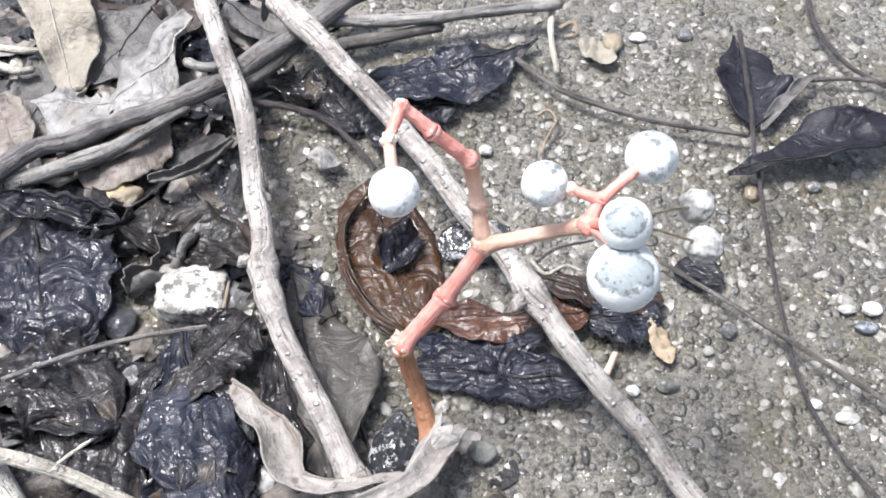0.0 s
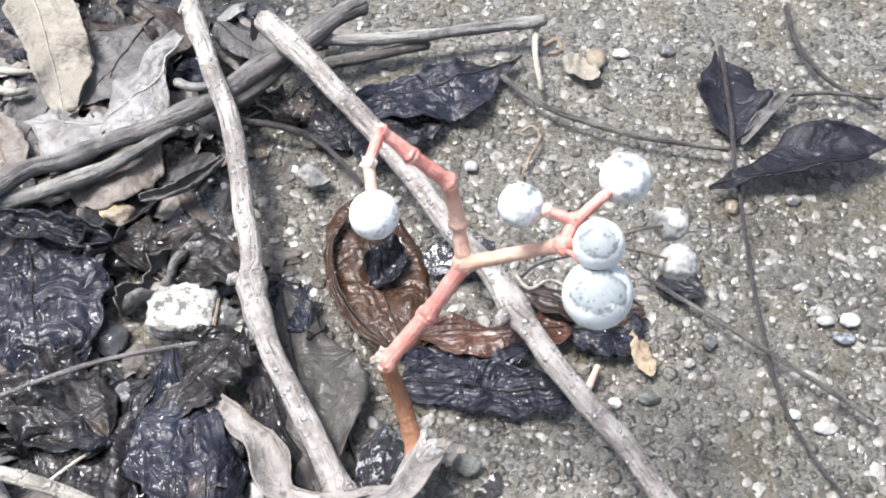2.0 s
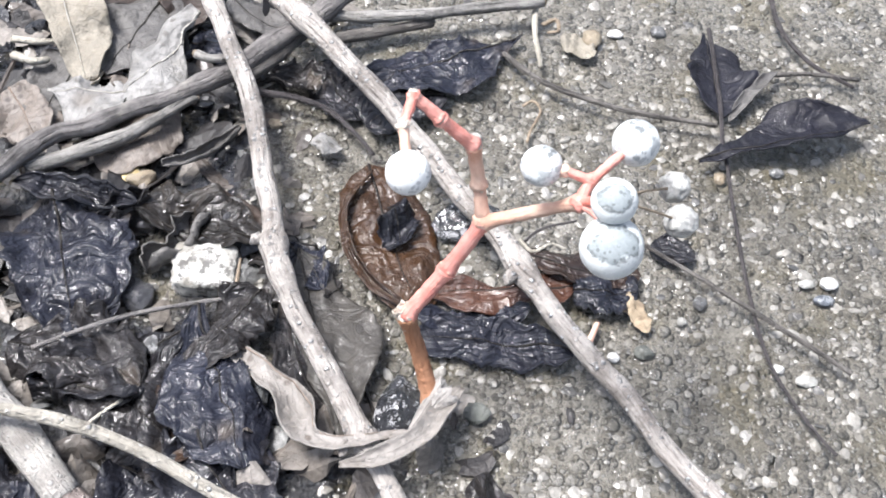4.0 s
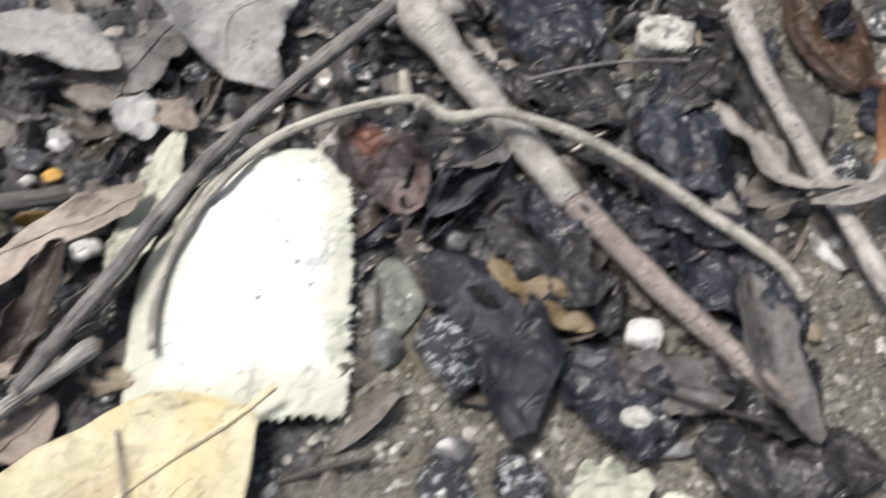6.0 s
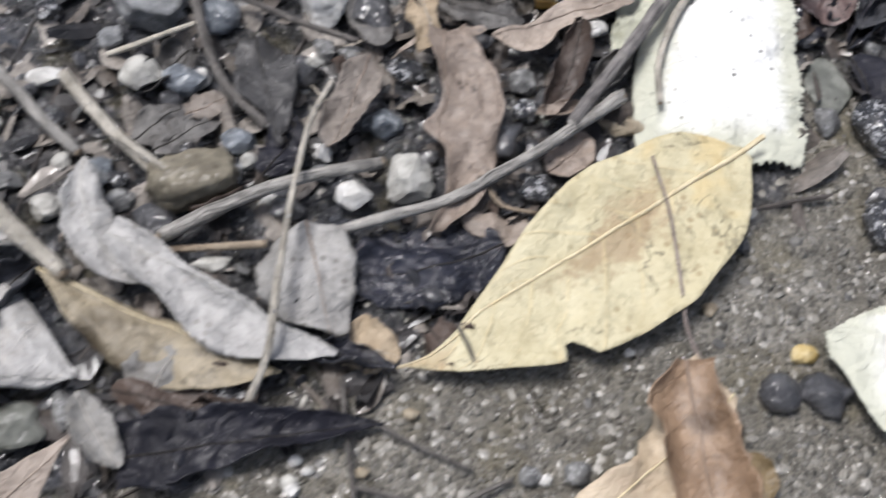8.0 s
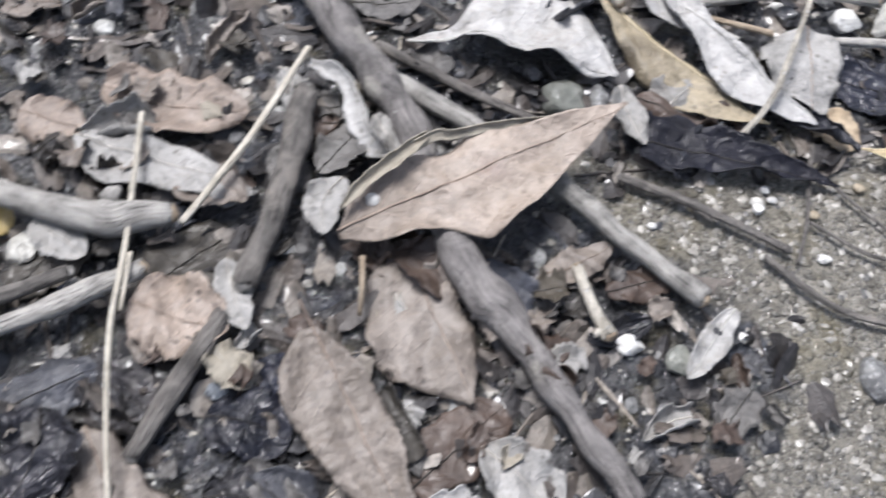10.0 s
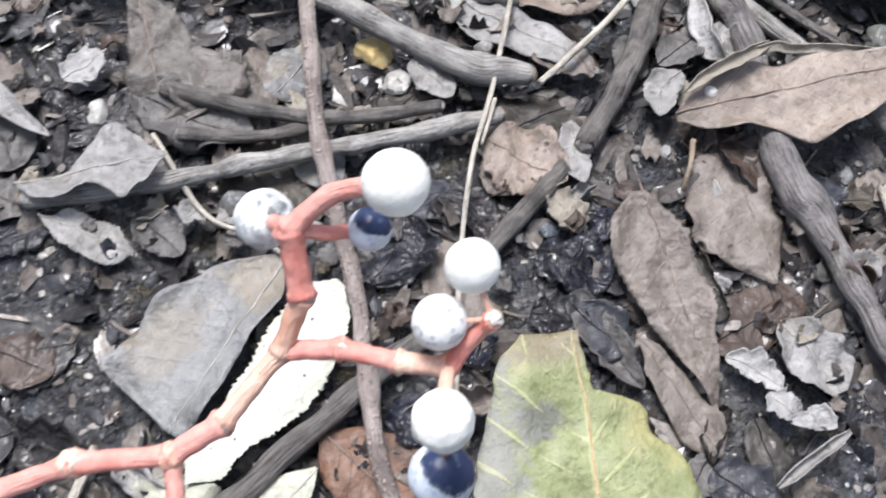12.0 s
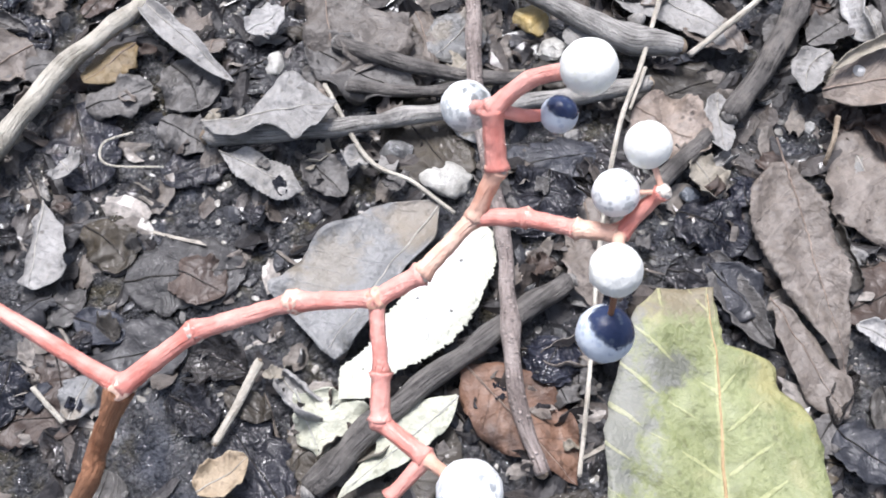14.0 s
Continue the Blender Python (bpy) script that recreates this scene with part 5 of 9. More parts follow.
leaf('wet_leaf', 'wet black rotting leaf, crumpled and shiny, on the ground', 'black_wet', (0.0329, 0.1048, 0.0015), (0.0217, 0.1297, 0.0015), 0.0080, 0.34, 0.0, 0.117, 0.90, crumple=1.0, ruffle=1.8, rag=0.3, fine=1.5)
leaf('wet_leaf', 'wet black rotting leaf, crumpled and shiny, on the ground', 'black_wet', (0.0455, 0.1743, 0.0020), (0.0315, 0.1652, 0.0020), 0.0113, 0.55, 0.0, -0.102, 0.90, crumple=1.0, ruffle=1.8, rag=0.3, fine=1.5)
leaf('wet_leaf', 'wet black rotting leaf, crumpled and shiny, on the ground', 'black_wet', (0.0210, 0.1799, 0.0020), (0.0303, 0.1670, 0.0020), 0.0100, 0.47, 0.0, 0.024, 0.90, crumple=1.0, ruffle=1.8, rag=0.3, fine=1.5)
leaf('wet_leaf', 'wet dark brown rotting leaf flat on concrete', 'brown_wet', (0.0327, 0.1564, 0.0016), (0.0429, 0.1267, 0.0016), 0.0154, 0.48, 0.0, -0.019, 0.80, curl=-0.35, rag=0.1)
leaf('wet_leaf', 'wet black rotting leaf, crumpled and shiny, on the ground', 'black_wet', (0.0679, 0.1197, 0.0020), (0.0420, 0.1217, 0.0020), 0.0080, 0.49, 0.0, -0.021, 0.90, crumple=1.0, ruffle=1.8, rag=0.3, fine=1.5)
leaf('wet_leaf', 'wet black rotting leaf, crumpled and shiny, on the ground', 'black_wet', (0.0426, 0.1253, 0.0024), (0.0610, 0.1271, 0.0024), 0.0057, 0.47, 0.0, -0.075, 0.90, crumple=1.0, ruffle=1.8, rag=0.3, fine=1.5)
leaf('wet_leaf', 'wet dark brown rotting leaf flat on concrete', 'brown_wet', (0.0593, 0.1383, 0.0020), (0.0796, 0.1352, 0.0020), 0.0071, 0.54, 0.0, -0.054, 1.25, crumple=0.6, rag=0.2)
leaf('wet_leaf', 'wet black rotting leaf, crumpled and shiny, on the ground', 'black_wet', (0.0678, 0.1316, 0.0020), (0.0789, 0.1321, 0.0020), 0.0089, 0.50, 0.0, -0.038, 0.90, crumple=1.0, ruffle=1.8, rag=0.3, fine=1.5)
leaf('dead_leaf', 'dark grey dry leaf among the litter', 'grey_dark', (0.0987, 0.1706, 0.0030), (0.1091, 0.1824, 0.0030), 0.0026, 0.50, 0.0, 0.024, 1.25, curl=0.8)
leaf('dry_leaf', 'tan dry leaf lying flat on the ground', 'tan', (0.0774, 0.1321, 0.0010), (0.0802, 0.1245, 0.0010), 0.0032, 0.50, 0.0, -0.024, 1.25)
leaf('dry_leaf', 'pale beige torn dry leaf on litter', 'tan_pale', (0.0682, 0.1915, 0.0015), (0.0747, 0.1860, 0.0015), 0.0057, 0.50, 0.0, 0.009, 1.25)
leaf('dead_leaf', 'dark grey dry leaf among the litter', 'grey_dark', (0.0023, 0.1962, 0.0030), (0.0165, 0.1884, 0.0030), 0.0077, 0.42, 0.0, -0.069, 1.25)
leaf('wet_leaf', 'wet black rotting leaf, crumpled and shiny, on the ground', 'black_wet', (0.0205, 0.1386, 0.0020), (0.0269, 0.1297, 0.0020), 0.0061, 0.49, 0.0, 0.057, 0.90, crumple=1.0, ruffle=1.8, rag=0.3, fine=1.5)
leaf('wet_leaf', 'wet black rotting leaf, crumpled and shiny, on the ground', 'black_wet', (0.0820, 0.1422, 0.0010), (0.0892, 0.1393, 0.0010), 0.0058, 0.46, 0.0, 0.059, 0.80, crumple=0.6)
leaf('wet_leaf', 'wet black rotting leaf, crumpled and shiny, on the ground', 'black_wet', (0.0368, 0.1467, 0.0040), (0.0393, 0.1388, 0.0030), 0.0064, 0.52, 1.2, 0.041, 0.60, crumple=2.2, ruffle=1.5, rag=0.35, fine=1.3)
leaf('dry_leaf', 'whitish dry leaf with curled, ragged edges', 'white_leaf', (-0.0685, 0.1615, 0.0090), (-0.0518, 0.1365, 0.0090), 0.0154, 0.67, 0.0, 0.190, 1.25, rag=0.2, curl=0.4)
leaf('dry_leaf', 'pale grey speckled dry leaf, crinkled, on litter', 'grey_pale', (-0.1143, 0.1082, 0.0060), (-0.0866, 0.1031, 0.0060), 0.0120, 0.40, 0.0, 0.053, 1.25, rag=0.15, curl=0.4)
leaf('dry_leaf', 'pale grey speckled dry leaf, crinkled, on litter', 'grey_pale', (-0.0604, 0.1299, 0.0050), (-0.0680, 0.1057, 0.0050), 0.0252, 0.73, 0.0, -0.293, 1.25, rag=0.15, curl=0.3)
leaf('dead_leaf', 'dark grey dry leaf among the litter', 'grey_dark', (-0.0809, 0.1205, 0.0030), (-0.0879, 0.1002, 0.0030), 0.0127, 0.59, 0.0, -0.006, 1.25)
leaf('dry_leaf', 'grey-brown veined dry leaf in the litter', 'brown_grey', (-0.0980, 0.0994, 0.0030), (-0.0881, 0.1067, 0.0030), 0.0111, 0.43, 0.0, -0.252, 1.25)
leaf('dry_leaf', 'whitish dry leaf with curled, ragged edges', 'white_leaf', (-0.0853, 0.0980, 0.0040), (-0.0778, 0.0908, 0.0040), 0.0077, 0.37, 0.0, 0.069, 1.25)
leaf('dry_leaf', 'spotted brown dry leaf with ragged edges', 'brown_mauve', (-0.0808, 0.0982, 0.0040), (-0.0703, 0.0941, 0.0040), 0.0056, 0.48, 0.0, 0.024, 1.25)
leaf('dead_leaf', 'purple-brown damp leaf with a rusty red blotch', 'purple_brown', (-0.0467, 0.0992, 0.0050), (-0.0295, 0.0870, 0.0030), 0.0130, 0.60, 22.7, 0.053, 1.25, curl=0.8)
leaf('dry_leaf', 'dull blackish grey dead leaf on the ground', 'grey_black', (-0.0194, 0.1036, 0.0040), (-0.0276, 0.0845, 0.0040), 0.0098, 0.46, 0.0, 0.030, 1.25, curl=0.9, rag=0.2)
leaf('dead_leaf', 'dark brown damp dead leaf in the litter', 'brown_dark', (-0.0487, 0.0907, 0.0030), (-0.0383, 0.0792, 0.0030), 0.0115, 0.62, 0.0, 0.123, 1.25, rag=0.2)
leaf('dead_leaf', 'small yellow-brown rotting leaf scrap', 'yellow_brown', (-0.0175, 0.0786, 0.0035), (0.0007, 0.0694, 0.0035), 0.0063, 0.47, 0.0, 0.016, 1.25, rag=0.2)
leaf('wet_leaf', 'wet black rotting leaf, crumpled and shiny, on the ground', 'black_wet', (-0.0182, 0.0872, 0.0035), (0.0011, 0.0740, 0.0035), 0.0120, 0.54, 0.0, 0.031, 0.90, crumple=1.0, ruffle=1.8, rag=0.3, fine=1.5)
leaf('dead_leaf', 'dark grey dry leaf among the litter', 'grey_dark', (0.0056, 0.0643, 0.0030), (0.0229, 0.0625, 0.0030), 0.0107, 0.48, 0.0, -0.028, 1.25, rag=0.2)
leaf('wet_leaf', 'wet black rotting leaf, crumpled and shiny, on the ground', 'black_wet', (0.0119, 0.0912, 0.0030), (0.0310, 0.0770, 0.0030), 0.0148, 0.48, 0.0, 0.032, 0.90, crumple=1.0, ruffle=1.8, rag=0.3, fine=1.5)
leaf('wet_leaf', 'wet black rotting leaf, crumpled and shiny, on the ground', 'black_wet', (0.0089, 0.1118, 0.0030), (0.0226, 0.0889, 0.0030), 0.0167, 0.46, 0.0, -0.108, 0.90, crumple=1.0, ruffle=1.8, rag=0.3, fine=1.5)
leaf('wet_leaf', 'wet black rotting leaf, crumpled and shiny, on the ground', 'black_wet', (-0.0210, 0.1174, 0.0030), (0.0011, 0.1102, 0.0030), 0.0151, 0.53, 0.0, 0.100, 0.90, crumple=1.0, ruffle=1.8, rag=0.3, fine=1.5)
leaf('wet_leaf', 'wet black rotting leaf, crumpled and shiny, on the ground', 'black_wet', (-0.0089, 0.1112, 0.0025), (0.0100, 0.0991, 0.0025), 0.0155, 0.54, 0.0, 0.073, 0.90, crumple=1.0, ruffle=1.8, rag=0.3, fine=1.5)
leaf('wet_leaf', 'wet black rotting leaf, crumpled and shiny, on the ground', 'black_wet', (-0.0031, 0.0659, 0.0020), (0.0136, 0.0525, 0.0020), 0.0144, 0.51, 0.0, 0.067, 0.90, crumple=1.0, ruffle=1.8, rag=0.3, fine=1.5)
leaf('wet_leaf', 'wet black rotting leaf, crumpled and shiny, on the ground', 'black_wet', (0.0183, 0.0699, 0.0025), (0.0356, 0.0601, 0.0025), 0.0141, 0.52, 0.0, 0.075, 0.90, crumple=1.0, ruffle=1.8, rag=0.3, fine=1.5)
leaf('wet_leaf', 'wet black rotting leaf, crumpled and shiny, on the ground', 'black_wet', (0.0275, 0.0587, 0.0020), (0.0454, 0.0551, 0.0020), 0.0102, 0.49, 0.0, -0.003, 0.90, crumple=1.0, ruffle=1.8, rag=0.3, fine=1.5)
leaf('dead_leaf', 'dark grey dry leaf among the litter', 'grey_dark', (0.0241, 0.0849, 0.0030), (0.0352, 0.0568, 0.0040), 0.0100, 0.45, -13.0, -0.079, 1.25, curl=0.9, rag=0.1)
leaf('wet_leaf', 'wet black rotting leaf, crumpled and shiny, on the ground', 'black_wet', (0.0180, 0.0560, 0.0030), (0.0420, 0.0420, 0.0030), 0.0130, 0.50, 0.0, 0.030, 0.90, crumple=0.8, ruffle=1.4, rag=0.2, fine=1.5)
leaf('wet_leaf', 'wet black rotting leaf, crumpled and shiny, on the ground', 'black_wet', (0.0523, 0.0983, 0.0020), (0.0631, 0.0826, 0.0020), 0.0084, 0.44, 0.0, -0.031, 0.90, crumple=1.0, ruffle=1.8, rag=0.3, fine=1.5)
leaf('dead_leaf', 'wet black rotting leaf, crumpled and shiny, on the ground', 'black_wet', (-0.0453, 0.1005, 0.0020), (-0.0301, 0.0878, 0.0020), 0.0121, 0.51, 0.0, 0.035, 1.25, rag=0.2)
leaf('wet_leaf', 'wet black rotting leaf, crumpled and shiny, on the ground', 'black_wet', (-0.0285, 0.0962, 0.0020), (-0.0106, 0.0881, 0.0020), 0.0123, 0.44, 0.0, 0.058, 0.90, crumple=1.0, ruffle=1.8, rag=0.3, fine=1.5)
leaf('wet_leaf', 'wet black rotting leaf, crumpled and shiny, on the ground', 'black_wet', (-0.0016, 0.0996, 0.0015), (0.0179, 0.0877, 0.0015), 0.0170, 0.50, 0.0, 0.026, 0.90, crumple=1.0, ruffle=1.8, rag=0.3, fine=1.5)
leaf('wet_leaf', 'wet black rotting leaf, crumpled and shiny, on the ground', 'black_wet', (0.0197, 0.0879, 0.0015), (0.0326, 0.0745, 0.0015), 0.0138, 0.49, 0.0, 0.021, 0.90, crumple=1.0, ruffle=1.8, rag=0.3, fine=1.5)
leaf('wet_leaf', 'wet dark brown rotting leaf flat on concrete', 'brown_wet', (-0.0067, 0.1088, 0.0015), (0.0112, 0.1011, 0.0015), 0.0122, 0.55, 0.0, 0.029, 1.25, rag=0.2)
leaf('dead_leaf', 'dark grey dry leaf among the litter', 'grey_dark', (-0.0371, 0.1420, 0.0020), (-0.0263, 0.1301, 0.0020), 0.0095, 0.46, 0.0, -0.003, 1.25)
leaf('leaf_piece', 'pale greenish torn leaf piece among the litter', 'pale_green', (-0.0735, 0.0948, 0.0040), (-0.0750, 0.0603, 0.0040), 0.0071, 0.52, 0.0, 0.019, 1.25, rag=0.2, hair=0.05)
leaf('dry_leaf', 'pinkish brown dry leaf with curled up edges', 'brown_pink', (-0.1187, 0.0476, 0.0050), (-0.1112, 0.0557, 0.0060), 0.0012, 0.52, -13.4, 0.158, 1.25)
leaf('dry_leaf', 'spotted brown dry leaf with ragged edges', 'brown_mauve', (-0.1020, 0.0589, 0.0060), (-0.1095, 0.0575, 0.0060), 0.0027, 0.50, 0.0, 0.043, 1.25)
leaf('dead_leaf', 'dark grey dry leaf among the litter', 'grey_dark', (-0.1145, 0.0661, 0.0040), (-0.0952, 0.0651, 0.0040), 0.0081, 0.47, 0.0, -0.029, 1.25, rag=0.2)
leaf('dead_leaf', 'dark brown damp dead leaf in the litter', 'brown_dark', (-0.0841, 0.0680, 0.0060), (-0.0858, 0.0436, 0.0040), 0.0099, 0.52, -0.3, 0.049, 1.25, curl=1.6)
leaf('dry_leaf', 'spotted brown dry leaf with ragged edges', 'brown_mauve', (-0.0881, 0.0442, 0.0040), (-0.0775, 0.0497, 0.0040), 0.0038, 0.49, 0.0, -0.050, 1.25, curl=1.0)
leaf('dead_leaf', 'dark grey dry leaf among the litter', 'grey_dark', (-0.0780, 0.0515, 0.0050), (-0.0730, 0.0635, 0.0050), 0.0073, 0.43, 0.0, 0.005, 1.25, curl=1.4)
leaf('dry_leaf', 'whitish dry leaf with curled, ragged edges', 'white_leaf', (-0.1658, 0.0077, 0.0090), (-0.1466, -0.0122, 0.0060), 0.0101, 0.57, 2.7, -0.142, 1.25, curl=0.7, rag=0.15)
leaf('wet_leaf', 'wet black rotting leaf, crumpled and shiny, on the ground', 'black_wet', (-0.0877, 0.0153, 0.0016), (-0.1136, 0.0018, 0.0016), 0.0165, 0.52, 0.0, 0.063, 0.90, crumple=1.0, ruffle=1.8, rag=0.3, fine=1.5)
leaf('dry_leaf', 'pinkish brown dry leaf with curled up edges', 'brown_pink', (-0.0967, 0.0179, 0.0016), (-0.0825, 0.0206, 0.0016), 0.0059, 0.52, 0.0, -0.054, 1.25)
leaf('dry_leaf', 'tan dry leaf lying flat on the ground', 'tan', (-0.1124, -0.0102, 0.0010), (-0.1001, -0.0114, 0.0010), 0.0099, 0.47, 0.0, -0.008, 1.25, ruffle=0.2, rag=0.2)
leaf('dead_leaf', 'small yellow-brown rotting leaf scrap', 'yellow_brown', (-0.0388, -0.0121, 0.0020), (-0.0330, -0.0190, 0.0020), 0.0069, 0.50, 0.0, 0.002, 1.25)
leaf('dead_leaf', 'dark grey dry leaf among the litter', 'grey_dark', (-0.1562, 0.0152, 0.0030), (-0.1468, 0.0264, 0.0030), 0.0065, 0.47, 0.0, 0.022, 1.25)
leaf('dead_leaf', 'dull blue-black damp leaf in the litter', 'black_dull', (-0.1350, 0.0162, 0.0030), (-0.1328, 0.0302, 0.0030), 0.0085, 0.44, 0.0, -0.074, 1.25)
leaf('dead_leaf', 'dark grey dry leaf among the litter', 'grey_dark', (-0.1611, 0.0163, 0.0030), (-0.1542, 0.0256, 0.0030), 0.0076, 0.50, 0.0, 0.003, 1.25)
leaf('dry_leaf', 'grey-brown veined dry leaf in the litter', 'brown_grey', (-0.1538, 0.0245, 0.0030), (-0.1477, 0.0312, 0.0030), 0.0067, 0.47, 0.0, -0.060, 1.25)
leaf('dry_leaf', 'pale grey speckled dry leaf, crinkled, on litter', 'grey_pale', (-0.1629, 0.0659, 0.0050), (-0.1436, 0.0594, 0.0050), 0.0056, 0.51, 0.0, 0.001, 1.25, curl=0.6)
leaf('dead_leaf', 'dark grey dry leaf among the litter', 'grey_dark', (-0.1346, 0.0695, 0.0030), (-0.1215, 0.0516, 0.0030), 0.0097, 0.52, 0.0, 0.024, 1.25)
leaf('dry_leaf', 'spotted brown dry leaf with ragged edges', 'brown_mauve', (-0.0830, 0.0329, 0.0025), (-0.0770, 0.0432, 0.0025), 0.0086, 0.49, 0.0, -0.062, 1.25)
leaf('dry_leaf', 'grey-brown veined dry leaf in the litter', 'brown_grey', (-0.1487, 0.0717, 0.0030), (-0.1323, 0.0732, 0.0030), 0.0086, 0.50, 0.0, 0.002, 1.25)
leaf('dead_leaf', 'dark grey dry leaf among the litter', 'grey_dark', (-0.1255, 0.0781, 0.0030), (-0.1131, 0.0770, 0.0030), 0.0082, 0.48, 0.0, 0.058, 1.25)
leaf('dead_leaf', 'dark grey dry leaf among the litter', 'grey_dark', (-0.0282, 0.0952, 0.0040), (-0.0152, 0.1049, 0.0040), 0.0084, 0.45, 0.0, -0.076, 1.25, curl=0.8)
leaf('wet_leaf', 'wet black rotting leaf, crumpled and shiny, on the ground', 'black_wet', (-0.1431, -0.0330, 0.0020), (-0.1271, -0.0425, 0.0020), 0.0127, 0.51, 0.0, 0.036, 0.90, crumple=1.0, ruffle=1.8, rag=0.3, fine=1.5)
leaf('dead_leaf', 'dark brown damp dead leaf in the litter', 'brown_dark', (-0.1467, -0.0304, 0.0020), (-0.1238, -0.0272, 0.0020), 0.0087, 0.49, 0.0, -0.057, 1.25, rag=0.2, crumple=0.6)
leaf('dry_leaf', 'pale grey speckled dry leaf, crinkled, on litter', 'grey_pale', (-0.1501, -0.0335, 0.0060), (-0.1383, -0.0435, 0.0060), 0.0068, 0.47, 0.0, -0.029, 1.25, curl=0.6)
leaf('dry_leaf', 'pale grey speckled dry leaf, crinkled, on litter', 'grey_pale', (-0.1838, -0.0873, 0.0060), (-0.1786, -0.1003, 0.0060), 0.0085, 0.48, 0.0, -0.153, 1.25, curl=0.5)
leaf('dry_leaf', 'whitish dry leaf with curled, ragged edges', 'white_leaf', (-0.1050, -0.0636, 0.0030), (-0.1056, -0.0820, 0.0030), 0.0064, 0.49, 0.0, 0.006, 1.25, curl=0.7, rag=0.2)
leaf('dry_leaf', 'whitish dry leaf with curled, ragged edges', 'white_leaf', (-0.1986, -0.0074, 0.0050), (-0.1729, -0.0096, 0.0050), 0.0074, 0.52, 0.0, -0.010, 1.25, curl=0.4)
leaf('dead_leaf', 'dark grey dry leaf among the litter', 'grey_dark', (-0.2056, 0.0034, 0.0020), (-0.1885, 0.0037, 0.0020), 0.0099, 0.47, 0.0, -0.090, 1.25)
leaf('dead_leaf', 'dark grey dry leaf among the litter', 'grey_dark', (-0.1896, -0.0936, 0.0030), (-0.1999, -0.0887, 0.0030), 0.0086, 0.46, 0.0, 0.022, 1.25)
leaf('dead_leaf', 'dark brown damp dead leaf in the litter', 'brown_dark', (-0.1672, -0.0921, 0.0040), (-0.1503, -0.0945, 0.0040), 0.0104, 0.51, 0.0, 0.041, 1.25, curl=0.6)
leaf('dead_leaf', 'dark brown damp dead leaf in the litter', 'brown_dark', (-0.1933, -0.0762, 0.0030), (-0.2019, -0.0799, 0.0030), 0.0079, 0.55, 0.0, 0.057, 1.25)
leaf('dry_leaf', 'pale grey speckled dry leaf, crinkled, on litter', 'grey_pale', (-0.2105, -0.0723, 0.0030), (-0.2019, -0.0799, 0.0030), 0.0064, 0.48, 0.0, 0.056, 1.25)
leaf('dry_leaf', 'grey-brown veined dry leaf in the litter', 'brown_grey', (-0.1402, -0.0799, 0.0020), (-0.1320, -0.0661, 0.0020), 0.0071, 0.50, 0.0, -0.045, 1.25, rag=0.2)
leaf('dead_leaf', 'dark brown damp dead leaf in the litter', 'brown_dark', (-0.1277, -0.0756, 0.0020), (-0.1179, -0.0623, 0.0020), 0.0076, 0.48, 0.0, -0.026, 1.25, rag=0.2)
leaf('dead_leaf', 'dark grey dry leaf among the litter', 'grey_dark', (-0.2102, -0.0489, 0.0025), (-0.1985, -0.0379, 0.0025), 0.0094, 0.46, 0.0, -0.026, 1.25)
leaf('dead_leaf', 'dark brown damp dead leaf in the litter', 'brown_dark', (-0.2228, -0.0413, 0.0025), (-0.2026, -0.0354, 0.0025), 0.0092, 0.51, 0.0, -0.029, 1.25)
leaf('dead_leaf', 'dark grey dry leaf among the litter', 'grey_dark', (-0.2595, -0.1813, 0.0040), (-0.2336, -0.1686, 0.0040), 0.0156, 0.45, 0.0, -0.067, 1.25, curl=0.6)
leaf('dry_leaf', 'whitish dry leaf with curled, ragged edges', 'white_leaf', (-0.2702, -0.1915, 0.0060), (-0.2704, -0.1809, 0.0060), 0.0079, 0.49, 0.0, -0.038, 1.25, rag=0.2)
leaf('dead_leaf', 'small yellow-brown rotting leaf scrap', 'yellow_brown', (-0.2849, -0.2137, 0.0040), (-0.2816, -0.2291, 0.0040), 0.0090, 0.46, 0.0, 0.011, 1.25, rag=0.25)
leaf('dead_leaf', 'dark grey dry leaf among the litter', 'grey_dark', (-0.2351, -0.1983, 0.0030), (-0.2214, -0.1969, 0.0030), 0.0092, 0.51, 0.0, 0.002, 1.25, rag=0.2)
leaf('dry_leaf', 'pale grey speckled dry leaf, crinkled, on litter', 'grey_pale', (-0.1303, -0.1160, 0.0030), (-0.1116, -0.1183, 0.0030), 0.0129, 0.52, 0.0, 0.020, 1.25, curl=0.5)
leaf('dry_leaf', 'tan dry leaf lying flat on the ground', 'tan', (-0.1845, -0.2566, 0.0040), (-0.1839, -0.2448, 0.0040), 0.0091, 0.46, 0.0, -0.059, 1.25, curl=1.0)
leaf('dead_leaf', 'dark grey dry leaf among the litter', 'grey_dark', (-0.2758, -0.2099, 0.0030), (-0.2602, -0.2115, 0.0030), 0.0152, 0.57, 0.0, 0.112, 1.25)
leaf('dead_leaf', 'dark grey dry leaf among the litter', 'grey_dark', (-0.2627, -0.2198, 0.0030), (-0.2499, -0.2146, 0.0030), 0.0102, 0.46, 0.0, 0.023, 1.25)
leaf('dead_leaf', 'smooth slate grey dead leaf on dark soil', 'grey_slate', (-0.2123, -0.2700, 0.0030), (-0.2183, -0.2611, 0.0030), 0.0077, 0.51, 0.0, 0.040, 1.25)
leaf('dry_leaf', 'spotted brown dry leaf with ragged edges', 'brown_mauve', (-0.1997, -0.1322, 0.0050), (-0.1814, -0.1259, 0.0050), 0.0179, 0.43, 0.0, -0.051, 1.25, rag=0.25, crumple=0.8)
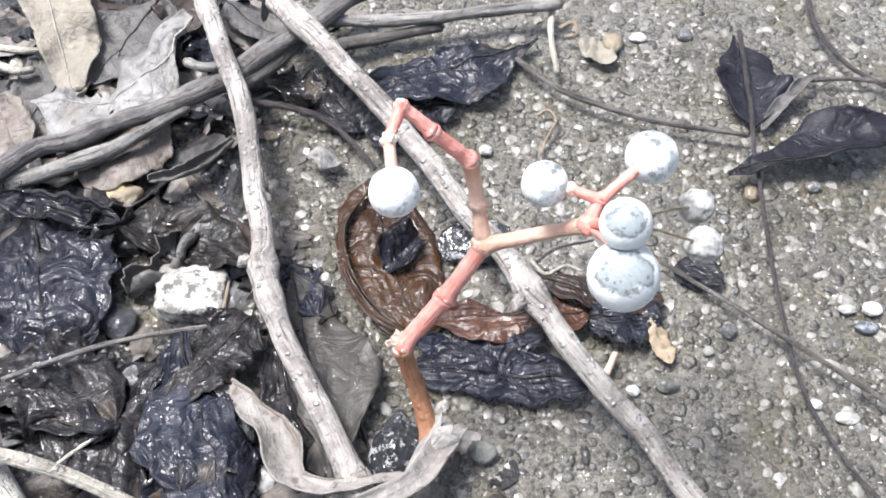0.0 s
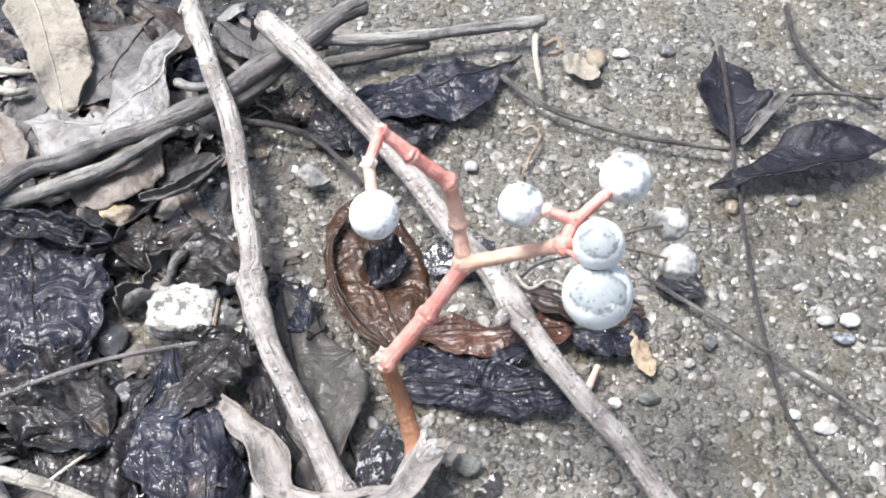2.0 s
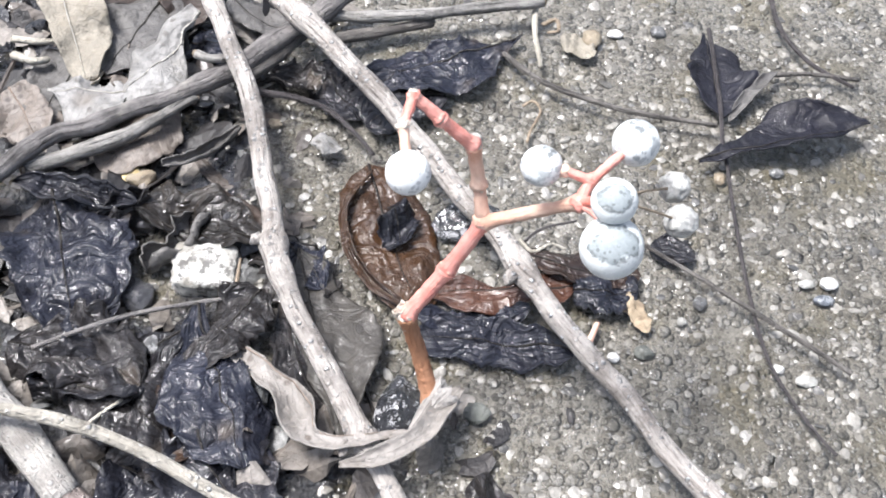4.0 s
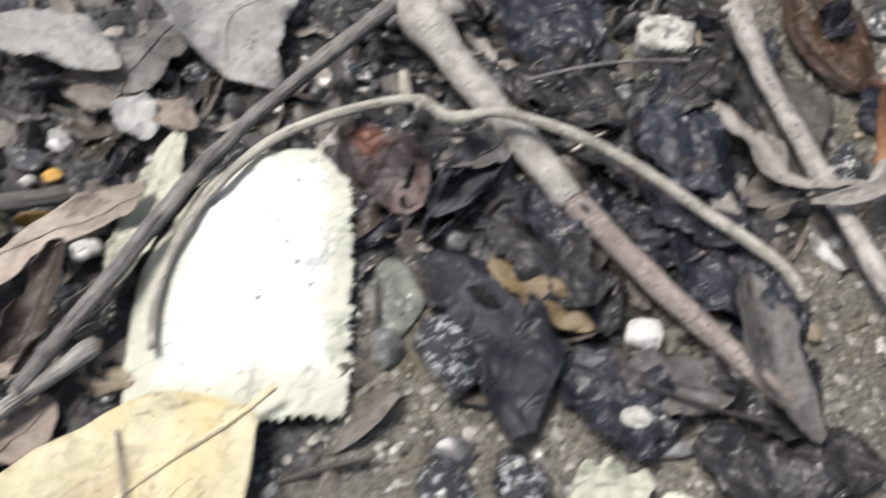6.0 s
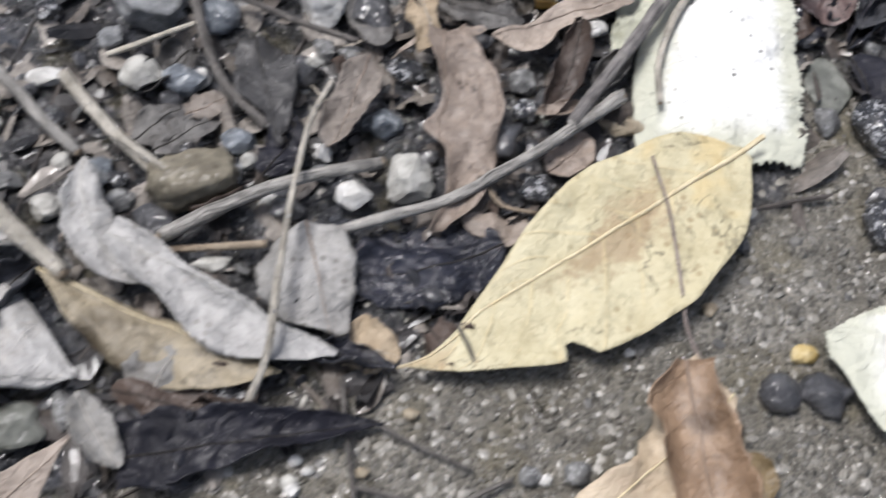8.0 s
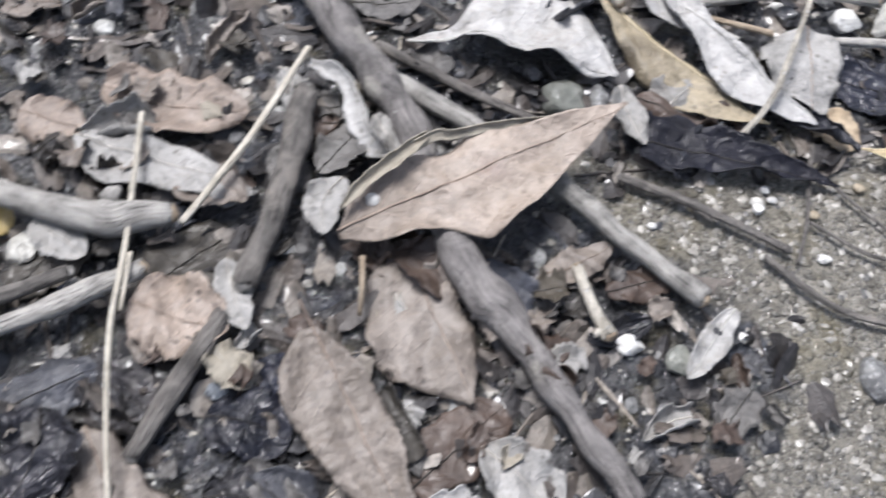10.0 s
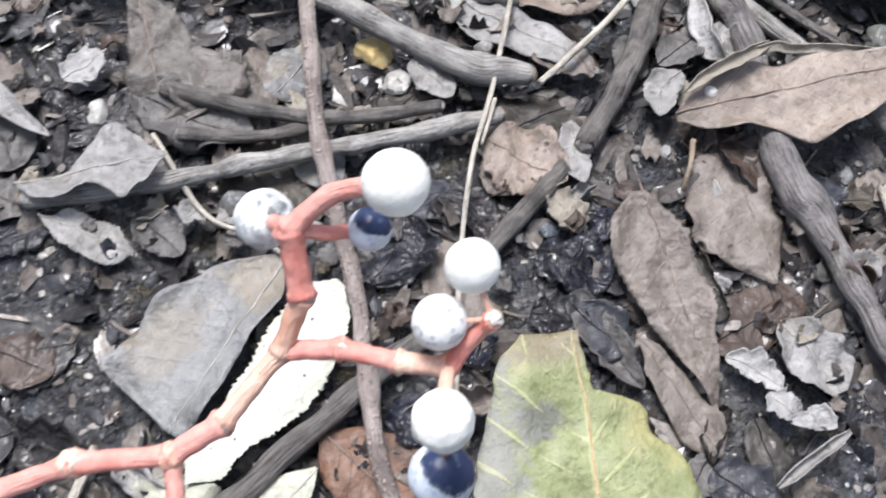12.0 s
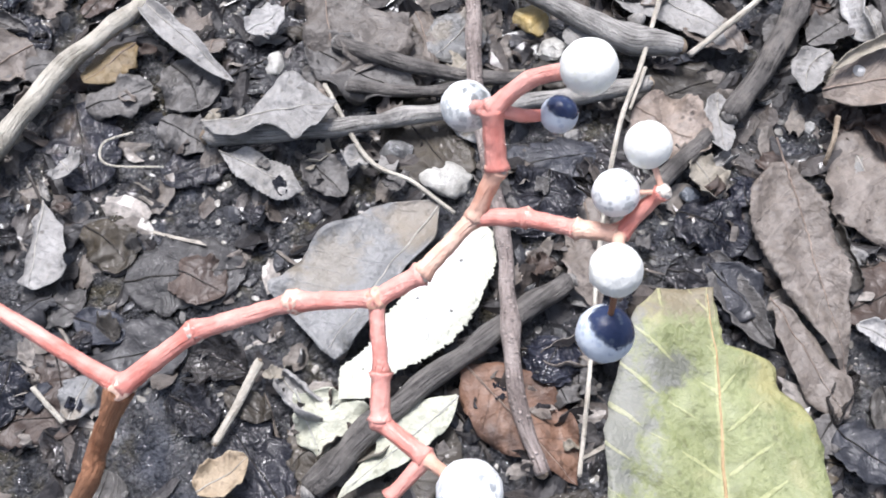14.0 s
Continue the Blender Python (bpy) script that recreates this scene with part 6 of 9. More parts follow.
leaf('dry_leaf', 'pale grey speckled dry leaf, crinkled, on litter', 'grey_pale', (-0.1912, -0.1146, 0.0050), (-0.1782, -0.1243, 0.0050), 0.0067, 0.46, 0.0, -0.028, 1.25, rag=0.2)
leaf('dead_leaf', 'dark grey dry leaf among the litter', 'grey_dark', (-0.2687, -0.1327, 0.0040), (-0.2465, -0.1255, 0.0040), 0.0141, 0.48, 0.0, -0.109, 1.25)
leaf('dry_leaf', 'spotted brown dry leaf with ragged edges', 'brown_mauve', (-0.2467, -0.1135, 0.0030), (-0.2336, -0.1084, 0.0030), 0.0117, 0.42, 0.0, -0.038, 1.25)
leaf('dry_leaf', 'spotted brown dry leaf with ragged edges', 'brown_mauve', (-0.2381, -0.0986, 0.0030), (-0.2093, -0.0855, 0.0030), 0.0165, 0.44, 0.0, -0.055, 1.25, curl=0.5)
leaf('dead_leaf', 'smooth slate grey dead leaf on dark soil', 'grey_slate', (-0.2459, -0.1423, 0.0020), (-0.2399, -0.1595, 0.0020), 0.0128, 0.51, 0.0, 0.075, 1.25)
leaf('dead_leaf', 'smooth slate grey dead leaf on dark soil', 'grey_slate', (-0.2301, -0.1631, 0.0020), (-0.2134, -0.1623, 0.0020), 0.0109, 0.55, 0.0, 0.052, 1.25)
leaf('wet_leaf', 'wet black rotting leaf, crumpled and shiny, on the ground', 'black_wet', (-0.1994, -0.1569, 0.0025), (-0.1919, -0.1728, 0.0025), 0.0163, 0.45, 0.0, 0.125, 0.90, crumple=1.0, ruffle=1.8, rag=0.3, fine=1.5)
leaf('wet_leaf', 'wet black rotting leaf, crumpled and shiny, on the ground', 'black_wet', (-0.1664, -0.1795, 0.0025), (-0.1616, -0.1893, 0.0025), 0.0112, 0.53, 0.0, -0.050, 0.90, crumple=1.0, ruffle=1.8, rag=0.3, fine=1.5)
leaf('wet_leaf', 'wet black rotting leaf, crumpled and shiny, on the ground', 'black_wet', (-0.1654, -0.1525, 0.0020), (-0.1545, -0.1466, 0.0020), 0.0101, 0.48, 0.0, 0.054, 0.90, crumple=1.0, ruffle=1.8, rag=0.3, fine=1.5)
leaf('wet_leaf', 'wet black rotting leaf, crumpled and shiny, on the ground', 'black_wet', (-0.1751, -0.1407, 0.0020), (-0.1593, -0.1356, 0.0020), 0.0130, 0.51, 0.0, 0.061, 0.90, crumple=1.0, ruffle=1.8, rag=0.3, fine=1.5)
leaf('dead_leaf', 'dull blackish grey dead leaf on the ground', 'grey_black', (-0.1612, -0.1455, 0.0030), (-0.1464, -0.1450, 0.0030), 0.0118, 0.59, 0.0, 0.034, 1.25)
leaf('dead_leaf', 'dull blackish grey dead leaf on the ground', 'grey_black', (-0.1198, -0.1493, 0.0030), (-0.1051, -0.1462, 0.0030), 0.0115, 0.43, 0.0, -0.014, 1.25)
leaf('dead_leaf', 'dark brown damp dead leaf in the litter', 'brown_dark', (-0.2309, -0.2364, 0.0012), (-0.2178, -0.2301, 0.0012), 0.0122, 0.50, 0.0, 0.006, 1.25, ruffle=0.3)
leaf('dead_leaf', 'dull blackish grey dead leaf on the ground', 'grey_black', (-0.2327, -0.2586, 0.0015), (-0.2217, -0.2525, 0.0015), 0.0087, 0.54, 0.0, 0.023, 1.25)
leaf('wet_leaf', 'wet black rotting leaf, crumpled and shiny, on the ground', 'black_wet', (-0.2312, -0.2737, 0.0020), (-0.2208, -0.2838, 0.0020), 0.0108, 0.46, 0.0, 0.026, 0.90, crumple=1.0, ruffle=1.8, rag=0.3, fine=1.5)
leaf('wet_leaf', 'wet black rotting leaf, crumpled and shiny, on the ground', 'black_wet', (-0.2051, -0.2510, 0.0020), (-0.1935, -0.2473, 0.0020), 0.0091, 0.51, 0.0, 0.066, 0.90, crumple=1.0, ruffle=1.8, rag=0.3, fine=1.5)
leaf('dead_leaf', 'dull blackish grey dead leaf on the ground', 'grey_black', (-0.2503, -0.2466, 0.0016), (-0.2358, -0.2433, 0.0016), 0.0109, 0.57, 0.0, 0.057, 1.25)
leaf('wet_leaf', 'wet black rotting leaf, crumpled and shiny, on the ground', 'black_wet', (-0.2140, -0.2746, 0.0020), (-0.2011, -0.2725, 0.0020), 0.0092, 0.54, 0.0, 0.031, 0.90, crumple=1.0, ruffle=1.8, rag=0.3, fine=1.5)
leaf('dead_leaf', 'dull blackish grey dead leaf on the ground', 'grey_black', (-0.1992, -0.2412, 0.0020), (-0.1887, -0.2370, 0.0020), 0.0061, 0.46, 0.0, -0.024, 1.25)
leaf('dry_leaf', 'grey-brown veined dry leaf in the litter', 'brown_grey', (-0.1951, -0.1258, 0.0030), (-0.1905, -0.1403, 0.0030), 0.0146, 0.42, 0.0, 0.141, 1.25, rag=0.2, crumple=0.6)
leaf('dry_leaf', 'crumpled dark grey-brown leaf with stains', 'grey_brown', (-0.2617, -0.1711, 0.0040), (-0.2330, -0.1654, 0.0040), 0.0176, 0.49, 0.0, 0.024, 1.25, crumple=1.3, rag=0.2)
leaf('dead_leaf', 'dark grey dry leaf among the litter', 'grey_dark', (-0.2768, -0.2320, 0.0030), (-0.2727, -0.2163, 0.0030), 0.0107, 0.49, 0.0, -0.044, 1.25)
leaf('dry_leaf', 'grey-brown veined dry leaf in the litter', 'brown_grey', (-0.2999, -0.2334, 0.0030), (-0.3007, -0.2478, 0.0030), 0.0153, 0.50, 0.0, -0.007, 1.25)
leaf('dead_leaf', 'smooth slate grey dead leaf on dark soil', 'grey_slate', (-0.1651, -0.0991, 0.0020), (-0.1471, -0.1060, 0.0020), 0.0112, 0.51, 0.0, 0.006, 1.25)
leaf('dead_leaf', 'dull blackish grey dead leaf on the ground', 'grey_black', (-0.1514, -0.0841, 0.0020), (-0.1332, -0.0926, 0.0020), 0.0118, 0.51, 0.0, -0.005, 1.25)
leaf('dead_leaf', 'dark grey dry leaf among the litter', 'grey_dark', (-0.1720, -0.0619, 0.0025), (-0.1574, -0.0616, 0.0025), 0.0135, 0.51, 0.0, 0.088, 1.25)
leaf('dry_leaf', 'whitish dry leaf with curled, ragged edges', 'white_leaf', (-0.1328, -0.1309, 0.0040), (-0.1209, -0.1270, 0.0040), 0.0065, 0.53, 0.0, 0.072, 1.25, curl=0.8, rag=0.4)
leaf('dry_leaf', 'whitish dry leaf with curled, ragged edges', 'white_leaf', (-0.1224, -0.1306, 0.0050), (-0.1142, -0.1304, 0.0050), 0.0064, 0.50, 0.0, 0.049, 1.25, curl=0.6, rag=0.4)
leaf('dry_leaf', 'whitish dry leaf with curled, ragged edges', 'white_leaf', (-0.1161, -0.1320, 0.0050), (-0.1092, -0.1260, 0.0050), 0.0034, 0.45, 0.0, 0.032, 1.25, curl=0.5, rag=0.3)
leaf('dry_leaf', 'whitish dry leaf with curled, ragged edges', 'white_leaf', (-0.1151, -0.1266, 0.0055), (-0.1088, -0.1265, 0.0055), 0.0045, 0.45, 0.0, 0.024, 1.25, curl=0.7, rag=0.4)
leaf('dead_leaf', 'dark grey dry leaf among the litter', 'grey_dark', (-0.1633, -0.1432, 0.0030), (-0.1392, -0.1472, 0.0030), 0.0088, 0.43, 19.9, -0.015, 1.25, curl=0.9, rag=0.25)
leaf('dry_leaf', 'grey-brown veined dry leaf in the litter', 'brown_grey', (-0.2090, -0.1093, 0.0050), (-0.1961, -0.1022, 0.0050), 0.0100, 0.46, 0.0, 0.131, 1.25, curl=0.4, rag=0.25)
leaf('dry_leaf', 'pale grey speckled dry leaf, crinkled, on litter', 'grey_pale', (-0.2252, -0.1312, 0.0050), (-0.2127, -0.1304, 0.0050), 0.0095, 0.48, 0.0, 0.024, 1.25, curl=0.6, rag=0.25)
leaf('dead_leaf', 'dark grey dry leaf among the litter', 'grey_dark', (-0.1889, -0.0888, 0.0040), (-0.1878, -0.0726, 0.0040), 0.0103, 0.51, 0.0, 0.020, 1.25, curl=0.6, rag=0.25)
leaf('dry_leaf', 'pale grey speckled dry leaf, crinkled, on litter', 'grey_pale', (-0.1874, -0.0720, 0.0060), (-0.1786, -0.0751, 0.0060), 0.0075, 0.50, 0.0, 0.002, 1.25, curl=0.8, rag=0.3)
leaf('dry_leaf', 'pale tan dry leaf, slightly curled', 'tan_pale', (-0.1815, -0.1305, 0.0040), (-0.1713, -0.1321, 0.0040), 0.0088, 0.49, 0.0, -0.024, 1.25, curl=0.9, rag=0.3)
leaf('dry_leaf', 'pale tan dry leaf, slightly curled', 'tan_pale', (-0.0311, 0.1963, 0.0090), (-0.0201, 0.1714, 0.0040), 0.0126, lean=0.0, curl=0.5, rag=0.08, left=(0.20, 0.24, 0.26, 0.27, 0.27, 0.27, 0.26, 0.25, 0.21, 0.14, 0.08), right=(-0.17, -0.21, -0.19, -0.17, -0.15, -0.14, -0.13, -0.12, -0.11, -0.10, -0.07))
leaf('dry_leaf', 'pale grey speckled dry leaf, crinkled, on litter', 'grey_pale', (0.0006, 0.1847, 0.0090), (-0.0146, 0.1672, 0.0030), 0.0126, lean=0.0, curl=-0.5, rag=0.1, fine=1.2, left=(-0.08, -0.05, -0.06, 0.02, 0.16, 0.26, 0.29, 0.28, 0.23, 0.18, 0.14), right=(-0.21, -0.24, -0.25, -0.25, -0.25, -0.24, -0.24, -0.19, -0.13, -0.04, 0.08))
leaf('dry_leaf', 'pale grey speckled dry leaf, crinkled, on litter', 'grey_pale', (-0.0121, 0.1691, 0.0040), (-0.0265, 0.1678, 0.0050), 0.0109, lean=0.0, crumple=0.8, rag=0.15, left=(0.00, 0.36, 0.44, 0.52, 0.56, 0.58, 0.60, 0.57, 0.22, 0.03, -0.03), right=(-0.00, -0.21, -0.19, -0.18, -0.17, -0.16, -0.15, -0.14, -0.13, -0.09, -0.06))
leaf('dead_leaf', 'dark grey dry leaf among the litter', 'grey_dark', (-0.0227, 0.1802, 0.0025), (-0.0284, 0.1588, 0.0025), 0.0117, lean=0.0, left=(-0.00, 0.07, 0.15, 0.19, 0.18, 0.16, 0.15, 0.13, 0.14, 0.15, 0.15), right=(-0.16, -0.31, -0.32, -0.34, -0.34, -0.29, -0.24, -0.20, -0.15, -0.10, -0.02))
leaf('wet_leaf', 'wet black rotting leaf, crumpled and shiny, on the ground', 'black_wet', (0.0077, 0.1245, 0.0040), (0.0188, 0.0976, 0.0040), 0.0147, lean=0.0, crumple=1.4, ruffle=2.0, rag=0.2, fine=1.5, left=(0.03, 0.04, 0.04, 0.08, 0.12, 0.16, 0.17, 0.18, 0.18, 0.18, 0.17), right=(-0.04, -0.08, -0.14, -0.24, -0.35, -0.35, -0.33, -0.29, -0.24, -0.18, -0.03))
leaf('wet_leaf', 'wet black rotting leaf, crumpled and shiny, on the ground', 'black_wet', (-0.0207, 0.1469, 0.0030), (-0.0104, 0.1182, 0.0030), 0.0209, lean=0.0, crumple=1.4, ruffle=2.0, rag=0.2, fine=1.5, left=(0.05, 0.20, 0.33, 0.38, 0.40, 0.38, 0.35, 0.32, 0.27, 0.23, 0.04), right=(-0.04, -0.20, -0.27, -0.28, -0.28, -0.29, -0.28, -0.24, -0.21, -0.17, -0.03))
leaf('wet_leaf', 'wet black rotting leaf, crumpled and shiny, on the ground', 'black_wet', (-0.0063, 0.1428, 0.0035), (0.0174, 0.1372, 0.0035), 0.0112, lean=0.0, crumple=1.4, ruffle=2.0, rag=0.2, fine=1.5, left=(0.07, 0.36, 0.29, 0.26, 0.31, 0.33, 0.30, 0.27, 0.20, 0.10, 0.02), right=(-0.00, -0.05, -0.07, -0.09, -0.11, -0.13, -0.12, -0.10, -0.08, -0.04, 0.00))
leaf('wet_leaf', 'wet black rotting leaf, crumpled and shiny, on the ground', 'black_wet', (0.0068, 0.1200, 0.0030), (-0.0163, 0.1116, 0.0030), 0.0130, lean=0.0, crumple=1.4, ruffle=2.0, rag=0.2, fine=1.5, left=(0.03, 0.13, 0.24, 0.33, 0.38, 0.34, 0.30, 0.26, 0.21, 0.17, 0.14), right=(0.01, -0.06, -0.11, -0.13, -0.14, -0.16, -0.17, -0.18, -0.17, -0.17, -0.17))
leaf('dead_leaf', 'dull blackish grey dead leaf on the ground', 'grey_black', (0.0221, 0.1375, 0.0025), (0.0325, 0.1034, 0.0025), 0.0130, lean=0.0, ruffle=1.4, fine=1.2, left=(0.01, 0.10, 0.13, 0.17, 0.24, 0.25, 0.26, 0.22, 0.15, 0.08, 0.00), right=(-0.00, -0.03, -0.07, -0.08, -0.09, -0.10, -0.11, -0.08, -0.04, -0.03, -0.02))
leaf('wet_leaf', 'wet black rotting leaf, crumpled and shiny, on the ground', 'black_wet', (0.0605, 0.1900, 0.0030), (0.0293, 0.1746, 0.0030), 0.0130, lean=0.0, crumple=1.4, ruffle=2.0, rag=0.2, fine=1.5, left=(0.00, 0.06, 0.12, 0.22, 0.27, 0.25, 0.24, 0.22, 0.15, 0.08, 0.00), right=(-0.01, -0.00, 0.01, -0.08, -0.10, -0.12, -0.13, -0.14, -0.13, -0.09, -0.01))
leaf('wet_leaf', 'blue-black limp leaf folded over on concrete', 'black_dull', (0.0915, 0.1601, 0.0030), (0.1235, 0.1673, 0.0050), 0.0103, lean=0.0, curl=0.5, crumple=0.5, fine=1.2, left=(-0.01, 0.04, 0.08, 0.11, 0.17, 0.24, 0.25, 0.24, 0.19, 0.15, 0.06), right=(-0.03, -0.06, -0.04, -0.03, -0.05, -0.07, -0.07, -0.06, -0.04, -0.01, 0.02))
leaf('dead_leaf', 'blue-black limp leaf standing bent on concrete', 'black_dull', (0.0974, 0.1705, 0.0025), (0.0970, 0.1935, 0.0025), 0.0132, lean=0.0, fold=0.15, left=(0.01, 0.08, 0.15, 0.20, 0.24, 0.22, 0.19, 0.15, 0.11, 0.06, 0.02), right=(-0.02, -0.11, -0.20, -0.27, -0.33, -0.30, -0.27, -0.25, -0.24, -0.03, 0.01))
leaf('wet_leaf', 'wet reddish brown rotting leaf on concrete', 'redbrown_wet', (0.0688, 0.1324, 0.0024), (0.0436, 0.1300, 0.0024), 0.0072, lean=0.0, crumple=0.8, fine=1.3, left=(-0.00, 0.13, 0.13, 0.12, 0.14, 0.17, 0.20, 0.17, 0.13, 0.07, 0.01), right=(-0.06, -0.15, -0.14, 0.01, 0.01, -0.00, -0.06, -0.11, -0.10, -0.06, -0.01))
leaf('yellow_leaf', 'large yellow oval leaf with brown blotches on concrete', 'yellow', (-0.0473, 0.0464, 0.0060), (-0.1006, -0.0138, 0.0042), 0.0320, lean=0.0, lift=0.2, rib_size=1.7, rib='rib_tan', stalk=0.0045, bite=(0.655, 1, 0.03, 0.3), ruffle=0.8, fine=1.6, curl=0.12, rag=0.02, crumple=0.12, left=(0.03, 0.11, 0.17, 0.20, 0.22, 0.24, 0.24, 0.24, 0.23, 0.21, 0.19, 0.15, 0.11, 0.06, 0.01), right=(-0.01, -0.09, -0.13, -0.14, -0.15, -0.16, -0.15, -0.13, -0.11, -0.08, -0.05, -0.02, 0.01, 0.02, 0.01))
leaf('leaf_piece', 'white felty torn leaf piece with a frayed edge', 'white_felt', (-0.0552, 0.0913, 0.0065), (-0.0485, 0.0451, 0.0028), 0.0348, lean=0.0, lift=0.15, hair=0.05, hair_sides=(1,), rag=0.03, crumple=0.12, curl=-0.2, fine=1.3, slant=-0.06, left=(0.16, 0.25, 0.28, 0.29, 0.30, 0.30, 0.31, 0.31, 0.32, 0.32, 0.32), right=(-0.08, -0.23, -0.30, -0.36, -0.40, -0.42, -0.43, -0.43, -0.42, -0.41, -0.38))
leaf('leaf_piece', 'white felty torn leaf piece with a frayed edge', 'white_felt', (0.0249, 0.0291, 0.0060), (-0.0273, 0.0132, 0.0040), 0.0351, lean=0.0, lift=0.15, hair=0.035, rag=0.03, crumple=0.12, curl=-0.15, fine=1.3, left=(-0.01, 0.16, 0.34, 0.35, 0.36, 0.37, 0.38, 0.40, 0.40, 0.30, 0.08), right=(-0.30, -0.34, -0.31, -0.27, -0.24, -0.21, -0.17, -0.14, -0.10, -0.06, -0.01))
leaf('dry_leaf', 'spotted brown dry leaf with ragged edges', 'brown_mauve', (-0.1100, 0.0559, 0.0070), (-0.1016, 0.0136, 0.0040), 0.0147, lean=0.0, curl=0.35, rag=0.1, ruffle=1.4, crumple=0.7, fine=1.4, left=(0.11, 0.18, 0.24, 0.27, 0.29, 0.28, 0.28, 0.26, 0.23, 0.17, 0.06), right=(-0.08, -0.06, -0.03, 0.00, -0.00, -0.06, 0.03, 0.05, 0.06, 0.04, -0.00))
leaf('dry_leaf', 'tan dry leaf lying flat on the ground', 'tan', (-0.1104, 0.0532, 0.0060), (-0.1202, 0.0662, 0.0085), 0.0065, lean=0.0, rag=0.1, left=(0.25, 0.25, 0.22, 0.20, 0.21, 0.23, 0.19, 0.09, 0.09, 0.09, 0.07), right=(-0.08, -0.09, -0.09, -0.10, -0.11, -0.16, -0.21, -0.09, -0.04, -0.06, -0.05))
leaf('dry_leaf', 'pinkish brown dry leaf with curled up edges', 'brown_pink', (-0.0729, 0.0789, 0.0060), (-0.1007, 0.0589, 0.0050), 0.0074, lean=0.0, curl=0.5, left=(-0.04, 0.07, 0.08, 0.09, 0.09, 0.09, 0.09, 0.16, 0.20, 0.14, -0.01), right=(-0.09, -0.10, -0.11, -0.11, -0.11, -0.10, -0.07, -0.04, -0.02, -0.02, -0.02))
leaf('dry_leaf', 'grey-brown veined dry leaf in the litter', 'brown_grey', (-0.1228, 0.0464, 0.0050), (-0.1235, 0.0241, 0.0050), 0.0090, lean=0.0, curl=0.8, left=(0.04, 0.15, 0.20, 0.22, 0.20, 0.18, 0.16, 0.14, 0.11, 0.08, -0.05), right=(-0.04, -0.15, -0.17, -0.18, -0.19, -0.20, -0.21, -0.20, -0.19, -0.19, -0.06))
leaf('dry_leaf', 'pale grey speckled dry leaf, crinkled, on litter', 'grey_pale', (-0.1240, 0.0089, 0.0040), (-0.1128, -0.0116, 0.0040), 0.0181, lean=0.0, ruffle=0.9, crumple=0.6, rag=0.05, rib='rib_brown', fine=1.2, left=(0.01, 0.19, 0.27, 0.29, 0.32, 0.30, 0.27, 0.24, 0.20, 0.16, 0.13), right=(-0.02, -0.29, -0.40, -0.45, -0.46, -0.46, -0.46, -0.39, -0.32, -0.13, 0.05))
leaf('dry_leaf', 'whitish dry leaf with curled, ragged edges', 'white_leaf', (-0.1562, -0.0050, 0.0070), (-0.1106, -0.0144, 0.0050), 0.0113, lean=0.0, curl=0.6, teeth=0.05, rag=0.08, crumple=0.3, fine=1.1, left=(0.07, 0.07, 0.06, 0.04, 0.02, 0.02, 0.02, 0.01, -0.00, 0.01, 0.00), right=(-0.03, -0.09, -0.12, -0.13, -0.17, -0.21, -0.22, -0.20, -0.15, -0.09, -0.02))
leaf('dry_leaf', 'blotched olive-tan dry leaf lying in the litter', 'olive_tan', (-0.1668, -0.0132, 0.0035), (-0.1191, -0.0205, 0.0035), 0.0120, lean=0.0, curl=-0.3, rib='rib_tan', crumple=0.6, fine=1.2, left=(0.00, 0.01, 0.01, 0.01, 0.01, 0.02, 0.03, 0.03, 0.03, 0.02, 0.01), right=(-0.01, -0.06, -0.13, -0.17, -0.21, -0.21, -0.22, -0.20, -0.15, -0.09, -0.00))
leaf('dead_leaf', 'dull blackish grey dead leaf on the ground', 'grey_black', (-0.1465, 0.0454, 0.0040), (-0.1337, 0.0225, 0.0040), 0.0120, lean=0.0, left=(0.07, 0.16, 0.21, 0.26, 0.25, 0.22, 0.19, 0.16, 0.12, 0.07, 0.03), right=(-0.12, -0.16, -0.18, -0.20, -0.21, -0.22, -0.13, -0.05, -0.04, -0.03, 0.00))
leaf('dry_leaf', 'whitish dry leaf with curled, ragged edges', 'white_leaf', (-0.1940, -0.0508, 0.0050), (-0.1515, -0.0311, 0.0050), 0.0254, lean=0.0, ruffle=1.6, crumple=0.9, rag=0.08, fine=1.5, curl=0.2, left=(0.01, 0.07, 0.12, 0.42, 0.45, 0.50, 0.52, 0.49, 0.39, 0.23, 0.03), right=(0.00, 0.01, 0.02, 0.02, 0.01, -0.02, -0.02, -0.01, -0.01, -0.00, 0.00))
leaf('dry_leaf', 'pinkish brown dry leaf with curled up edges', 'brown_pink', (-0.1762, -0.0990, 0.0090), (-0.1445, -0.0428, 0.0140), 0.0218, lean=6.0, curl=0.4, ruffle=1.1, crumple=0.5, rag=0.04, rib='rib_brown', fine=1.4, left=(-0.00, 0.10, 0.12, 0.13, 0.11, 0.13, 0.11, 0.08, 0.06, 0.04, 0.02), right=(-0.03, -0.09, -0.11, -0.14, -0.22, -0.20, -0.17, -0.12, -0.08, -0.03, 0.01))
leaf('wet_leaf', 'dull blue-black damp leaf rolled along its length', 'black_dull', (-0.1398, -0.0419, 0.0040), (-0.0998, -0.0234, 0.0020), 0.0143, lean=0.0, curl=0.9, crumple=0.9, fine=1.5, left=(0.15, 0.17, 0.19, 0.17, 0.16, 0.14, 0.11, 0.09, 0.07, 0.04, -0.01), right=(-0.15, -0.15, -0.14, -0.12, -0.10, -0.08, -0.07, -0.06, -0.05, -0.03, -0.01))
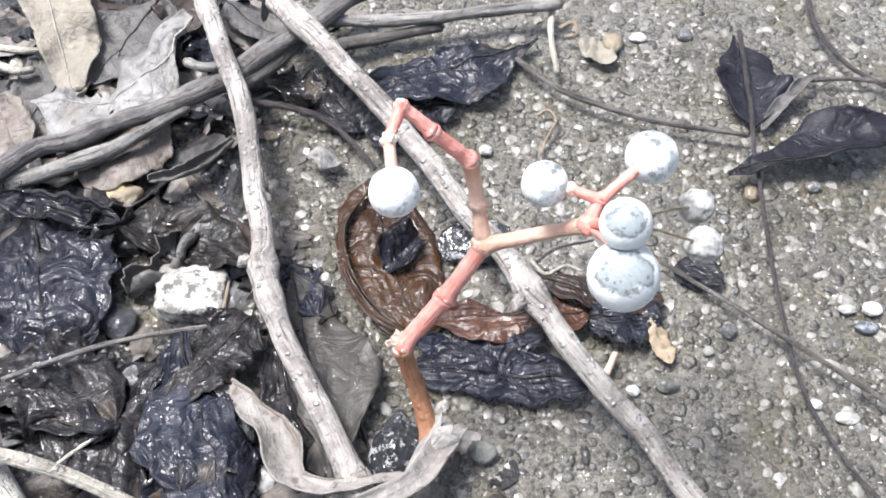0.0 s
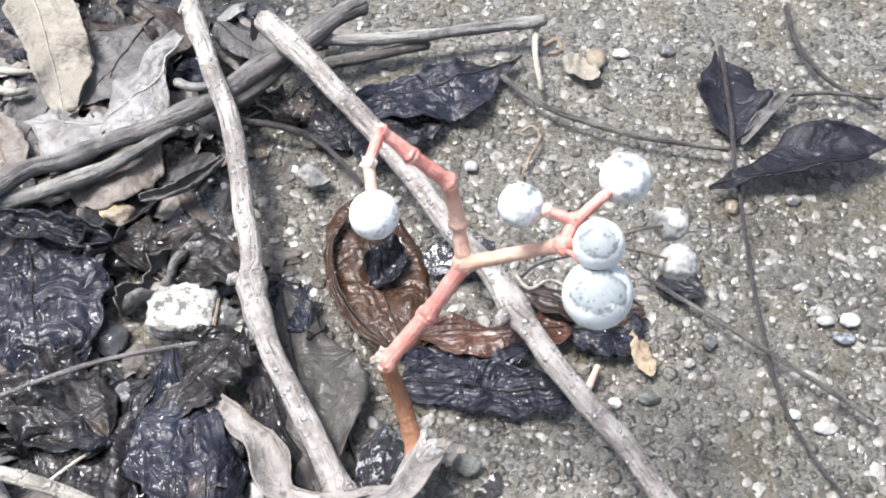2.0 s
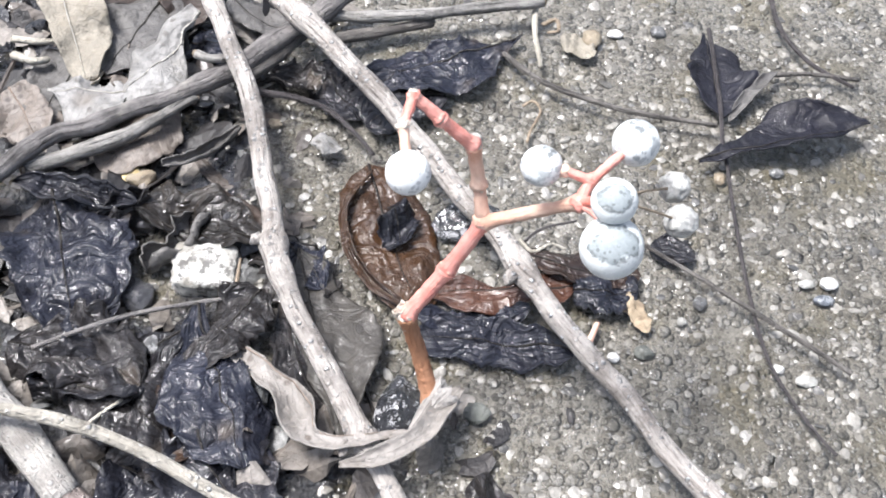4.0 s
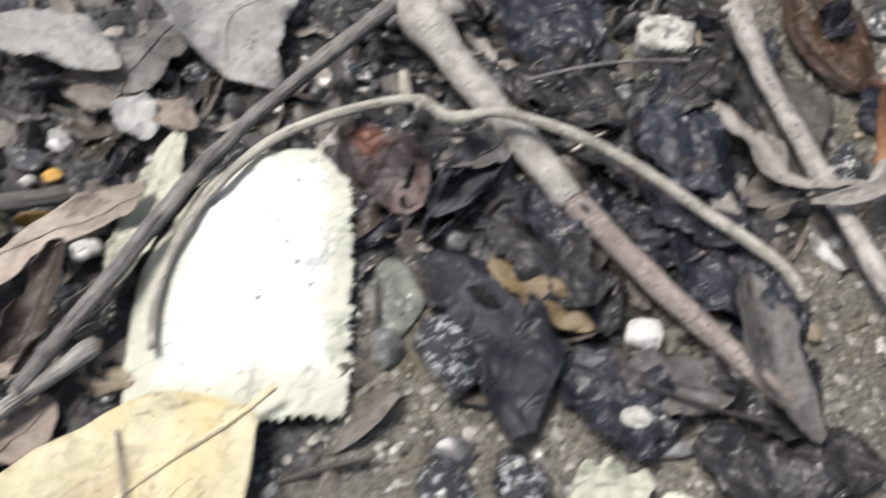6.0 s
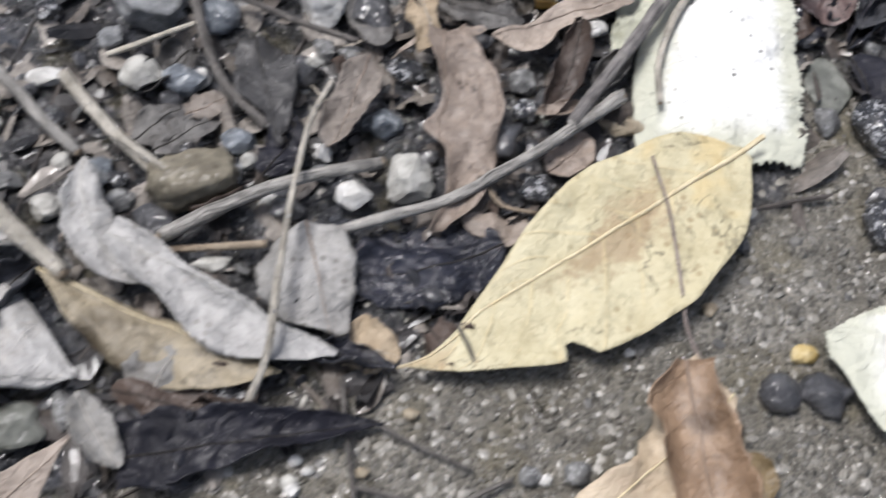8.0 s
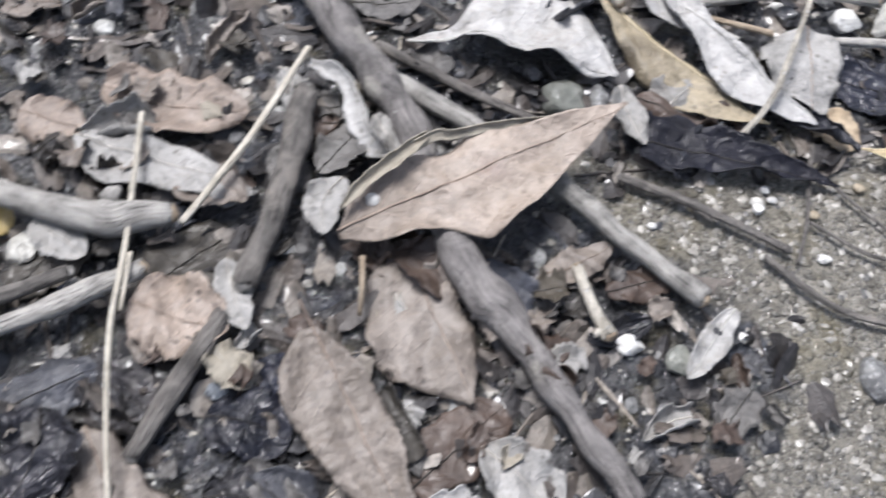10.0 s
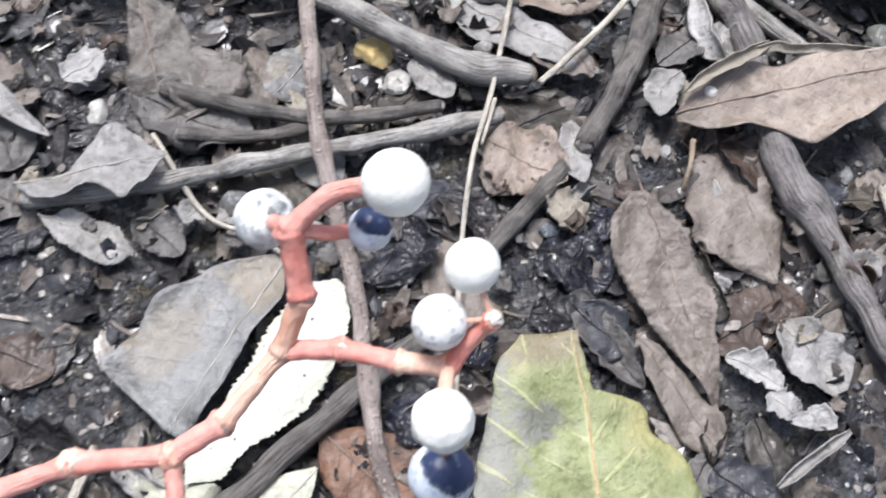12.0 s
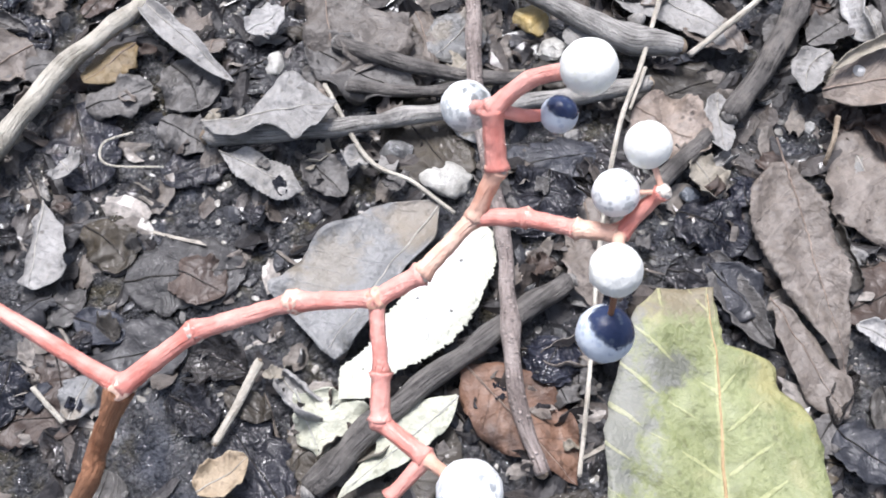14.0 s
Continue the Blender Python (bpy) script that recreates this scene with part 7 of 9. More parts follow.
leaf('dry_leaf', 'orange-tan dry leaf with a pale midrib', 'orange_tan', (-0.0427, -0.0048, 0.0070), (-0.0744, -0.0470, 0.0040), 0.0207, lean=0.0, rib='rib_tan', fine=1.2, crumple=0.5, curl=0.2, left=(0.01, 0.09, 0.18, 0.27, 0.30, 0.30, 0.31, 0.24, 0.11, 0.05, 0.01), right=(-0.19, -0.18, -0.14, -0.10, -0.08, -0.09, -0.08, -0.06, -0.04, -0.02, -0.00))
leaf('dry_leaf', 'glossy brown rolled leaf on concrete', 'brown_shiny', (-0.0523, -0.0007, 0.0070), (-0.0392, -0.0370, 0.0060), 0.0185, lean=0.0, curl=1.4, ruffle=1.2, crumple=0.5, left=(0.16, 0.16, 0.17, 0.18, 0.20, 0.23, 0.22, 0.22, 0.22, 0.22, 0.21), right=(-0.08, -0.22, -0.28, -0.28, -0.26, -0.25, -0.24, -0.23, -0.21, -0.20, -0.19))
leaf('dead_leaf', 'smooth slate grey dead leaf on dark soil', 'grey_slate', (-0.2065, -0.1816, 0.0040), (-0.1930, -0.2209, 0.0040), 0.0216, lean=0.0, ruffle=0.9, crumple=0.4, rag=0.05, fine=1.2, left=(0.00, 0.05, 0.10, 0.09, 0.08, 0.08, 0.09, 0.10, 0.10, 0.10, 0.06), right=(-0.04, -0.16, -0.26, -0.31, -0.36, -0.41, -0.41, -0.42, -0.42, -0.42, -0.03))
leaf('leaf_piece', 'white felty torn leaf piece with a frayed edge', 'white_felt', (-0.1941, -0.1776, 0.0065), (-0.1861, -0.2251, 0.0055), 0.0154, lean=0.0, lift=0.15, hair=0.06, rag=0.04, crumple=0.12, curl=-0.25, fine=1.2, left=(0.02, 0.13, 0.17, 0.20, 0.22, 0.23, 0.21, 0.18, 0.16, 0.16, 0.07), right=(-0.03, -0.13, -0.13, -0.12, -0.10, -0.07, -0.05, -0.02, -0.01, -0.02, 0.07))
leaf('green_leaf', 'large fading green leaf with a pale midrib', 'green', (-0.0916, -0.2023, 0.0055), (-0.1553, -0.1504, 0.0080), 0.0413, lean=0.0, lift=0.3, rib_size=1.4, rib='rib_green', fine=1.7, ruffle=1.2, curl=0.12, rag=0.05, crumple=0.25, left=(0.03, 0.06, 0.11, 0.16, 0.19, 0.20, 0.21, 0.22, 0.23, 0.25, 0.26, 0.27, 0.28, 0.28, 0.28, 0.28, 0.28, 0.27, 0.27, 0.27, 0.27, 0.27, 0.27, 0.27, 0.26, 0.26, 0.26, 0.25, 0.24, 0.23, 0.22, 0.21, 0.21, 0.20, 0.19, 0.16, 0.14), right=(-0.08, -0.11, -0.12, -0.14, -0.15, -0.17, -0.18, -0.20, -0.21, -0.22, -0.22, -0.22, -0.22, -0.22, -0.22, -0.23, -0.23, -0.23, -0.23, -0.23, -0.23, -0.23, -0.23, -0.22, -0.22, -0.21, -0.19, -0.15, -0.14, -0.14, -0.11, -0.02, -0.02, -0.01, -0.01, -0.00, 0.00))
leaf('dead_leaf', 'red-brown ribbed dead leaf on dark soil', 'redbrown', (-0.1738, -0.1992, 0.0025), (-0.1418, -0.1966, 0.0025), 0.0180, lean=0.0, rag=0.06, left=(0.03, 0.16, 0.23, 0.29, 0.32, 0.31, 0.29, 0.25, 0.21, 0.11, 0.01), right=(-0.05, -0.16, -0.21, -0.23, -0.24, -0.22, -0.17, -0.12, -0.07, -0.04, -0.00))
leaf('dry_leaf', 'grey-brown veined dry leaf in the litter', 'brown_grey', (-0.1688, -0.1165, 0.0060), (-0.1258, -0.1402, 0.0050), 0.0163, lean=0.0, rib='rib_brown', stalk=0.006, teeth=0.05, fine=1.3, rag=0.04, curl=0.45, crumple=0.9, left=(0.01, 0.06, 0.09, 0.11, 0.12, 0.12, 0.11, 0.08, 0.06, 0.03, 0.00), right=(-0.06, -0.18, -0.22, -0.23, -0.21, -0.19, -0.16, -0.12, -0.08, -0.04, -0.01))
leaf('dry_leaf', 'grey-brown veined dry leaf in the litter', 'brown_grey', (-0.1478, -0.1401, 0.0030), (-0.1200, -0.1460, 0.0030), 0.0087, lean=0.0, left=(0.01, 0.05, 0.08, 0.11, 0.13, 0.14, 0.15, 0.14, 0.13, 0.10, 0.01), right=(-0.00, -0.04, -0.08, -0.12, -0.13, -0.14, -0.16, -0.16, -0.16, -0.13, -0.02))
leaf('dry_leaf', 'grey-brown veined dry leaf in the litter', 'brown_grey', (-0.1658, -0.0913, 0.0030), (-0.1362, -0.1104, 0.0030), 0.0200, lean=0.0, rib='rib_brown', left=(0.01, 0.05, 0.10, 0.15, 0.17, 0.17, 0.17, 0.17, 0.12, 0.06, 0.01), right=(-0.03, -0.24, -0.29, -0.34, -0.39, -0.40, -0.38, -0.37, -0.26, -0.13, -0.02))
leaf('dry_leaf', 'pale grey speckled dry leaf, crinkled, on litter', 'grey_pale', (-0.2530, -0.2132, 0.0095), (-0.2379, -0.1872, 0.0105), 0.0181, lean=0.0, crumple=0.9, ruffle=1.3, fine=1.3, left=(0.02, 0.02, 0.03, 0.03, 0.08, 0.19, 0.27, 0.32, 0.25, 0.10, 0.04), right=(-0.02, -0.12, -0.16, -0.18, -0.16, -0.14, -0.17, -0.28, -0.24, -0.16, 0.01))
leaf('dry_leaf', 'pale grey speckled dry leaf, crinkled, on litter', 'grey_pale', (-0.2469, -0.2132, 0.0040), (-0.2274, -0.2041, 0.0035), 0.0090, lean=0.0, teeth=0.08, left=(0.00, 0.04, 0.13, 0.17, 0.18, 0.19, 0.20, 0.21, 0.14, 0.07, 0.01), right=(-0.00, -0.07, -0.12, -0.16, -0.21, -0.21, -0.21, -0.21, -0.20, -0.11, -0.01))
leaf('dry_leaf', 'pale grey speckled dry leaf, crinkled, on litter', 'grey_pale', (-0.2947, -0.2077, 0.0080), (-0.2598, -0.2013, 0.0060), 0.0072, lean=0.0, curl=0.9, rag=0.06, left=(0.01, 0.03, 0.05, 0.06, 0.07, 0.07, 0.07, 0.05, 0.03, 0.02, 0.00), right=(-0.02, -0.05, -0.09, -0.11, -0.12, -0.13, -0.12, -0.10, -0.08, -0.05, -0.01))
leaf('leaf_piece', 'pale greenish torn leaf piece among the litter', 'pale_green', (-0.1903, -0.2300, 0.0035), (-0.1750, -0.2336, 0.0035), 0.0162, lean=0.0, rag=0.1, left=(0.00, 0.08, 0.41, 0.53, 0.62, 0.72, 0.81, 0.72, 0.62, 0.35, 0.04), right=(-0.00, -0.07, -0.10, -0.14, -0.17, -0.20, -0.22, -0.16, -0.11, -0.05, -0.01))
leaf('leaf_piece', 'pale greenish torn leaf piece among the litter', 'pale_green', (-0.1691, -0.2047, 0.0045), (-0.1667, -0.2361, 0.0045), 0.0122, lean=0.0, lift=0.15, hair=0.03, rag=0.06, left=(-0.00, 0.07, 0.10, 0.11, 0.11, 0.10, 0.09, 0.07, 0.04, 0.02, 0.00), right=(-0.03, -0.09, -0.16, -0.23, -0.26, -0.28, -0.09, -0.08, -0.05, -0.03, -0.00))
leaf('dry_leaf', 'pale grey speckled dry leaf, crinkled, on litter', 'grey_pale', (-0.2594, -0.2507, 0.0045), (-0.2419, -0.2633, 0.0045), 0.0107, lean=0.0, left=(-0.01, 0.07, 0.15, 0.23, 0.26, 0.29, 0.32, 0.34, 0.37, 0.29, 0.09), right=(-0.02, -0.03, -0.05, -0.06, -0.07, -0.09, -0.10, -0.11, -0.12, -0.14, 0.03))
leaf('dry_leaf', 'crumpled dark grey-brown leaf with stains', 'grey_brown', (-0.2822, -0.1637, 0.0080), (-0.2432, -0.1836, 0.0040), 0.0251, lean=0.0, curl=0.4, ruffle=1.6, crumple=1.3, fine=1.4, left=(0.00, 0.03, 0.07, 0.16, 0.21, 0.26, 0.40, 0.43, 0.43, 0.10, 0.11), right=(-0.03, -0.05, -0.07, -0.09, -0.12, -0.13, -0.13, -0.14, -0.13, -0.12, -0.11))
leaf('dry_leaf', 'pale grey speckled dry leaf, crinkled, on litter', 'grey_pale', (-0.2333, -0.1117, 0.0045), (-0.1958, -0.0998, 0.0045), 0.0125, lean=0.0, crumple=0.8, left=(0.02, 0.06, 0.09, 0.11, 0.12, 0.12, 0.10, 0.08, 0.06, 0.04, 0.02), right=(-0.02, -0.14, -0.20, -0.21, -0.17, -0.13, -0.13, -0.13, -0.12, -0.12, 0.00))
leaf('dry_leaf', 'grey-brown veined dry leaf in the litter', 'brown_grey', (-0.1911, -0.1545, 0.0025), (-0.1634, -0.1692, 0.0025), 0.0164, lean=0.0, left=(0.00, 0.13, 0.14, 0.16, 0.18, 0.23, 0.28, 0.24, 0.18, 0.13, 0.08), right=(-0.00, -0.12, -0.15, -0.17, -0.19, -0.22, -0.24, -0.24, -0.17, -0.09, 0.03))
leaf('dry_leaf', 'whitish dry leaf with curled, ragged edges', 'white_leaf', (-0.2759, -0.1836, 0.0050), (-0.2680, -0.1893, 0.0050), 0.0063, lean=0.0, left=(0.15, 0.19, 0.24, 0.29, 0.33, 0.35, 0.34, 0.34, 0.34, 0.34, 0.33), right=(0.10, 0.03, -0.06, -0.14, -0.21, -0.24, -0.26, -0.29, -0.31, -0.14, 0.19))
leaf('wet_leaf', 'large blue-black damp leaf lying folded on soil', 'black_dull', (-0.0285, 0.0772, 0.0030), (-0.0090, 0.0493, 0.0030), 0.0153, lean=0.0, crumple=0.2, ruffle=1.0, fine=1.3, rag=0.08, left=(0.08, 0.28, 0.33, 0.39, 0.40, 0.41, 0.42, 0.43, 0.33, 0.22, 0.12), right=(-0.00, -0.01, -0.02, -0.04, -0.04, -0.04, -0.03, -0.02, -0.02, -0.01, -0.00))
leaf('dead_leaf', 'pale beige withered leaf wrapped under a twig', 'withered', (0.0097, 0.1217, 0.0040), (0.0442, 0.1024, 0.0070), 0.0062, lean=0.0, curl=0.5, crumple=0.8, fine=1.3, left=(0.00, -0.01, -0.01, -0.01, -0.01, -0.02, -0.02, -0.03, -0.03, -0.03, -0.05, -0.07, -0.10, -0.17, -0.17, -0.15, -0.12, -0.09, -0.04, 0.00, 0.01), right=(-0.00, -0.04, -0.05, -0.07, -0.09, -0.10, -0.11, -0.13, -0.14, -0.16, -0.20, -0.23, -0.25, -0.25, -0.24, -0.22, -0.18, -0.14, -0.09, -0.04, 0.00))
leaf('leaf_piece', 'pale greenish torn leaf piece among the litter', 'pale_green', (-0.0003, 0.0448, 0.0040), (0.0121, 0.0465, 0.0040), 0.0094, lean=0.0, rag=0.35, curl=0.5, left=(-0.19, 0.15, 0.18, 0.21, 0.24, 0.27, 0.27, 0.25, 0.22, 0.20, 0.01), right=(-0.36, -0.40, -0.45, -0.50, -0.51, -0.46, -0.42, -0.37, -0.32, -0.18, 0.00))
ribbon('leaf_strip', 'narrow rolled strip of wet dark brown rotting leaf flat on concrete', 'brown_wet', [(0.0334, 0.1541, 0.0030), (0.0296, 0.1459, 0.0030), (0.0309, 0.1374, 0.0030), (0.0355, 0.1305, 0.0030), (0.0425, 0.1259, 0.0030)], 0.00129, 0.00100, tilt=50)
ribbon('leaf_strip', 'narrow rolled strip of pale tan dry leaf, slightly curled', 'tan_pale', [(-0.1784, -0.0901, 0.0120), (-0.1759, -0.0816, 0.0130), (-0.1722, -0.0729, 0.0140), (-0.1697, -0.0697, 0.0130), (-0.1635, -0.0622, 0.0130), (-0.1535, -0.0506, 0.0120)], 0.00145, 0.00093, tilt=40, twist=20)
ribbon('leaf_strip', 'narrow rolled strip of whitish dry leaf with curled, ragged edges', 'white_leaf', [(-0.2060, -0.0700, 0.0070), (-0.1969, -0.0695, 0.0080), (-0.1895, -0.0744, 0.0070), (-0.1830, -0.0782, 0.0070), (-0.1793, -0.0776, 0.0060)], 0.00233, 0.00267, tilt=25, twist=40, rag=0.6)
ribbon('leaf_strip', 'narrow rolled strip of pale grey speckled dry leaf, crinkled, on litter', 'grey_pale', [(-0.1092, -0.1434, 0.0050), (-0.1085, -0.1357, 0.0060), (-0.1067, -0.1250, 0.0060)], 0.00172, 0.00197, tilt=10, curl=2.0)
ribbon('leaf_strip', 'narrow rolled strip of pale beige withered leaf', 'withered', [(0.0326, 0.0975, 0.0070), (0.0383, 0.0982, 0.0090), (0.0439, 0.1016, 0.0090), (0.0468, 0.1068, 0.0070), (0.0500, 0.1110, 0.0060)], 0.00115, 0.00225, twist=-50, tilt=30)
ribbon('leaf_strip', 'narrow rolled strip of pale tan dry leaf, slightly curled', 'tan_pale', [(-0.1773, -0.0960, 0.0130), (-0.1768, -0.0893, 0.0140), (-0.1747, -0.0808, 0.0145), (-0.1734, -0.0730, 0.0140)], 0.00159, 0.00237, curl=1.7, tilt=20, rag=0.4)
pebble('stone_chip', 'chalky white block of stone with dark pits', 'stone_chalk', 0.0072, 0.1333, 0.00528, 0.00422, 0.00222, -1, None, 0.10, square=1)
chip('pebble', 'small yellowish pebble on the ground', 'stone_yellow', -0.0091, 0.1531, 0.00259, 0.00217, 0.00148, 3)
chip('stone_chip', 'wet black stone chip with white specks and painted glints', 'stone_black', 0.0508, 0.1450, 0.00680, 0.00560, 0.00300, 20)
chip('stone_chip', 'wet black stone chip with white specks and painted glints', 'stone_black', 0.0408, 0.1092, 0.00460, 0.00586, 0.00345, 3)
pebble('pebble', 'pale grey pebble on the ground', 'stone_pale', 0.1080, 0.1358, 0.00152, 0.00086, 0.00059, 3, None, 0.40)
pebble('pebble', 'small white angular pebble among the litter', 'stone_white', 0.1116, 0.1359, 0.00174, 0.00134, 0.00091, 3, None, 0.40)
pebble('pebble', 'small white angular pebble among the litter', 'stone_white', 0.0793, 0.1934, 0.00168, 0.00116, 0.00079, 3, None, 0.40)
pebble('pebble', 'blue-grey pebble among the litter', 'stone_blue', 0.1103, 0.1325, 0.00193, 0.00118, 0.00081, 3, None, 0.40)
pebble('pebble', 'smooth tan pebble on the ground', 'stone_tan', 0.0959, 0.1578, 0.00117, 0.00160, 0.00088, 3, None, 0.40)
pebble('pebble', 'pale grey pebble on the ground', 'stone_pale', 0.0860, 0.1275, 0.00093, 0.00084, 0.00057, 3, None, 0.40)
pebble('pebble', 'small white angular pebble among the litter', 'stone_white', 0.1007, 0.1194, 0.00103, 0.00090, 0.00062, 3, None, 0.40)
pebble('pebble', 'small white angular pebble among the litter', 'stone_white', 0.0743, 0.1204, 0.00103, 0.00100, 0.00068, 3, None, 0.40)
pebble('pebble', 'greenish grey flat stone in the ground', 'stone_green', 0.0523, 0.1095, 0.00239, 0.00175, 0.00120, 3, None, 0.40)
pebble('pebble', 'smooth tan pebble on the ground', 'stone_tan', 0.0745, 0.1914, 0.00210, 0.00265, 0.00157, 3, None, 0.40)
pebble('pebble', 'smooth tan pebble on the ground', 'stone_tan', 0.0645, 0.1294, 0.00107, 0.00104, 0.00071, 3, None, 0.40)
pebble('pebble', 'mid grey pebble on the ground', 'stone_grey', 0.0893, 0.1310, 0.00129, 0.00123, 0.00084, 3, None, 0.40)
pebble('pebble', 'greenish grey flat stone in the ground', 'stone_green', 0.0792, 0.1214, 0.00166, 0.00137, 0.00093, 3, None, 0.40)
pebble('pebble', 'pale grey pebble on the ground', 'stone_pale', 0.1048, 0.1173, 0.00183, 0.00112, 0.00076, 3, None, 0.40)
pebble('pebble', 'smooth tan pebble on the ground', 'stone_tan', 0.0430, 0.1180, 0.00091, 0.00082, 0.00056, 3, None, 0.40)
pebble('pebble', 'pale grey pebble on the ground', 'stone_pale', 0.0517, 0.1649, 0.00136, 0.00117, 0.00080, 3, None, 0.40)
pebble('pebble', 'smooth tan pebble on the ground', 'stone_tan', 0.0146, 0.1664, 0.00147, 0.00118, 0.00081, 3, None, 0.40)
pebble('pebble', 'mid grey pebble on the ground', 'stone_grey', 0.1064, 0.1595, 0.00142, 0.00124, 0.00085, 3, None, 0.40)
pebble('pebble', 'mid grey pebble on the ground', 'stone_grey', 0.0878, 0.1945, 0.00179, 0.00151, 0.00103, 3, None, 0.40)
pebble('pebble', 'greenish grey flat stone in the ground', 'stone_green', -0.0309, 0.0711, 0.00501, 0.00736, 0.00060, 11, None, 0.50)
pebble('pebble', 'mid grey pebble on the ground', 'stone_grey', -0.0308, 0.0617, 0.00310, 0.00359, 0.00232, 11, None, 0.50)
chip('pebble', 'small white angular pebble among the litter', 'stone_white', 0.0088, 0.0717, 0.00380, 0.00345, 0.00242, 11)
pebble('pebble', 'pale grey pebble on the ground', 'stone_pale', 0.0105, 0.0574, 0.00513, 0.00284, 0.00199, 11, None, 0.20)
pebble('pebble', 'mid grey pebble on the ground', 'stone_grey', 0.0134, 0.0534, 0.00632, 0.00163, 0.00114, 14, None, 0.30)
chip('pebble', 'pale grey pebble on the ground', 'stone_pale', 0.0684, 0.0793, 0.00237, 0.00212, 0.00146, 6)
chip('pebble', 'smooth tan pebble on the ground', 'stone_tan', 0.0353, 0.0770, 0.00135, 0.00199, 0.00101, 11)
chip('pebble', 'small white angular pebble among the litter', 'stone_white', -0.0280, 0.0933, 0.00273, 0.00198, 0.00136, 7)
pebble('pebble', 'smooth tan pebble on the ground', 'stone_tan', -0.0070, 0.1520, 0.00271, 0.00236, 0.00162, 8, None, 0.50)
chip('pebble', 'small white angular pebble among the litter', 'stone_white', -0.1364, 0.0606, 0.00680, 0.00820, 0.00580, 15, 0.0032)
chip('stone_chip', 'dark wet stone chip in the soil', 'stone_dark', -0.1270, 0.0600, 0.00480, 0.00675, 0.00360, 28)
pebble('pebble', 'blue-grey pebble among the litter', 'stone_blue', -0.1559, 0.0500, 0.00425, 0.00450, 0.00319, 15, None, 0.20)
pebble('pebble', 'small orange pebble in dark grit', 'stone_orange', -0.1566, 0.0615, 0.00241, 0.00255, 0.00181, 16, None, 0.30)
pebble('pebble', 'pale grey pebble on the ground', 'stone_pale', -0.1525, 0.0592, 0.00205, 0.00257, 0.00154, 15, None, 0.40)
pebble('stone', 'slate grey block of stone in the litter', 'stone_slate', -0.1705, 0.0475, 0.00740, 0.00470, 0.00400, 3, 0.0036, 0.45, 'stone', 0.8)
chip('stone_chip', 'wet black stone chip with white specks and painted glints', 'stone_black', -0.1730, 0.0616, 0.00434, 0.00398, 0.00282, 16)
chip('pebble', 'pale grey pebble on the ground', 'stone_pale', -0.1655, 0.0316, 0.00476, 0.00450, 0.00363, 15, 0.0028)
chip('stone_chip', 'blue-grey stone chip with a pale face', 'stone_blue', -0.1565, 0.0320, 0.00480, 0.00380, 0.00330, 15, 0.0028)
chip('pebble', 'blue-grey pebble among the litter', 'stone_blue', -0.1418, 0.0222, 0.00390, 0.00340, 0.00300, 15, 0.0026)
chip('pebble', 'pale grey pebble on the ground', 'stone_pale', -0.1384, 0.0188, 0.00190, 0.00190, 0.00160, 40, 0.0024)
chip('stone_chip', 'blue-grey stone chip with a pale face', 'stone_slate', -0.1660, 0.0062, 0.00420, 0.00360, 0.00300, 25, 0.0026)
chip('stone_chip', 'pale grey pebble on the ground', 'stone_pale', -0.1338, 0.0438, 0.00220, 0.00150, 0.00150, 10, 0.0024)
chip('stone_chip', 'pale grey pebble on the ground', 'stone_slate', -0.1742, 0.0380, 0.00330, 0.00260, 0.00260, 70, 0.0024)
chip('stone_chip', 'wet black stone chip with white specks and painted glints', 'stone_black', -0.1520, 0.0192, 0.00468, 0.00319, 0.00226, 15)
pebble('pebble', 'long olive-brown stone with blunt corners', 'stone_olive', -0.1465, 0.0108, 0.00830, 0.00480, 0.00440, 38, 0.0046, 0.3, 'pebble', 0.5)
chip('pebble', 'small white angular pebble among the litter', 'stone_white', -0.1178, 0.0170, 0.00409, 0.00385, 0.00310, 15, 0.0028)
chip('pebble', 'pale grey pebble on the ground', 'stone_pale', -0.1083, 0.0235, 0.00560, 0.00560, 0.00446, 32, 0.0028)
chip('stone_chip', 'wet black stone chip with white specks and painted glints', 'stone_black', -0.1154, 0.0481, 0.00437, 0.00382, 0.00271, 15)
pebble('pebble', 'blue-grey pebble among the litter', 'stone_blue', -0.1169, 0.0348, 0.00398, 0.00370, 0.00263, 15, None, 0.50)
chip('stone_chip', 'wet black stone chip with white specks and painted glints', 'stone_black', -0.0842, 0.0292, 0.00402, 0.00425, 0.00301, 15)
chip('pebble', 'mid grey pebble on the ground', 'stone_grey', -0.0927, 0.0526, 0.00328, 0.00386, 0.00246, 50)
chip('stone_chip', 'dark wet stone chip in the soil', 'stone_dark', -0.1361, 0.0425, 0.00436, 0.00404, 0.00286, 15)
chip('pebble', 'mid grey pebble on the ground', 'stone_grey', -0.1278, 0.0493, 0.00330, 0.00233, 0.00165, 15)
chip('pebble', 'small white angular pebble among the litter', 'stone_white', -0.1259, 0.0252, 0.00219, 0.00220, 0.00156, 15)
snail_shell(-0.0811, 0.0677, 0.0042, 0.0027)
pebble('stone_chip', 'wet black stone chip with white specks and painted glints', 'stone_black', -0.0208, 0.0612, 0.00480, 0.00700, 0.00400, 30, 0.0034, 0.50)
pebble('stone_chip', 'wet black stone chip with white specks and painted glints', 'stone_black', -0.0170, 0.0402, 0.00470, 0.00637, 0.00353, 15, None, 0.40)
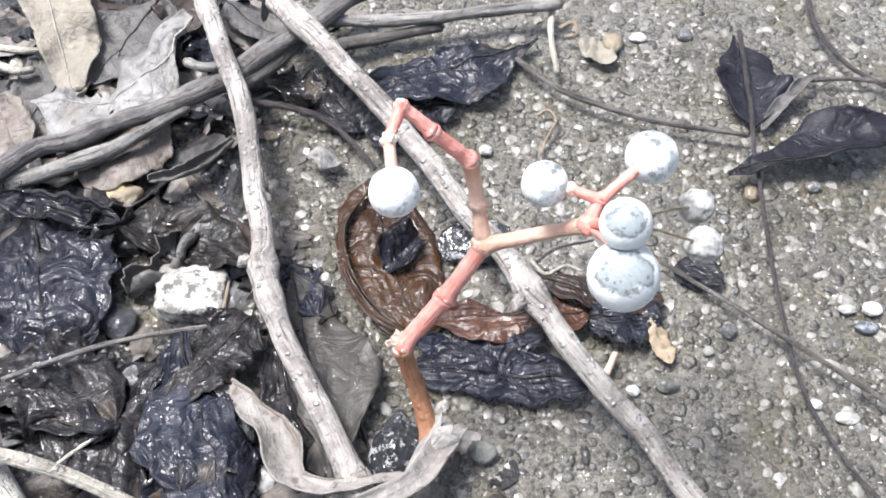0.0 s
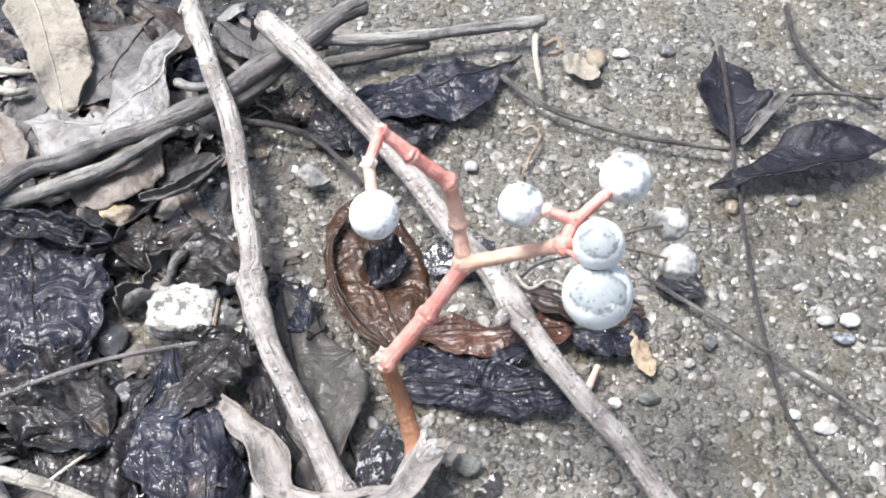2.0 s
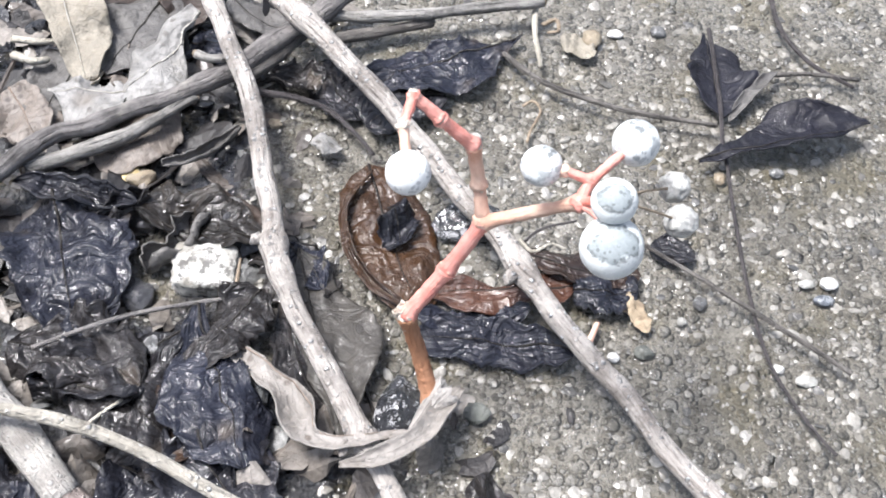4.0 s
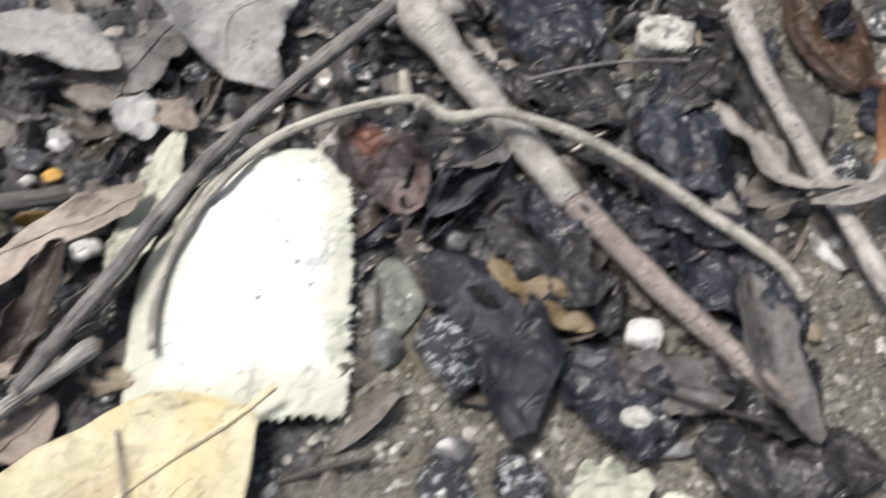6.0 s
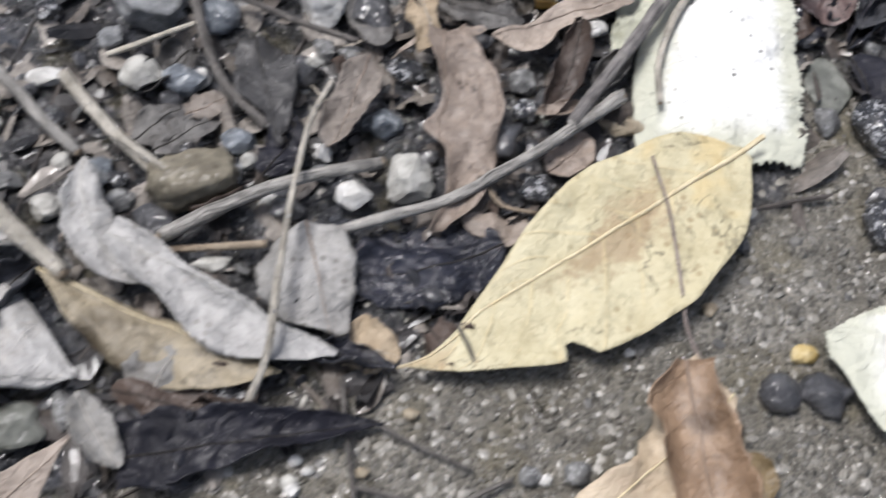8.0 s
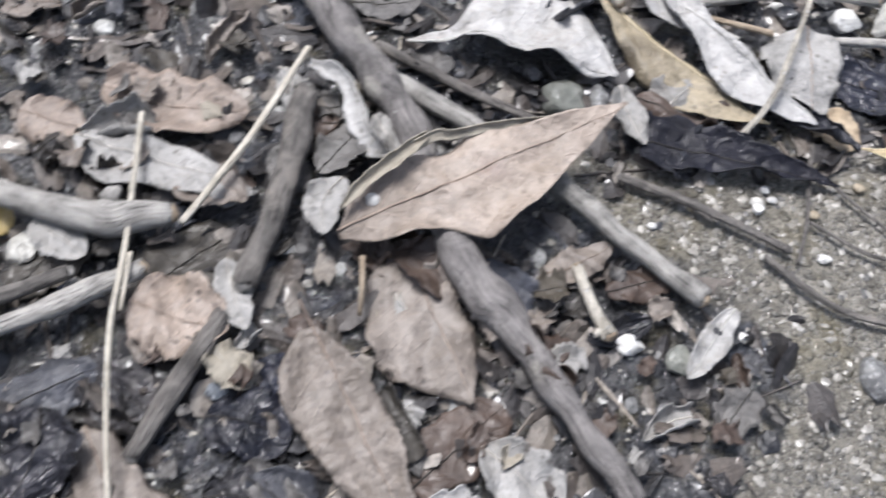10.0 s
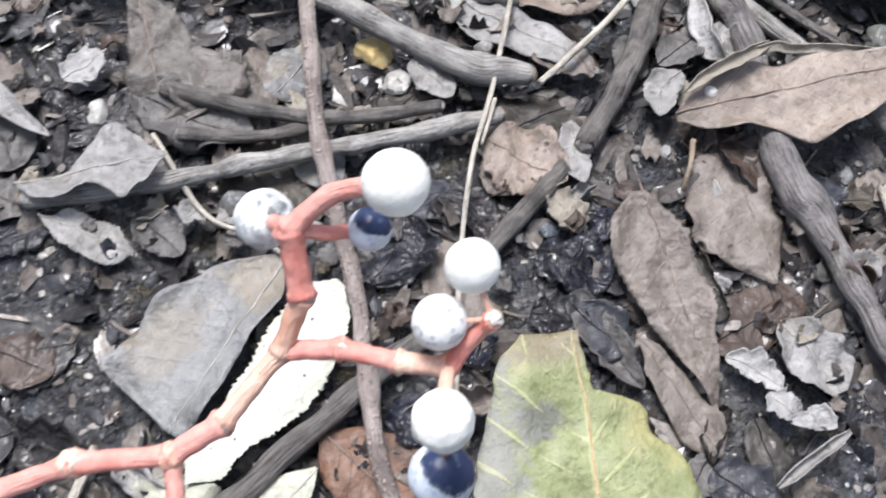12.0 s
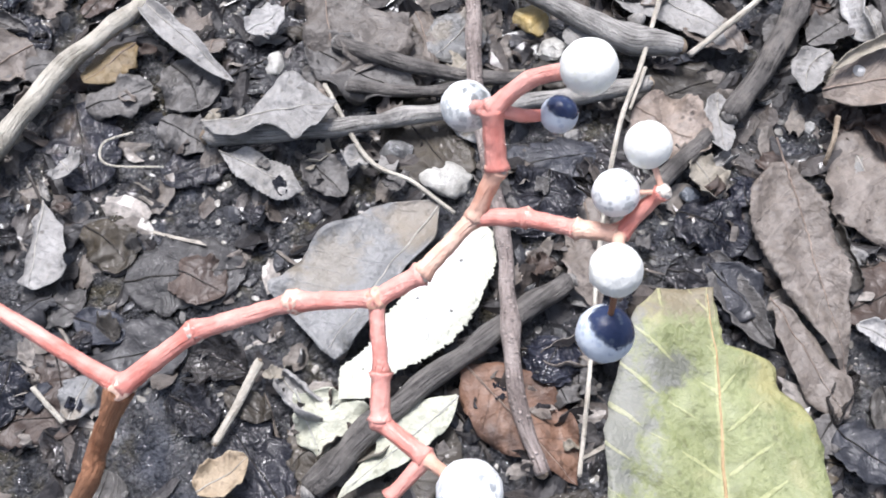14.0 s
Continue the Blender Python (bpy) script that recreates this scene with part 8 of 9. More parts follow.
pebble('stone_chip', 'wet black stone chip with white specks and painted glints', 'stone_black', -0.0070, 0.0442, 0.00473, 0.00549, 0.00355, 15, None, 0.50)
pebble('pebble', 'small yellowish pebble on the ground', 'stone_yellow', -0.0298, 0.0095, 0.00262, 0.00212, 0.00150, 15, None, 0.50)
pebble('stone_chip', 'dark wet stone chip in the soil', 'stone_dark', -0.0334, 0.0010, 0.00411, 0.00385, 0.00273, 15, None, 0.30)
pebble('stone_chip', 'dark wet stone chip in the soil', 'stone_dark', -0.0255, 0.0027, 0.00514, 0.00435, 0.00308, 15, None, 0.50)
pebble('pebble', 'smooth tan pebble on the ground', 'stone_tan', -0.0479, 0.0136, 0.00117, 0.00135, 0.00087, 15, None, 0.50)
chip('pebble', 'pale grey pebble on the ground', 'stone_pale', -0.1383, -0.0028, 0.00416, 0.00186, 0.00132, 15)
pebble('pebble', 'small orange pebble in dark grit', 'stone_orange', -0.0933, 0.0738, 0.00400, 0.00121, 0.00086, 15, None, 0.40)
chip('pebble', 'pale grey pebble on the ground', 'stone_pale', -0.0968, 0.0806, 0.00174, 0.00147, 0.00105, 16)
chip('pebble', 'small orange pebble in dark grit', 'stone_orange', -0.0929, 0.0825, 0.00204, 0.00160, 0.00114, 16)
chip('stone_chip', 'dark wet stone chip in the soil', 'stone_dark', -0.1293, 0.0116, 0.00404, 0.00321, 0.00227, 15)
chip('stone_chip', 'wet black stone chip with white specks and painted glints', 'stone_black', -0.1410, 0.0167, 0.00309, 0.00448, 0.00231, 15)
chip('stone_chip', 'dark wet stone chip in the soil', 'stone_dark', -0.1509, 0.0023, 0.00499, 0.00370, 0.00262, 15)
chip('pebble', 'small white angular pebble among the litter', 'stone_white', -0.0608, 0.0014, 0.00123, 0.00110, 0.00078, 15)
chip('pebble', 'mid grey pebble on the ground', 'stone_grey', -0.1776, 0.0606, 0.00347, 0.00306, 0.00217, 16)
chip('stone_chip', 'dark wet stone chip in the soil', 'stone_dark', -0.0984, 0.0844, 0.00352, 0.00248, 0.00176, 16)
chip('pebble', 'mid grey pebble on the ground', 'stone_grey', -0.1118, 0.0805, 0.00410, 0.00310, 0.00219, 16)
chip('pebble', 'smooth tan pebble on the ground', 'stone_tan', -0.0704, 0.0484, 0.00588, 0.00255, 0.00180, 15)
chip('stone_chip', 'dark wet stone chip in the soil', 'stone_dark', -0.0657, 0.0876, 0.00233, 0.00185, 0.00131, 16)
chip('stone_chip', 'dark wet stone chip in the soil', 'stone_dark', -0.1074, 0.0423, 0.00215, 0.00353, 0.00161, 15)
pebble('stone_chip', 'dark wet stone chip in the soil', 'stone_dark', -0.0929, 0.0379, 0.00476, 0.00503, 0.00357, 15, None, 0.50)
pebble('pebble', 'small white angular pebble among the litter', 'stone_white', -0.1744, -0.0900, 0.00155, 0.00162, 0.00116, 23, 0.0105, 0.10)
pebble('pebble', 'greenish grey flat stone in the ground', 'stone_green', -0.1586, -0.0405, 0.00517, 0.00518, 0.00371, 24, None, 0.50)
chip('pebble', 'mid grey pebble on the ground', 'stone_grey', -0.1526, -0.0360, 0.00260, 0.00427, 0.00195, 24)
chip('pebble', 'small white angular pebble among the litter', 'stone_white', -0.1185, -0.0816, 0.00323, 0.00272, 0.00195, 26)
chip('pebble', 'greenish grey flat stone in the ground', 'stone_green', -0.1088, -0.0788, 0.00353, 0.00337, 0.00241, 26)
pebble('pebble', 'mid grey pebble on the ground', 'stone_grey', -0.0751, -0.0587, 0.00290, 0.00465, 0.00217, 41, None, 0.20)
pebble('pebble', 'blue-grey pebble among the litter', 'stone_blue', -0.0743, -0.0352, 0.00232, 0.00231, 0.00165, 26, None, 0.30)
chip('pebble', 'small white angular pebble among the litter', 'stone_white', -0.0706, -0.0254, 0.00134, 0.00129, 0.00092, 26)
chip('pebble', 'small white angular pebble among the litter', 'stone_white', -0.0947, -0.0408, 0.00166, 0.00093, 0.00066, 26)
chip('pebble', 'small white angular pebble among the litter', 'stone_white', -0.1115, -0.0385, 0.00158, 0.00153, 0.00110, 26)
chip('pebble', 'small white angular pebble among the litter', 'stone_white', -0.1006, -0.0664, 0.00148, 0.00133, 0.00095, 26)
chip('stone_chip', 'dark wet stone chip in the soil', 'stone_dark', -0.0701, -0.0313, 0.00249, 0.00232, 0.00166, 26)
chip('pebble', 'small white angular pebble among the litter', 'stone_white', -0.1099, -0.0346, 0.00136, 0.00107, 0.00076, 26)
pebble('pebble', 'mid grey pebble on the ground', 'stone_grey', -0.0637, -0.0544, 0.00369, 0.00447, 0.00277, 26, None, 0.50)
chip('stone_chip', 'dark wet stone chip in the soil', 'stone_dark', -0.0519, -0.0464, 0.00425, 0.00444, 0.00318, 26)
chip('pebble', 'pale grey pebble on the ground', 'stone_pale', -0.1911, 0.0116, 0.00511, 0.00353, 0.00252, 20)
chip('pebble', 'small white angular pebble among the litter', 'stone_white', -0.1836, 0.0263, 0.00500, 0.00262, 0.00187, 20)
chip('pebble', 'mid grey pebble on the ground', 'stone_grey', -0.1813, 0.0023, 0.00465, 0.00273, 0.00196, 19)
chip('pebble', 'pale grey pebble on the ground', 'stone_pale', -0.1667, 0.0325, 0.00419, 0.00226, 0.00161, 20)
chip('pebble', 'small white angular pebble among the litter', 'stone_white', -0.1555, 0.0347, 0.00359, 0.00313, 0.00224, 20)
chip('pebble', 'blue-grey pebble among the litter', 'stone_blue', -0.1656, 0.0095, 0.00286, 0.00366, 0.00214, 19)
chip('pebble', 'pale grey pebble on the ground', 'stone_pale', -0.1711, -0.0004, 0.00337, 0.00353, 0.00253, 19)
chip('pebble', 'mid grey pebble on the ground', 'stone_grey', -0.1589, 0.0048, 0.00339, 0.00296, 0.00212, 19)
chip('pebble', 'pale grey pebble on the ground', 'stone_pale', -0.1729, 0.0093, 0.00229, 0.00216, 0.00155, 19)
chip('stone_chip', 'dark wet stone chip in the soil', 'stone_dark', -0.1582, 0.0283, 0.00355, 0.00310, 0.00222, 20)
pebble('pebble', 'pale grey pebble on the ground', 'stone_pale', -0.1122, -0.0372, 0.00172, 0.00138, 0.00098, 18, None, 0.40)
pebble('pebble', 'small white angular pebble among the litter', 'stone_white', -0.0945, -0.0402, 0.00169, 0.00094, 0.00067, 18, None, 0.40)
pebble('pebble', 'small white angular pebble among the litter', 'stone_white', -0.1124, -0.0334, 0.00122, 0.00107, 0.00076, 19, None, 0.40)
pebble('pebble', 'pale grey pebble on the ground', 'stone_pale', -0.1047, -0.0476, 0.00147, 0.00103, 0.00074, 18, None, 0.40)
pebble('pebble', 'mid grey pebble on the ground', 'stone_grey', -0.0734, -0.0255, 0.00204, 0.00192, 0.00137, 18, None, 0.40)
pebble('pebble', 'blue-grey pebble among the litter', 'stone_blue', -0.0744, -0.0345, 0.00180, 0.00257, 0.00135, 18, None, 0.40)
pebble('pebble', 'mid grey pebble on the ground', 'stone_grey', -0.0656, -0.0229, 0.00255, 0.00235, 0.00168, 18, None, 0.40)
pebble('pebble', 'small white angular pebble among the litter', 'stone_white', -0.1277, -0.0557, 0.00107, 0.00082, 0.00059, 18, None, 0.40)
pebble('pebble', 'smooth tan pebble on the ground', 'stone_tan', -0.0958, -0.0204, 0.00156, 0.00120, 0.00086, 19, None, 0.40)
pebble('pebble', 'smooth tan pebble on the ground', 'stone_tan', -0.1010, -0.0324, 0.00132, 0.00106, 0.00076, 18, None, 0.40)
pebble('pebble', 'smooth tan pebble on the ground', 'stone_tan', -0.0478, 0.0143, 0.00142, 0.00115, 0.00082, 19, None, 0.40)
pebble('pebble', 'pale grey pebble on the ground', 'stone_pale', -0.1852, -0.0482, 0.00204, 0.00128, 0.00092, 19, None, 0.40)
chip('pebble', 'small yellowish pebble on the ground', 'stone_yellow', -0.2344, -0.1338, 0.00495, 0.00492, 0.00348, 48)
chip('pebble', 'pale grey pebble on the ground', 'stone_pale', -0.2250, -0.1350, 0.00427, 0.00388, 0.00275, 48)
chip('pebble', 'mid grey pebble on the ground', 'stone_grey', -0.2217, -0.1290, 0.00368, 0.00390, 0.00276, 48)
chip('pebble', 'mid grey pebble on the ground', 'stone_grey', -0.2246, -0.1807, 0.00463, 0.00351, 0.00251, 53)
pebble('pebble', 'pale grey pebble on the ground', 'stone_pale', -0.2121, -0.1760, 0.00685, 0.00556, 0.00178, 53, None, 0.50)
chip('pebble', 'blue-grey pebble among the litter', 'stone_blue', -0.1764, -0.1356, 0.00312, 0.00223, 0.00159, 53)
chip('pebble', 'pale grey pebble on the ground', 'stone_pale', -0.2347, -0.1339, 0.00478, 0.00358, 0.00256, 53)
chip('pebble', 'small yellowish pebble on the ground', 'stone_yellow', -0.1046, -0.1431, 0.00164, 0.00149, 0.00107, 49)
pebble('pebble', 'pale grey pebble on the ground', 'stone_pale', -0.2617, -0.1897, 0.00255, 0.00340, 0.00191, 50, None, 0.50)

cluster_one = new("berry_cluster")
cluster_one.location = (0.0455, 0.1089, 0.0050)
tagged(cluster_one, 'cluster of white-bloomed berries on a red jointed stalk', "berries")
stalk_part(cluster_one, [(0.0455, 0.1089, 0.0050), (0.0434, 0.1134, 0.0110), (0.0413, 0.1155, 0.0190)], 0.00142, 0.00116, 'stalk_brown')
stalk_part(cluster_one, [(0.0413, 0.1155, 0.0190), (0.0468, 0.1189, 0.0260)], 0.00116, 0.00112, 'stalk_red')
stalk_part(cluster_one, [(0.0468, 0.1189, 0.0260), (0.0514, 0.1223, 0.0330)], 0.00112, 0.00109, 'stalk_red')
stalk_part(cluster_one, [(0.0514, 0.1223, 0.0330), (0.0505, 0.1248, 0.0380)], 0.00109, 0.00088, 'stalk_pale')
stalk_part(cluster_one, [(0.0505, 0.1248, 0.0380), (0.0494, 0.1257, 0.0450)], 0.00098, 0.00094, 'stalk_pale')
stalk_part(cluster_one, [(0.0494, 0.1257, 0.0450), (0.0450, 0.1255, 0.0500)], 0.00094, 0.00082, 'stalk_red')
stalk_part(cluster_one, [(0.0450, 0.1255, 0.0500), (0.0417, 0.1264, 0.0530)], 0.00082, 0.00073, 'stalk_red')
stalk_part(cluster_one, [(0.0417, 0.1264, 0.0530), (0.0406, 0.1224, 0.0520)], 0.00073, 0.00064, 'stalk_red')
stalk_part(cluster_one, [(0.0406, 0.1224, 0.0520), (0.0414, 0.1176, 0.0490)], 0.00064, 0.00072, 'stalk_pale')
stalk_part(cluster_one, [(0.0514, 0.1223, 0.0330), (0.0568, 0.1204, 0.0380), (0.0626, 0.1172, 0.0450)], 0.00100, 0.00082, 'stalk_pale')
stalk_part(cluster_one, [(0.0626, 0.1172, 0.0450), (0.0637, 0.1191, 0.0470)], 0.00098, 0.00073, 'stalk_red')
stalk_part(cluster_one, [(0.0637, 0.1191, 0.0470), (0.0668, 0.1218, 0.0480), (0.0695, 0.1246, 0.0480)], 0.00065, 0.00066, 'stalk_red')
stalk_part(cluster_one, [(0.0637, 0.1191, 0.0470), (0.0604, 0.1197, 0.0480), (0.0576, 0.1203, 0.0480)], 0.00065, 0.00048, 'stalk_red')
stalk_part(cluster_one, [(0.0626, 0.1172, 0.0450), (0.0658, 0.1138, 0.0500)], 0.00073, 0.00061, 'stalk_red')
stalk_part(cluster_one, [(0.0626, 0.1172, 0.0450), (0.0646, 0.1145, 0.0460), (0.0661, 0.1107, 0.0450)], 0.00073, 0.00062, 'stalk_red')
stalk_part(cluster_one, [(0.0658, 0.1138, 0.0500), (0.0705, 0.1200, 0.0440), (0.0763, 0.1249, 0.0390)], 0.00018, 0.00017, 'bark_tan')
stalk_part(cluster_one, [(0.0658, 0.1138, 0.0500), (0.0709, 0.1174, 0.0440), (0.0766, 0.1194, 0.0390)], 0.00018, 0.00016, 'bark_tan')
node_part(cluster_one, (0.0413, 0.1155, 0.0190), 0.00138, 'node_white')
sheath_part(cluster_one, [(0.0419, 0.1147, 0.0170), (0.0411, 0.1155, 0.0186), (0.0405, 0.1160, 0.0200)], 0.00105, 0.00145, 'node_white', 0.7)
sheath_part(cluster_one, [(0.0422, 0.1018, 0.0060), (0.0438, 0.1050, 0.0058), (0.0458, 0.1078, 0.0062), (0.0474, 0.1094, 0.0070)], 0.0008, 0.0027, 'sheath_grey', 0.9)
node_part(cluster_one, (0.0468, 0.1189, 0.0260), 0.00130, 'stalk_pale')
node_part(cluster_one, (0.0514, 0.1223, 0.0330), 0.00142, 'stalk_pale')
node_part(cluster_one, (0.0505, 0.1248, 0.0380), 0.00107, 'node_white')
node_part(cluster_one, (0.0494, 0.1257, 0.0450), 0.00110, 'node_white')
node_part(cluster_one, (0.0450, 0.1255, 0.0500), 0.00091, 'node_white')
node_part(cluster_one, (0.0417, 0.1264, 0.0530), 0.00083, 'node_white')
node_part(cluster_one, (0.0406, 0.1224, 0.0520), 0.00089, 'node_white')
node_part(cluster_one, (0.0626, 0.1172, 0.0450), 0.00120, 'stalk_red')
node_part(cluster_one, (0.0604, 0.1197, 0.0480), 0.00082, 'stalk_pale')
berry_part(cluster_one, (0.0414, 0.1176, 0.0490), 0.00276, 'berry_white', 0.02, (0.0406, 0.1224, 0.0520))
berry_part(cluster_one, (0.0576, 0.1203, 0.0480), 0.00256, 'berry_spotted', 0.02, (0.0604, 0.1197, 0.0480))
berry_part(cluster_one, (0.0695, 0.1246, 0.0480), 0.00298, 'berry_spotted', 0.02, (0.0668, 0.1218, 0.0480))
berry_part(cluster_one, (0.0658, 0.1138, 0.0500), 0.00279, 'berry_worn', 0.02)
berry_part(cluster_one, (0.0661, 0.1107, 0.0450), 0.00387, 'berry_worn', 0.02)
berry_part(cluster_one, (0.0763, 0.1249, 0.0390), 0.00205, 'berry_dry', 0.16, (0.0658, 0.1138, 0.0500))
berry_part(cluster_one, (0.0766, 0.1194, 0.0390), 0.00215, 'berry_dry', 0.14, (0.0658, 0.1138, 0.0500))

cluster_two = new("berry_cluster")
cluster_two.location = (-0.1650, -0.3150, 0.0000)
tagged(cluster_two, 'cluster of white and blue berries on branching red stalks', "berries")
stalk_part(cluster_two, [(-0.1650, -0.3150, 0.0000), (-0.1717, -0.2840, 0.0450), (-0.1624, -0.2609, 0.0900), (-0.1632, -0.2550, 0.0980), (-0.1638, -0.2493, 0.1060)], 0.00123, 0.00109, 'stalk_brown')
stalk_part(cluster_two, [(-0.1638, -0.2493, 0.1060), (-0.1708, -0.2522, 0.1060), (-0.1784, -0.2554, 0.1060), (-0.1901, -0.2607, 0.1040)], 0.00087, 0.00081, 'stalk_red')
stalk_part(cluster_two, [(-0.1638, -0.2493, 0.1060), (-0.1631, -0.2404, 0.1090)], 0.00109, 0.00094, 'stalk_red')
stalk_part(cluster_two, [(-0.1631, -0.2404, 0.1090), (-0.1589, -0.2311, 0.1110)], 0.00094, 0.00086, 'stalk_red')
stalk_part(cluster_two, [(-0.1589, -0.2311, 0.1110), (-0.1535, -0.2249, 0.1130)], 0.00094, 0.00084, 'stalk_red')
stalk_part(cluster_two, [(-0.1535, -0.2249, 0.1130), (-0.1523, -0.2204, 0.1150)], 0.00091, 0.00096, 'stalk_red')
stalk_part(cluster_two, [(-0.1523, -0.2204, 0.1150), (-0.1532, -0.2134, 0.1170)], 0.00090, 0.00083, 'stalk_pale')
stalk_part(cluster_two, [(-0.1532, -0.2134, 0.1170), (-0.1543, -0.2100, 0.1210)], 0.00090, 0.00088, 'stalk_pale')
stalk_part(cluster_two, [(-0.1543, -0.2100, 0.1210), (-0.1577, -0.2081, 0.1250)], 0.00095, 0.00105, 'stalk_red')
stalk_part(cluster_two, [(-0.1577, -0.2081, 0.1250), (-0.1566, -0.2046, 0.1280), (-0.1526, -0.2019, 0.1320)], 0.00086, 0.00074, 'stalk_red')
stalk_part(cluster_two, [(-0.1577, -0.2081, 0.1250), (-0.1620, -0.2077, 0.1200)], 0.00079, 0.00064, 'stalk_red')
stalk_part(cluster_two, [(-0.1577, -0.2081, 0.1250), (-0.1558, -0.2056, 0.1240), (-0.1541, -0.2031, 0.1240)], 0.00066, 0.00053, 'stalk_red')
stalk_part(cluster_two, [(-0.1535, -0.2249, 0.1130), (-0.1482, -0.2283, 0.1100)], 0.00077, 0.00077, 'stalk_red')
stalk_part(cluster_two, [(-0.1482, -0.2283, 0.1100), (-0.1450, -0.2309, 0.1080)], 0.00091, 0.00098, 'stalk_red')
stalk_part(cluster_two, [(-0.1450, -0.2309, 0.1080), (-0.1394, -0.2295, 0.1080)], 0.00084, 0.00090, 'stalk_red')
stalk_part(cluster_two, [(-0.1394, -0.2295, 0.1080), (-0.1337, -0.2287, 0.1120)], 0.00069, 0.00059, 'stalk_pale')
stalk_part(cluster_two, [(-0.1394, -0.2295, 0.1080), (-0.1389, -0.2342, 0.1060)], 0.00082, 0.00069, 'stalk_red')
stalk_part(cluster_two, [(-0.1532, -0.2134, 0.1170), (-0.1499, -0.2099, 0.1180)], 0.00083, 0.00088, 'stalk_red')
stalk_part(cluster_two, [(-0.1499, -0.2099, 0.1180), (-0.1455, -0.2077, 0.1200)], 0.00082, 0.00079, 'stalk_red')
stalk_part(cluster_two, [(-0.1455, -0.2077, 0.1200), (-0.1425, -0.2054, 0.1210)], 0.00086, 0.00084, 'stalk_pale')
stalk_part(cluster_two, [(-0.1425, -0.2054, 0.1210), (-0.1425, -0.2028, 0.1230), (-0.1421, -0.2015, 0.1250)], 0.00078, 0.00064, 'stalk_red')
stalk_part(cluster_two, [(-0.1421, -0.2015, 0.1250), (-0.1448, -0.2043, 0.1240)], 0.00024, 0.00025, 'stalk_pale')
stalk_part(cluster_two, [(-0.1421, -0.2015, 0.1250), (-0.1457, -0.2004, 0.1270)], 0.00029, 0.00024, 'stalk_pale')
stalk_part(cluster_two, [(-0.1425, -0.2054, 0.1210), (-0.1389, -0.2095, 0.1250)], 0.00059, 0.00055, 'stalk_pale')
stalk_part(cluster_two, [(-0.1389, -0.2095, 0.1250), (-0.1386, -0.2088, 0.1170), (-0.1378, -0.2098, 0.1130)], 0.00028, 0.00032, 'stalk_brown')
node_part(cluster_two, (-0.1631, -0.2404, 0.1090), 0.00114, 'node_white')
node_part(cluster_two, (-0.1589, -0.2311, 0.1110), 0.00126, 'stalk_pale')
node_part(cluster_two, (-0.1638, -0.2493, 0.1060), 0.00134, 'stalk_pale')
node_part(cluster_two, (-0.1535, -0.2249, 0.1130), 0.00116, 'stalk_pale')
node_part(cluster_two, (-0.1523, -0.2204, 0.1150), 0.00096, 'node_white')
node_part(cluster_two, (-0.1543, -0.2100, 0.1210), 0.00094, 'node_white')
node_part(cluster_two, (-0.1499, -0.2099, 0.1180), 0.00095, 'stalk_pale')
node_part(cluster_two, (-0.1421, -0.2015, 0.1250), 0.00076, 'node_white')
node_part(cluster_two, (-0.1450, -0.2309, 0.1080), 0.00103, 'stalk_red')
node_part(cluster_two, (-0.1394, -0.2295, 0.1080), 0.00095, 'stalk_red')
node_part(cluster_two, (-0.1455, -0.2077, 0.1200), 0.00085, 'node_white')
berry_part(cluster_two, (-0.1620, -0.2077, 0.1200), 0.00250, 'berry_spotted', 0.02, (-0.1577, -0.2081, 0.1250))
berry_part(cluster_two, (-0.1526, -0.2019, 0.1320), 0.00246, 'berry_cream', 0.02)
berry_part(cluster_two, (-0.1541, -0.2031, 0.1240), 0.00175, 'berry_blue', 0.02, (-0.1558, -0.2056, 0.1240))
berry_part(cluster_two, (-0.1457, -0.2004, 0.1270), 0.00209, 'berry_cream', 0.02)
berry_part(cluster_two, (-0.1448, -0.2043, 0.1240), 0.00212, 'berry_white', 0.02, (-0.1421, -0.2015, 0.1250))
berry_part(cluster_two, (-0.1389, -0.2095, 0.1250), 0.00226, 'berry_cream', 0.05)
berry_part(cluster_two, (-0.1378, -0.2098, 0.1130), 0.00274, 'berry_blue', 0.02, (-0.1441, -0.2074, 0.1190))
berry_part(cluster_two, (-0.1337, -0.2287, 0.1120), 0.00300, 'berry_white', 0.03, (-0.1394, -0.2295, 0.1080))

# where the largest leaves lie: x, y, radius
LARGE_LEAVES = [(-0.057, 0.032, 0.013), (-0.071, 0.013, 0.014), (-0.085, -0.004, 0.009), (-0.054, 0.081, 0.013), (-0.054, 0.068, 0.016), (-0.053, 0.055, 0.017), (0.014, 0.025, 0.017), (0.000, 0.017, 0.015), (-0.014, 0.010, 0.014), (-0.186, -0.044, 0.004), (-0.178, -0.031, 0.012), (-0.166, -0.025, 0.011), (-0.170, -0.086, 0.007), (-0.158, -0.072, 0.010), (-0.150, -0.056, 0.006), (-0.049, -0.015, 0.008), (-0.054, -0.029, 0.010), (-0.064, -0.041, 0.008), (-0.207, -0.191, 0.007), (-0.206, -0.203, 0.010), (-0.202, -0.214, 0.010), (-0.192, -0.188, 0.007), (-0.186, -0.201, 0.007), (-0.184, -0.214, 0.005), (-0.106, -0.192, 0.017), (-0.125, -0.178, 0.020), (-0.144, -0.165, 0.015), (0.016, 0.116, 0.004), (0.025, 0.108, 0.004), (0.033, 0.100, 0.004)]


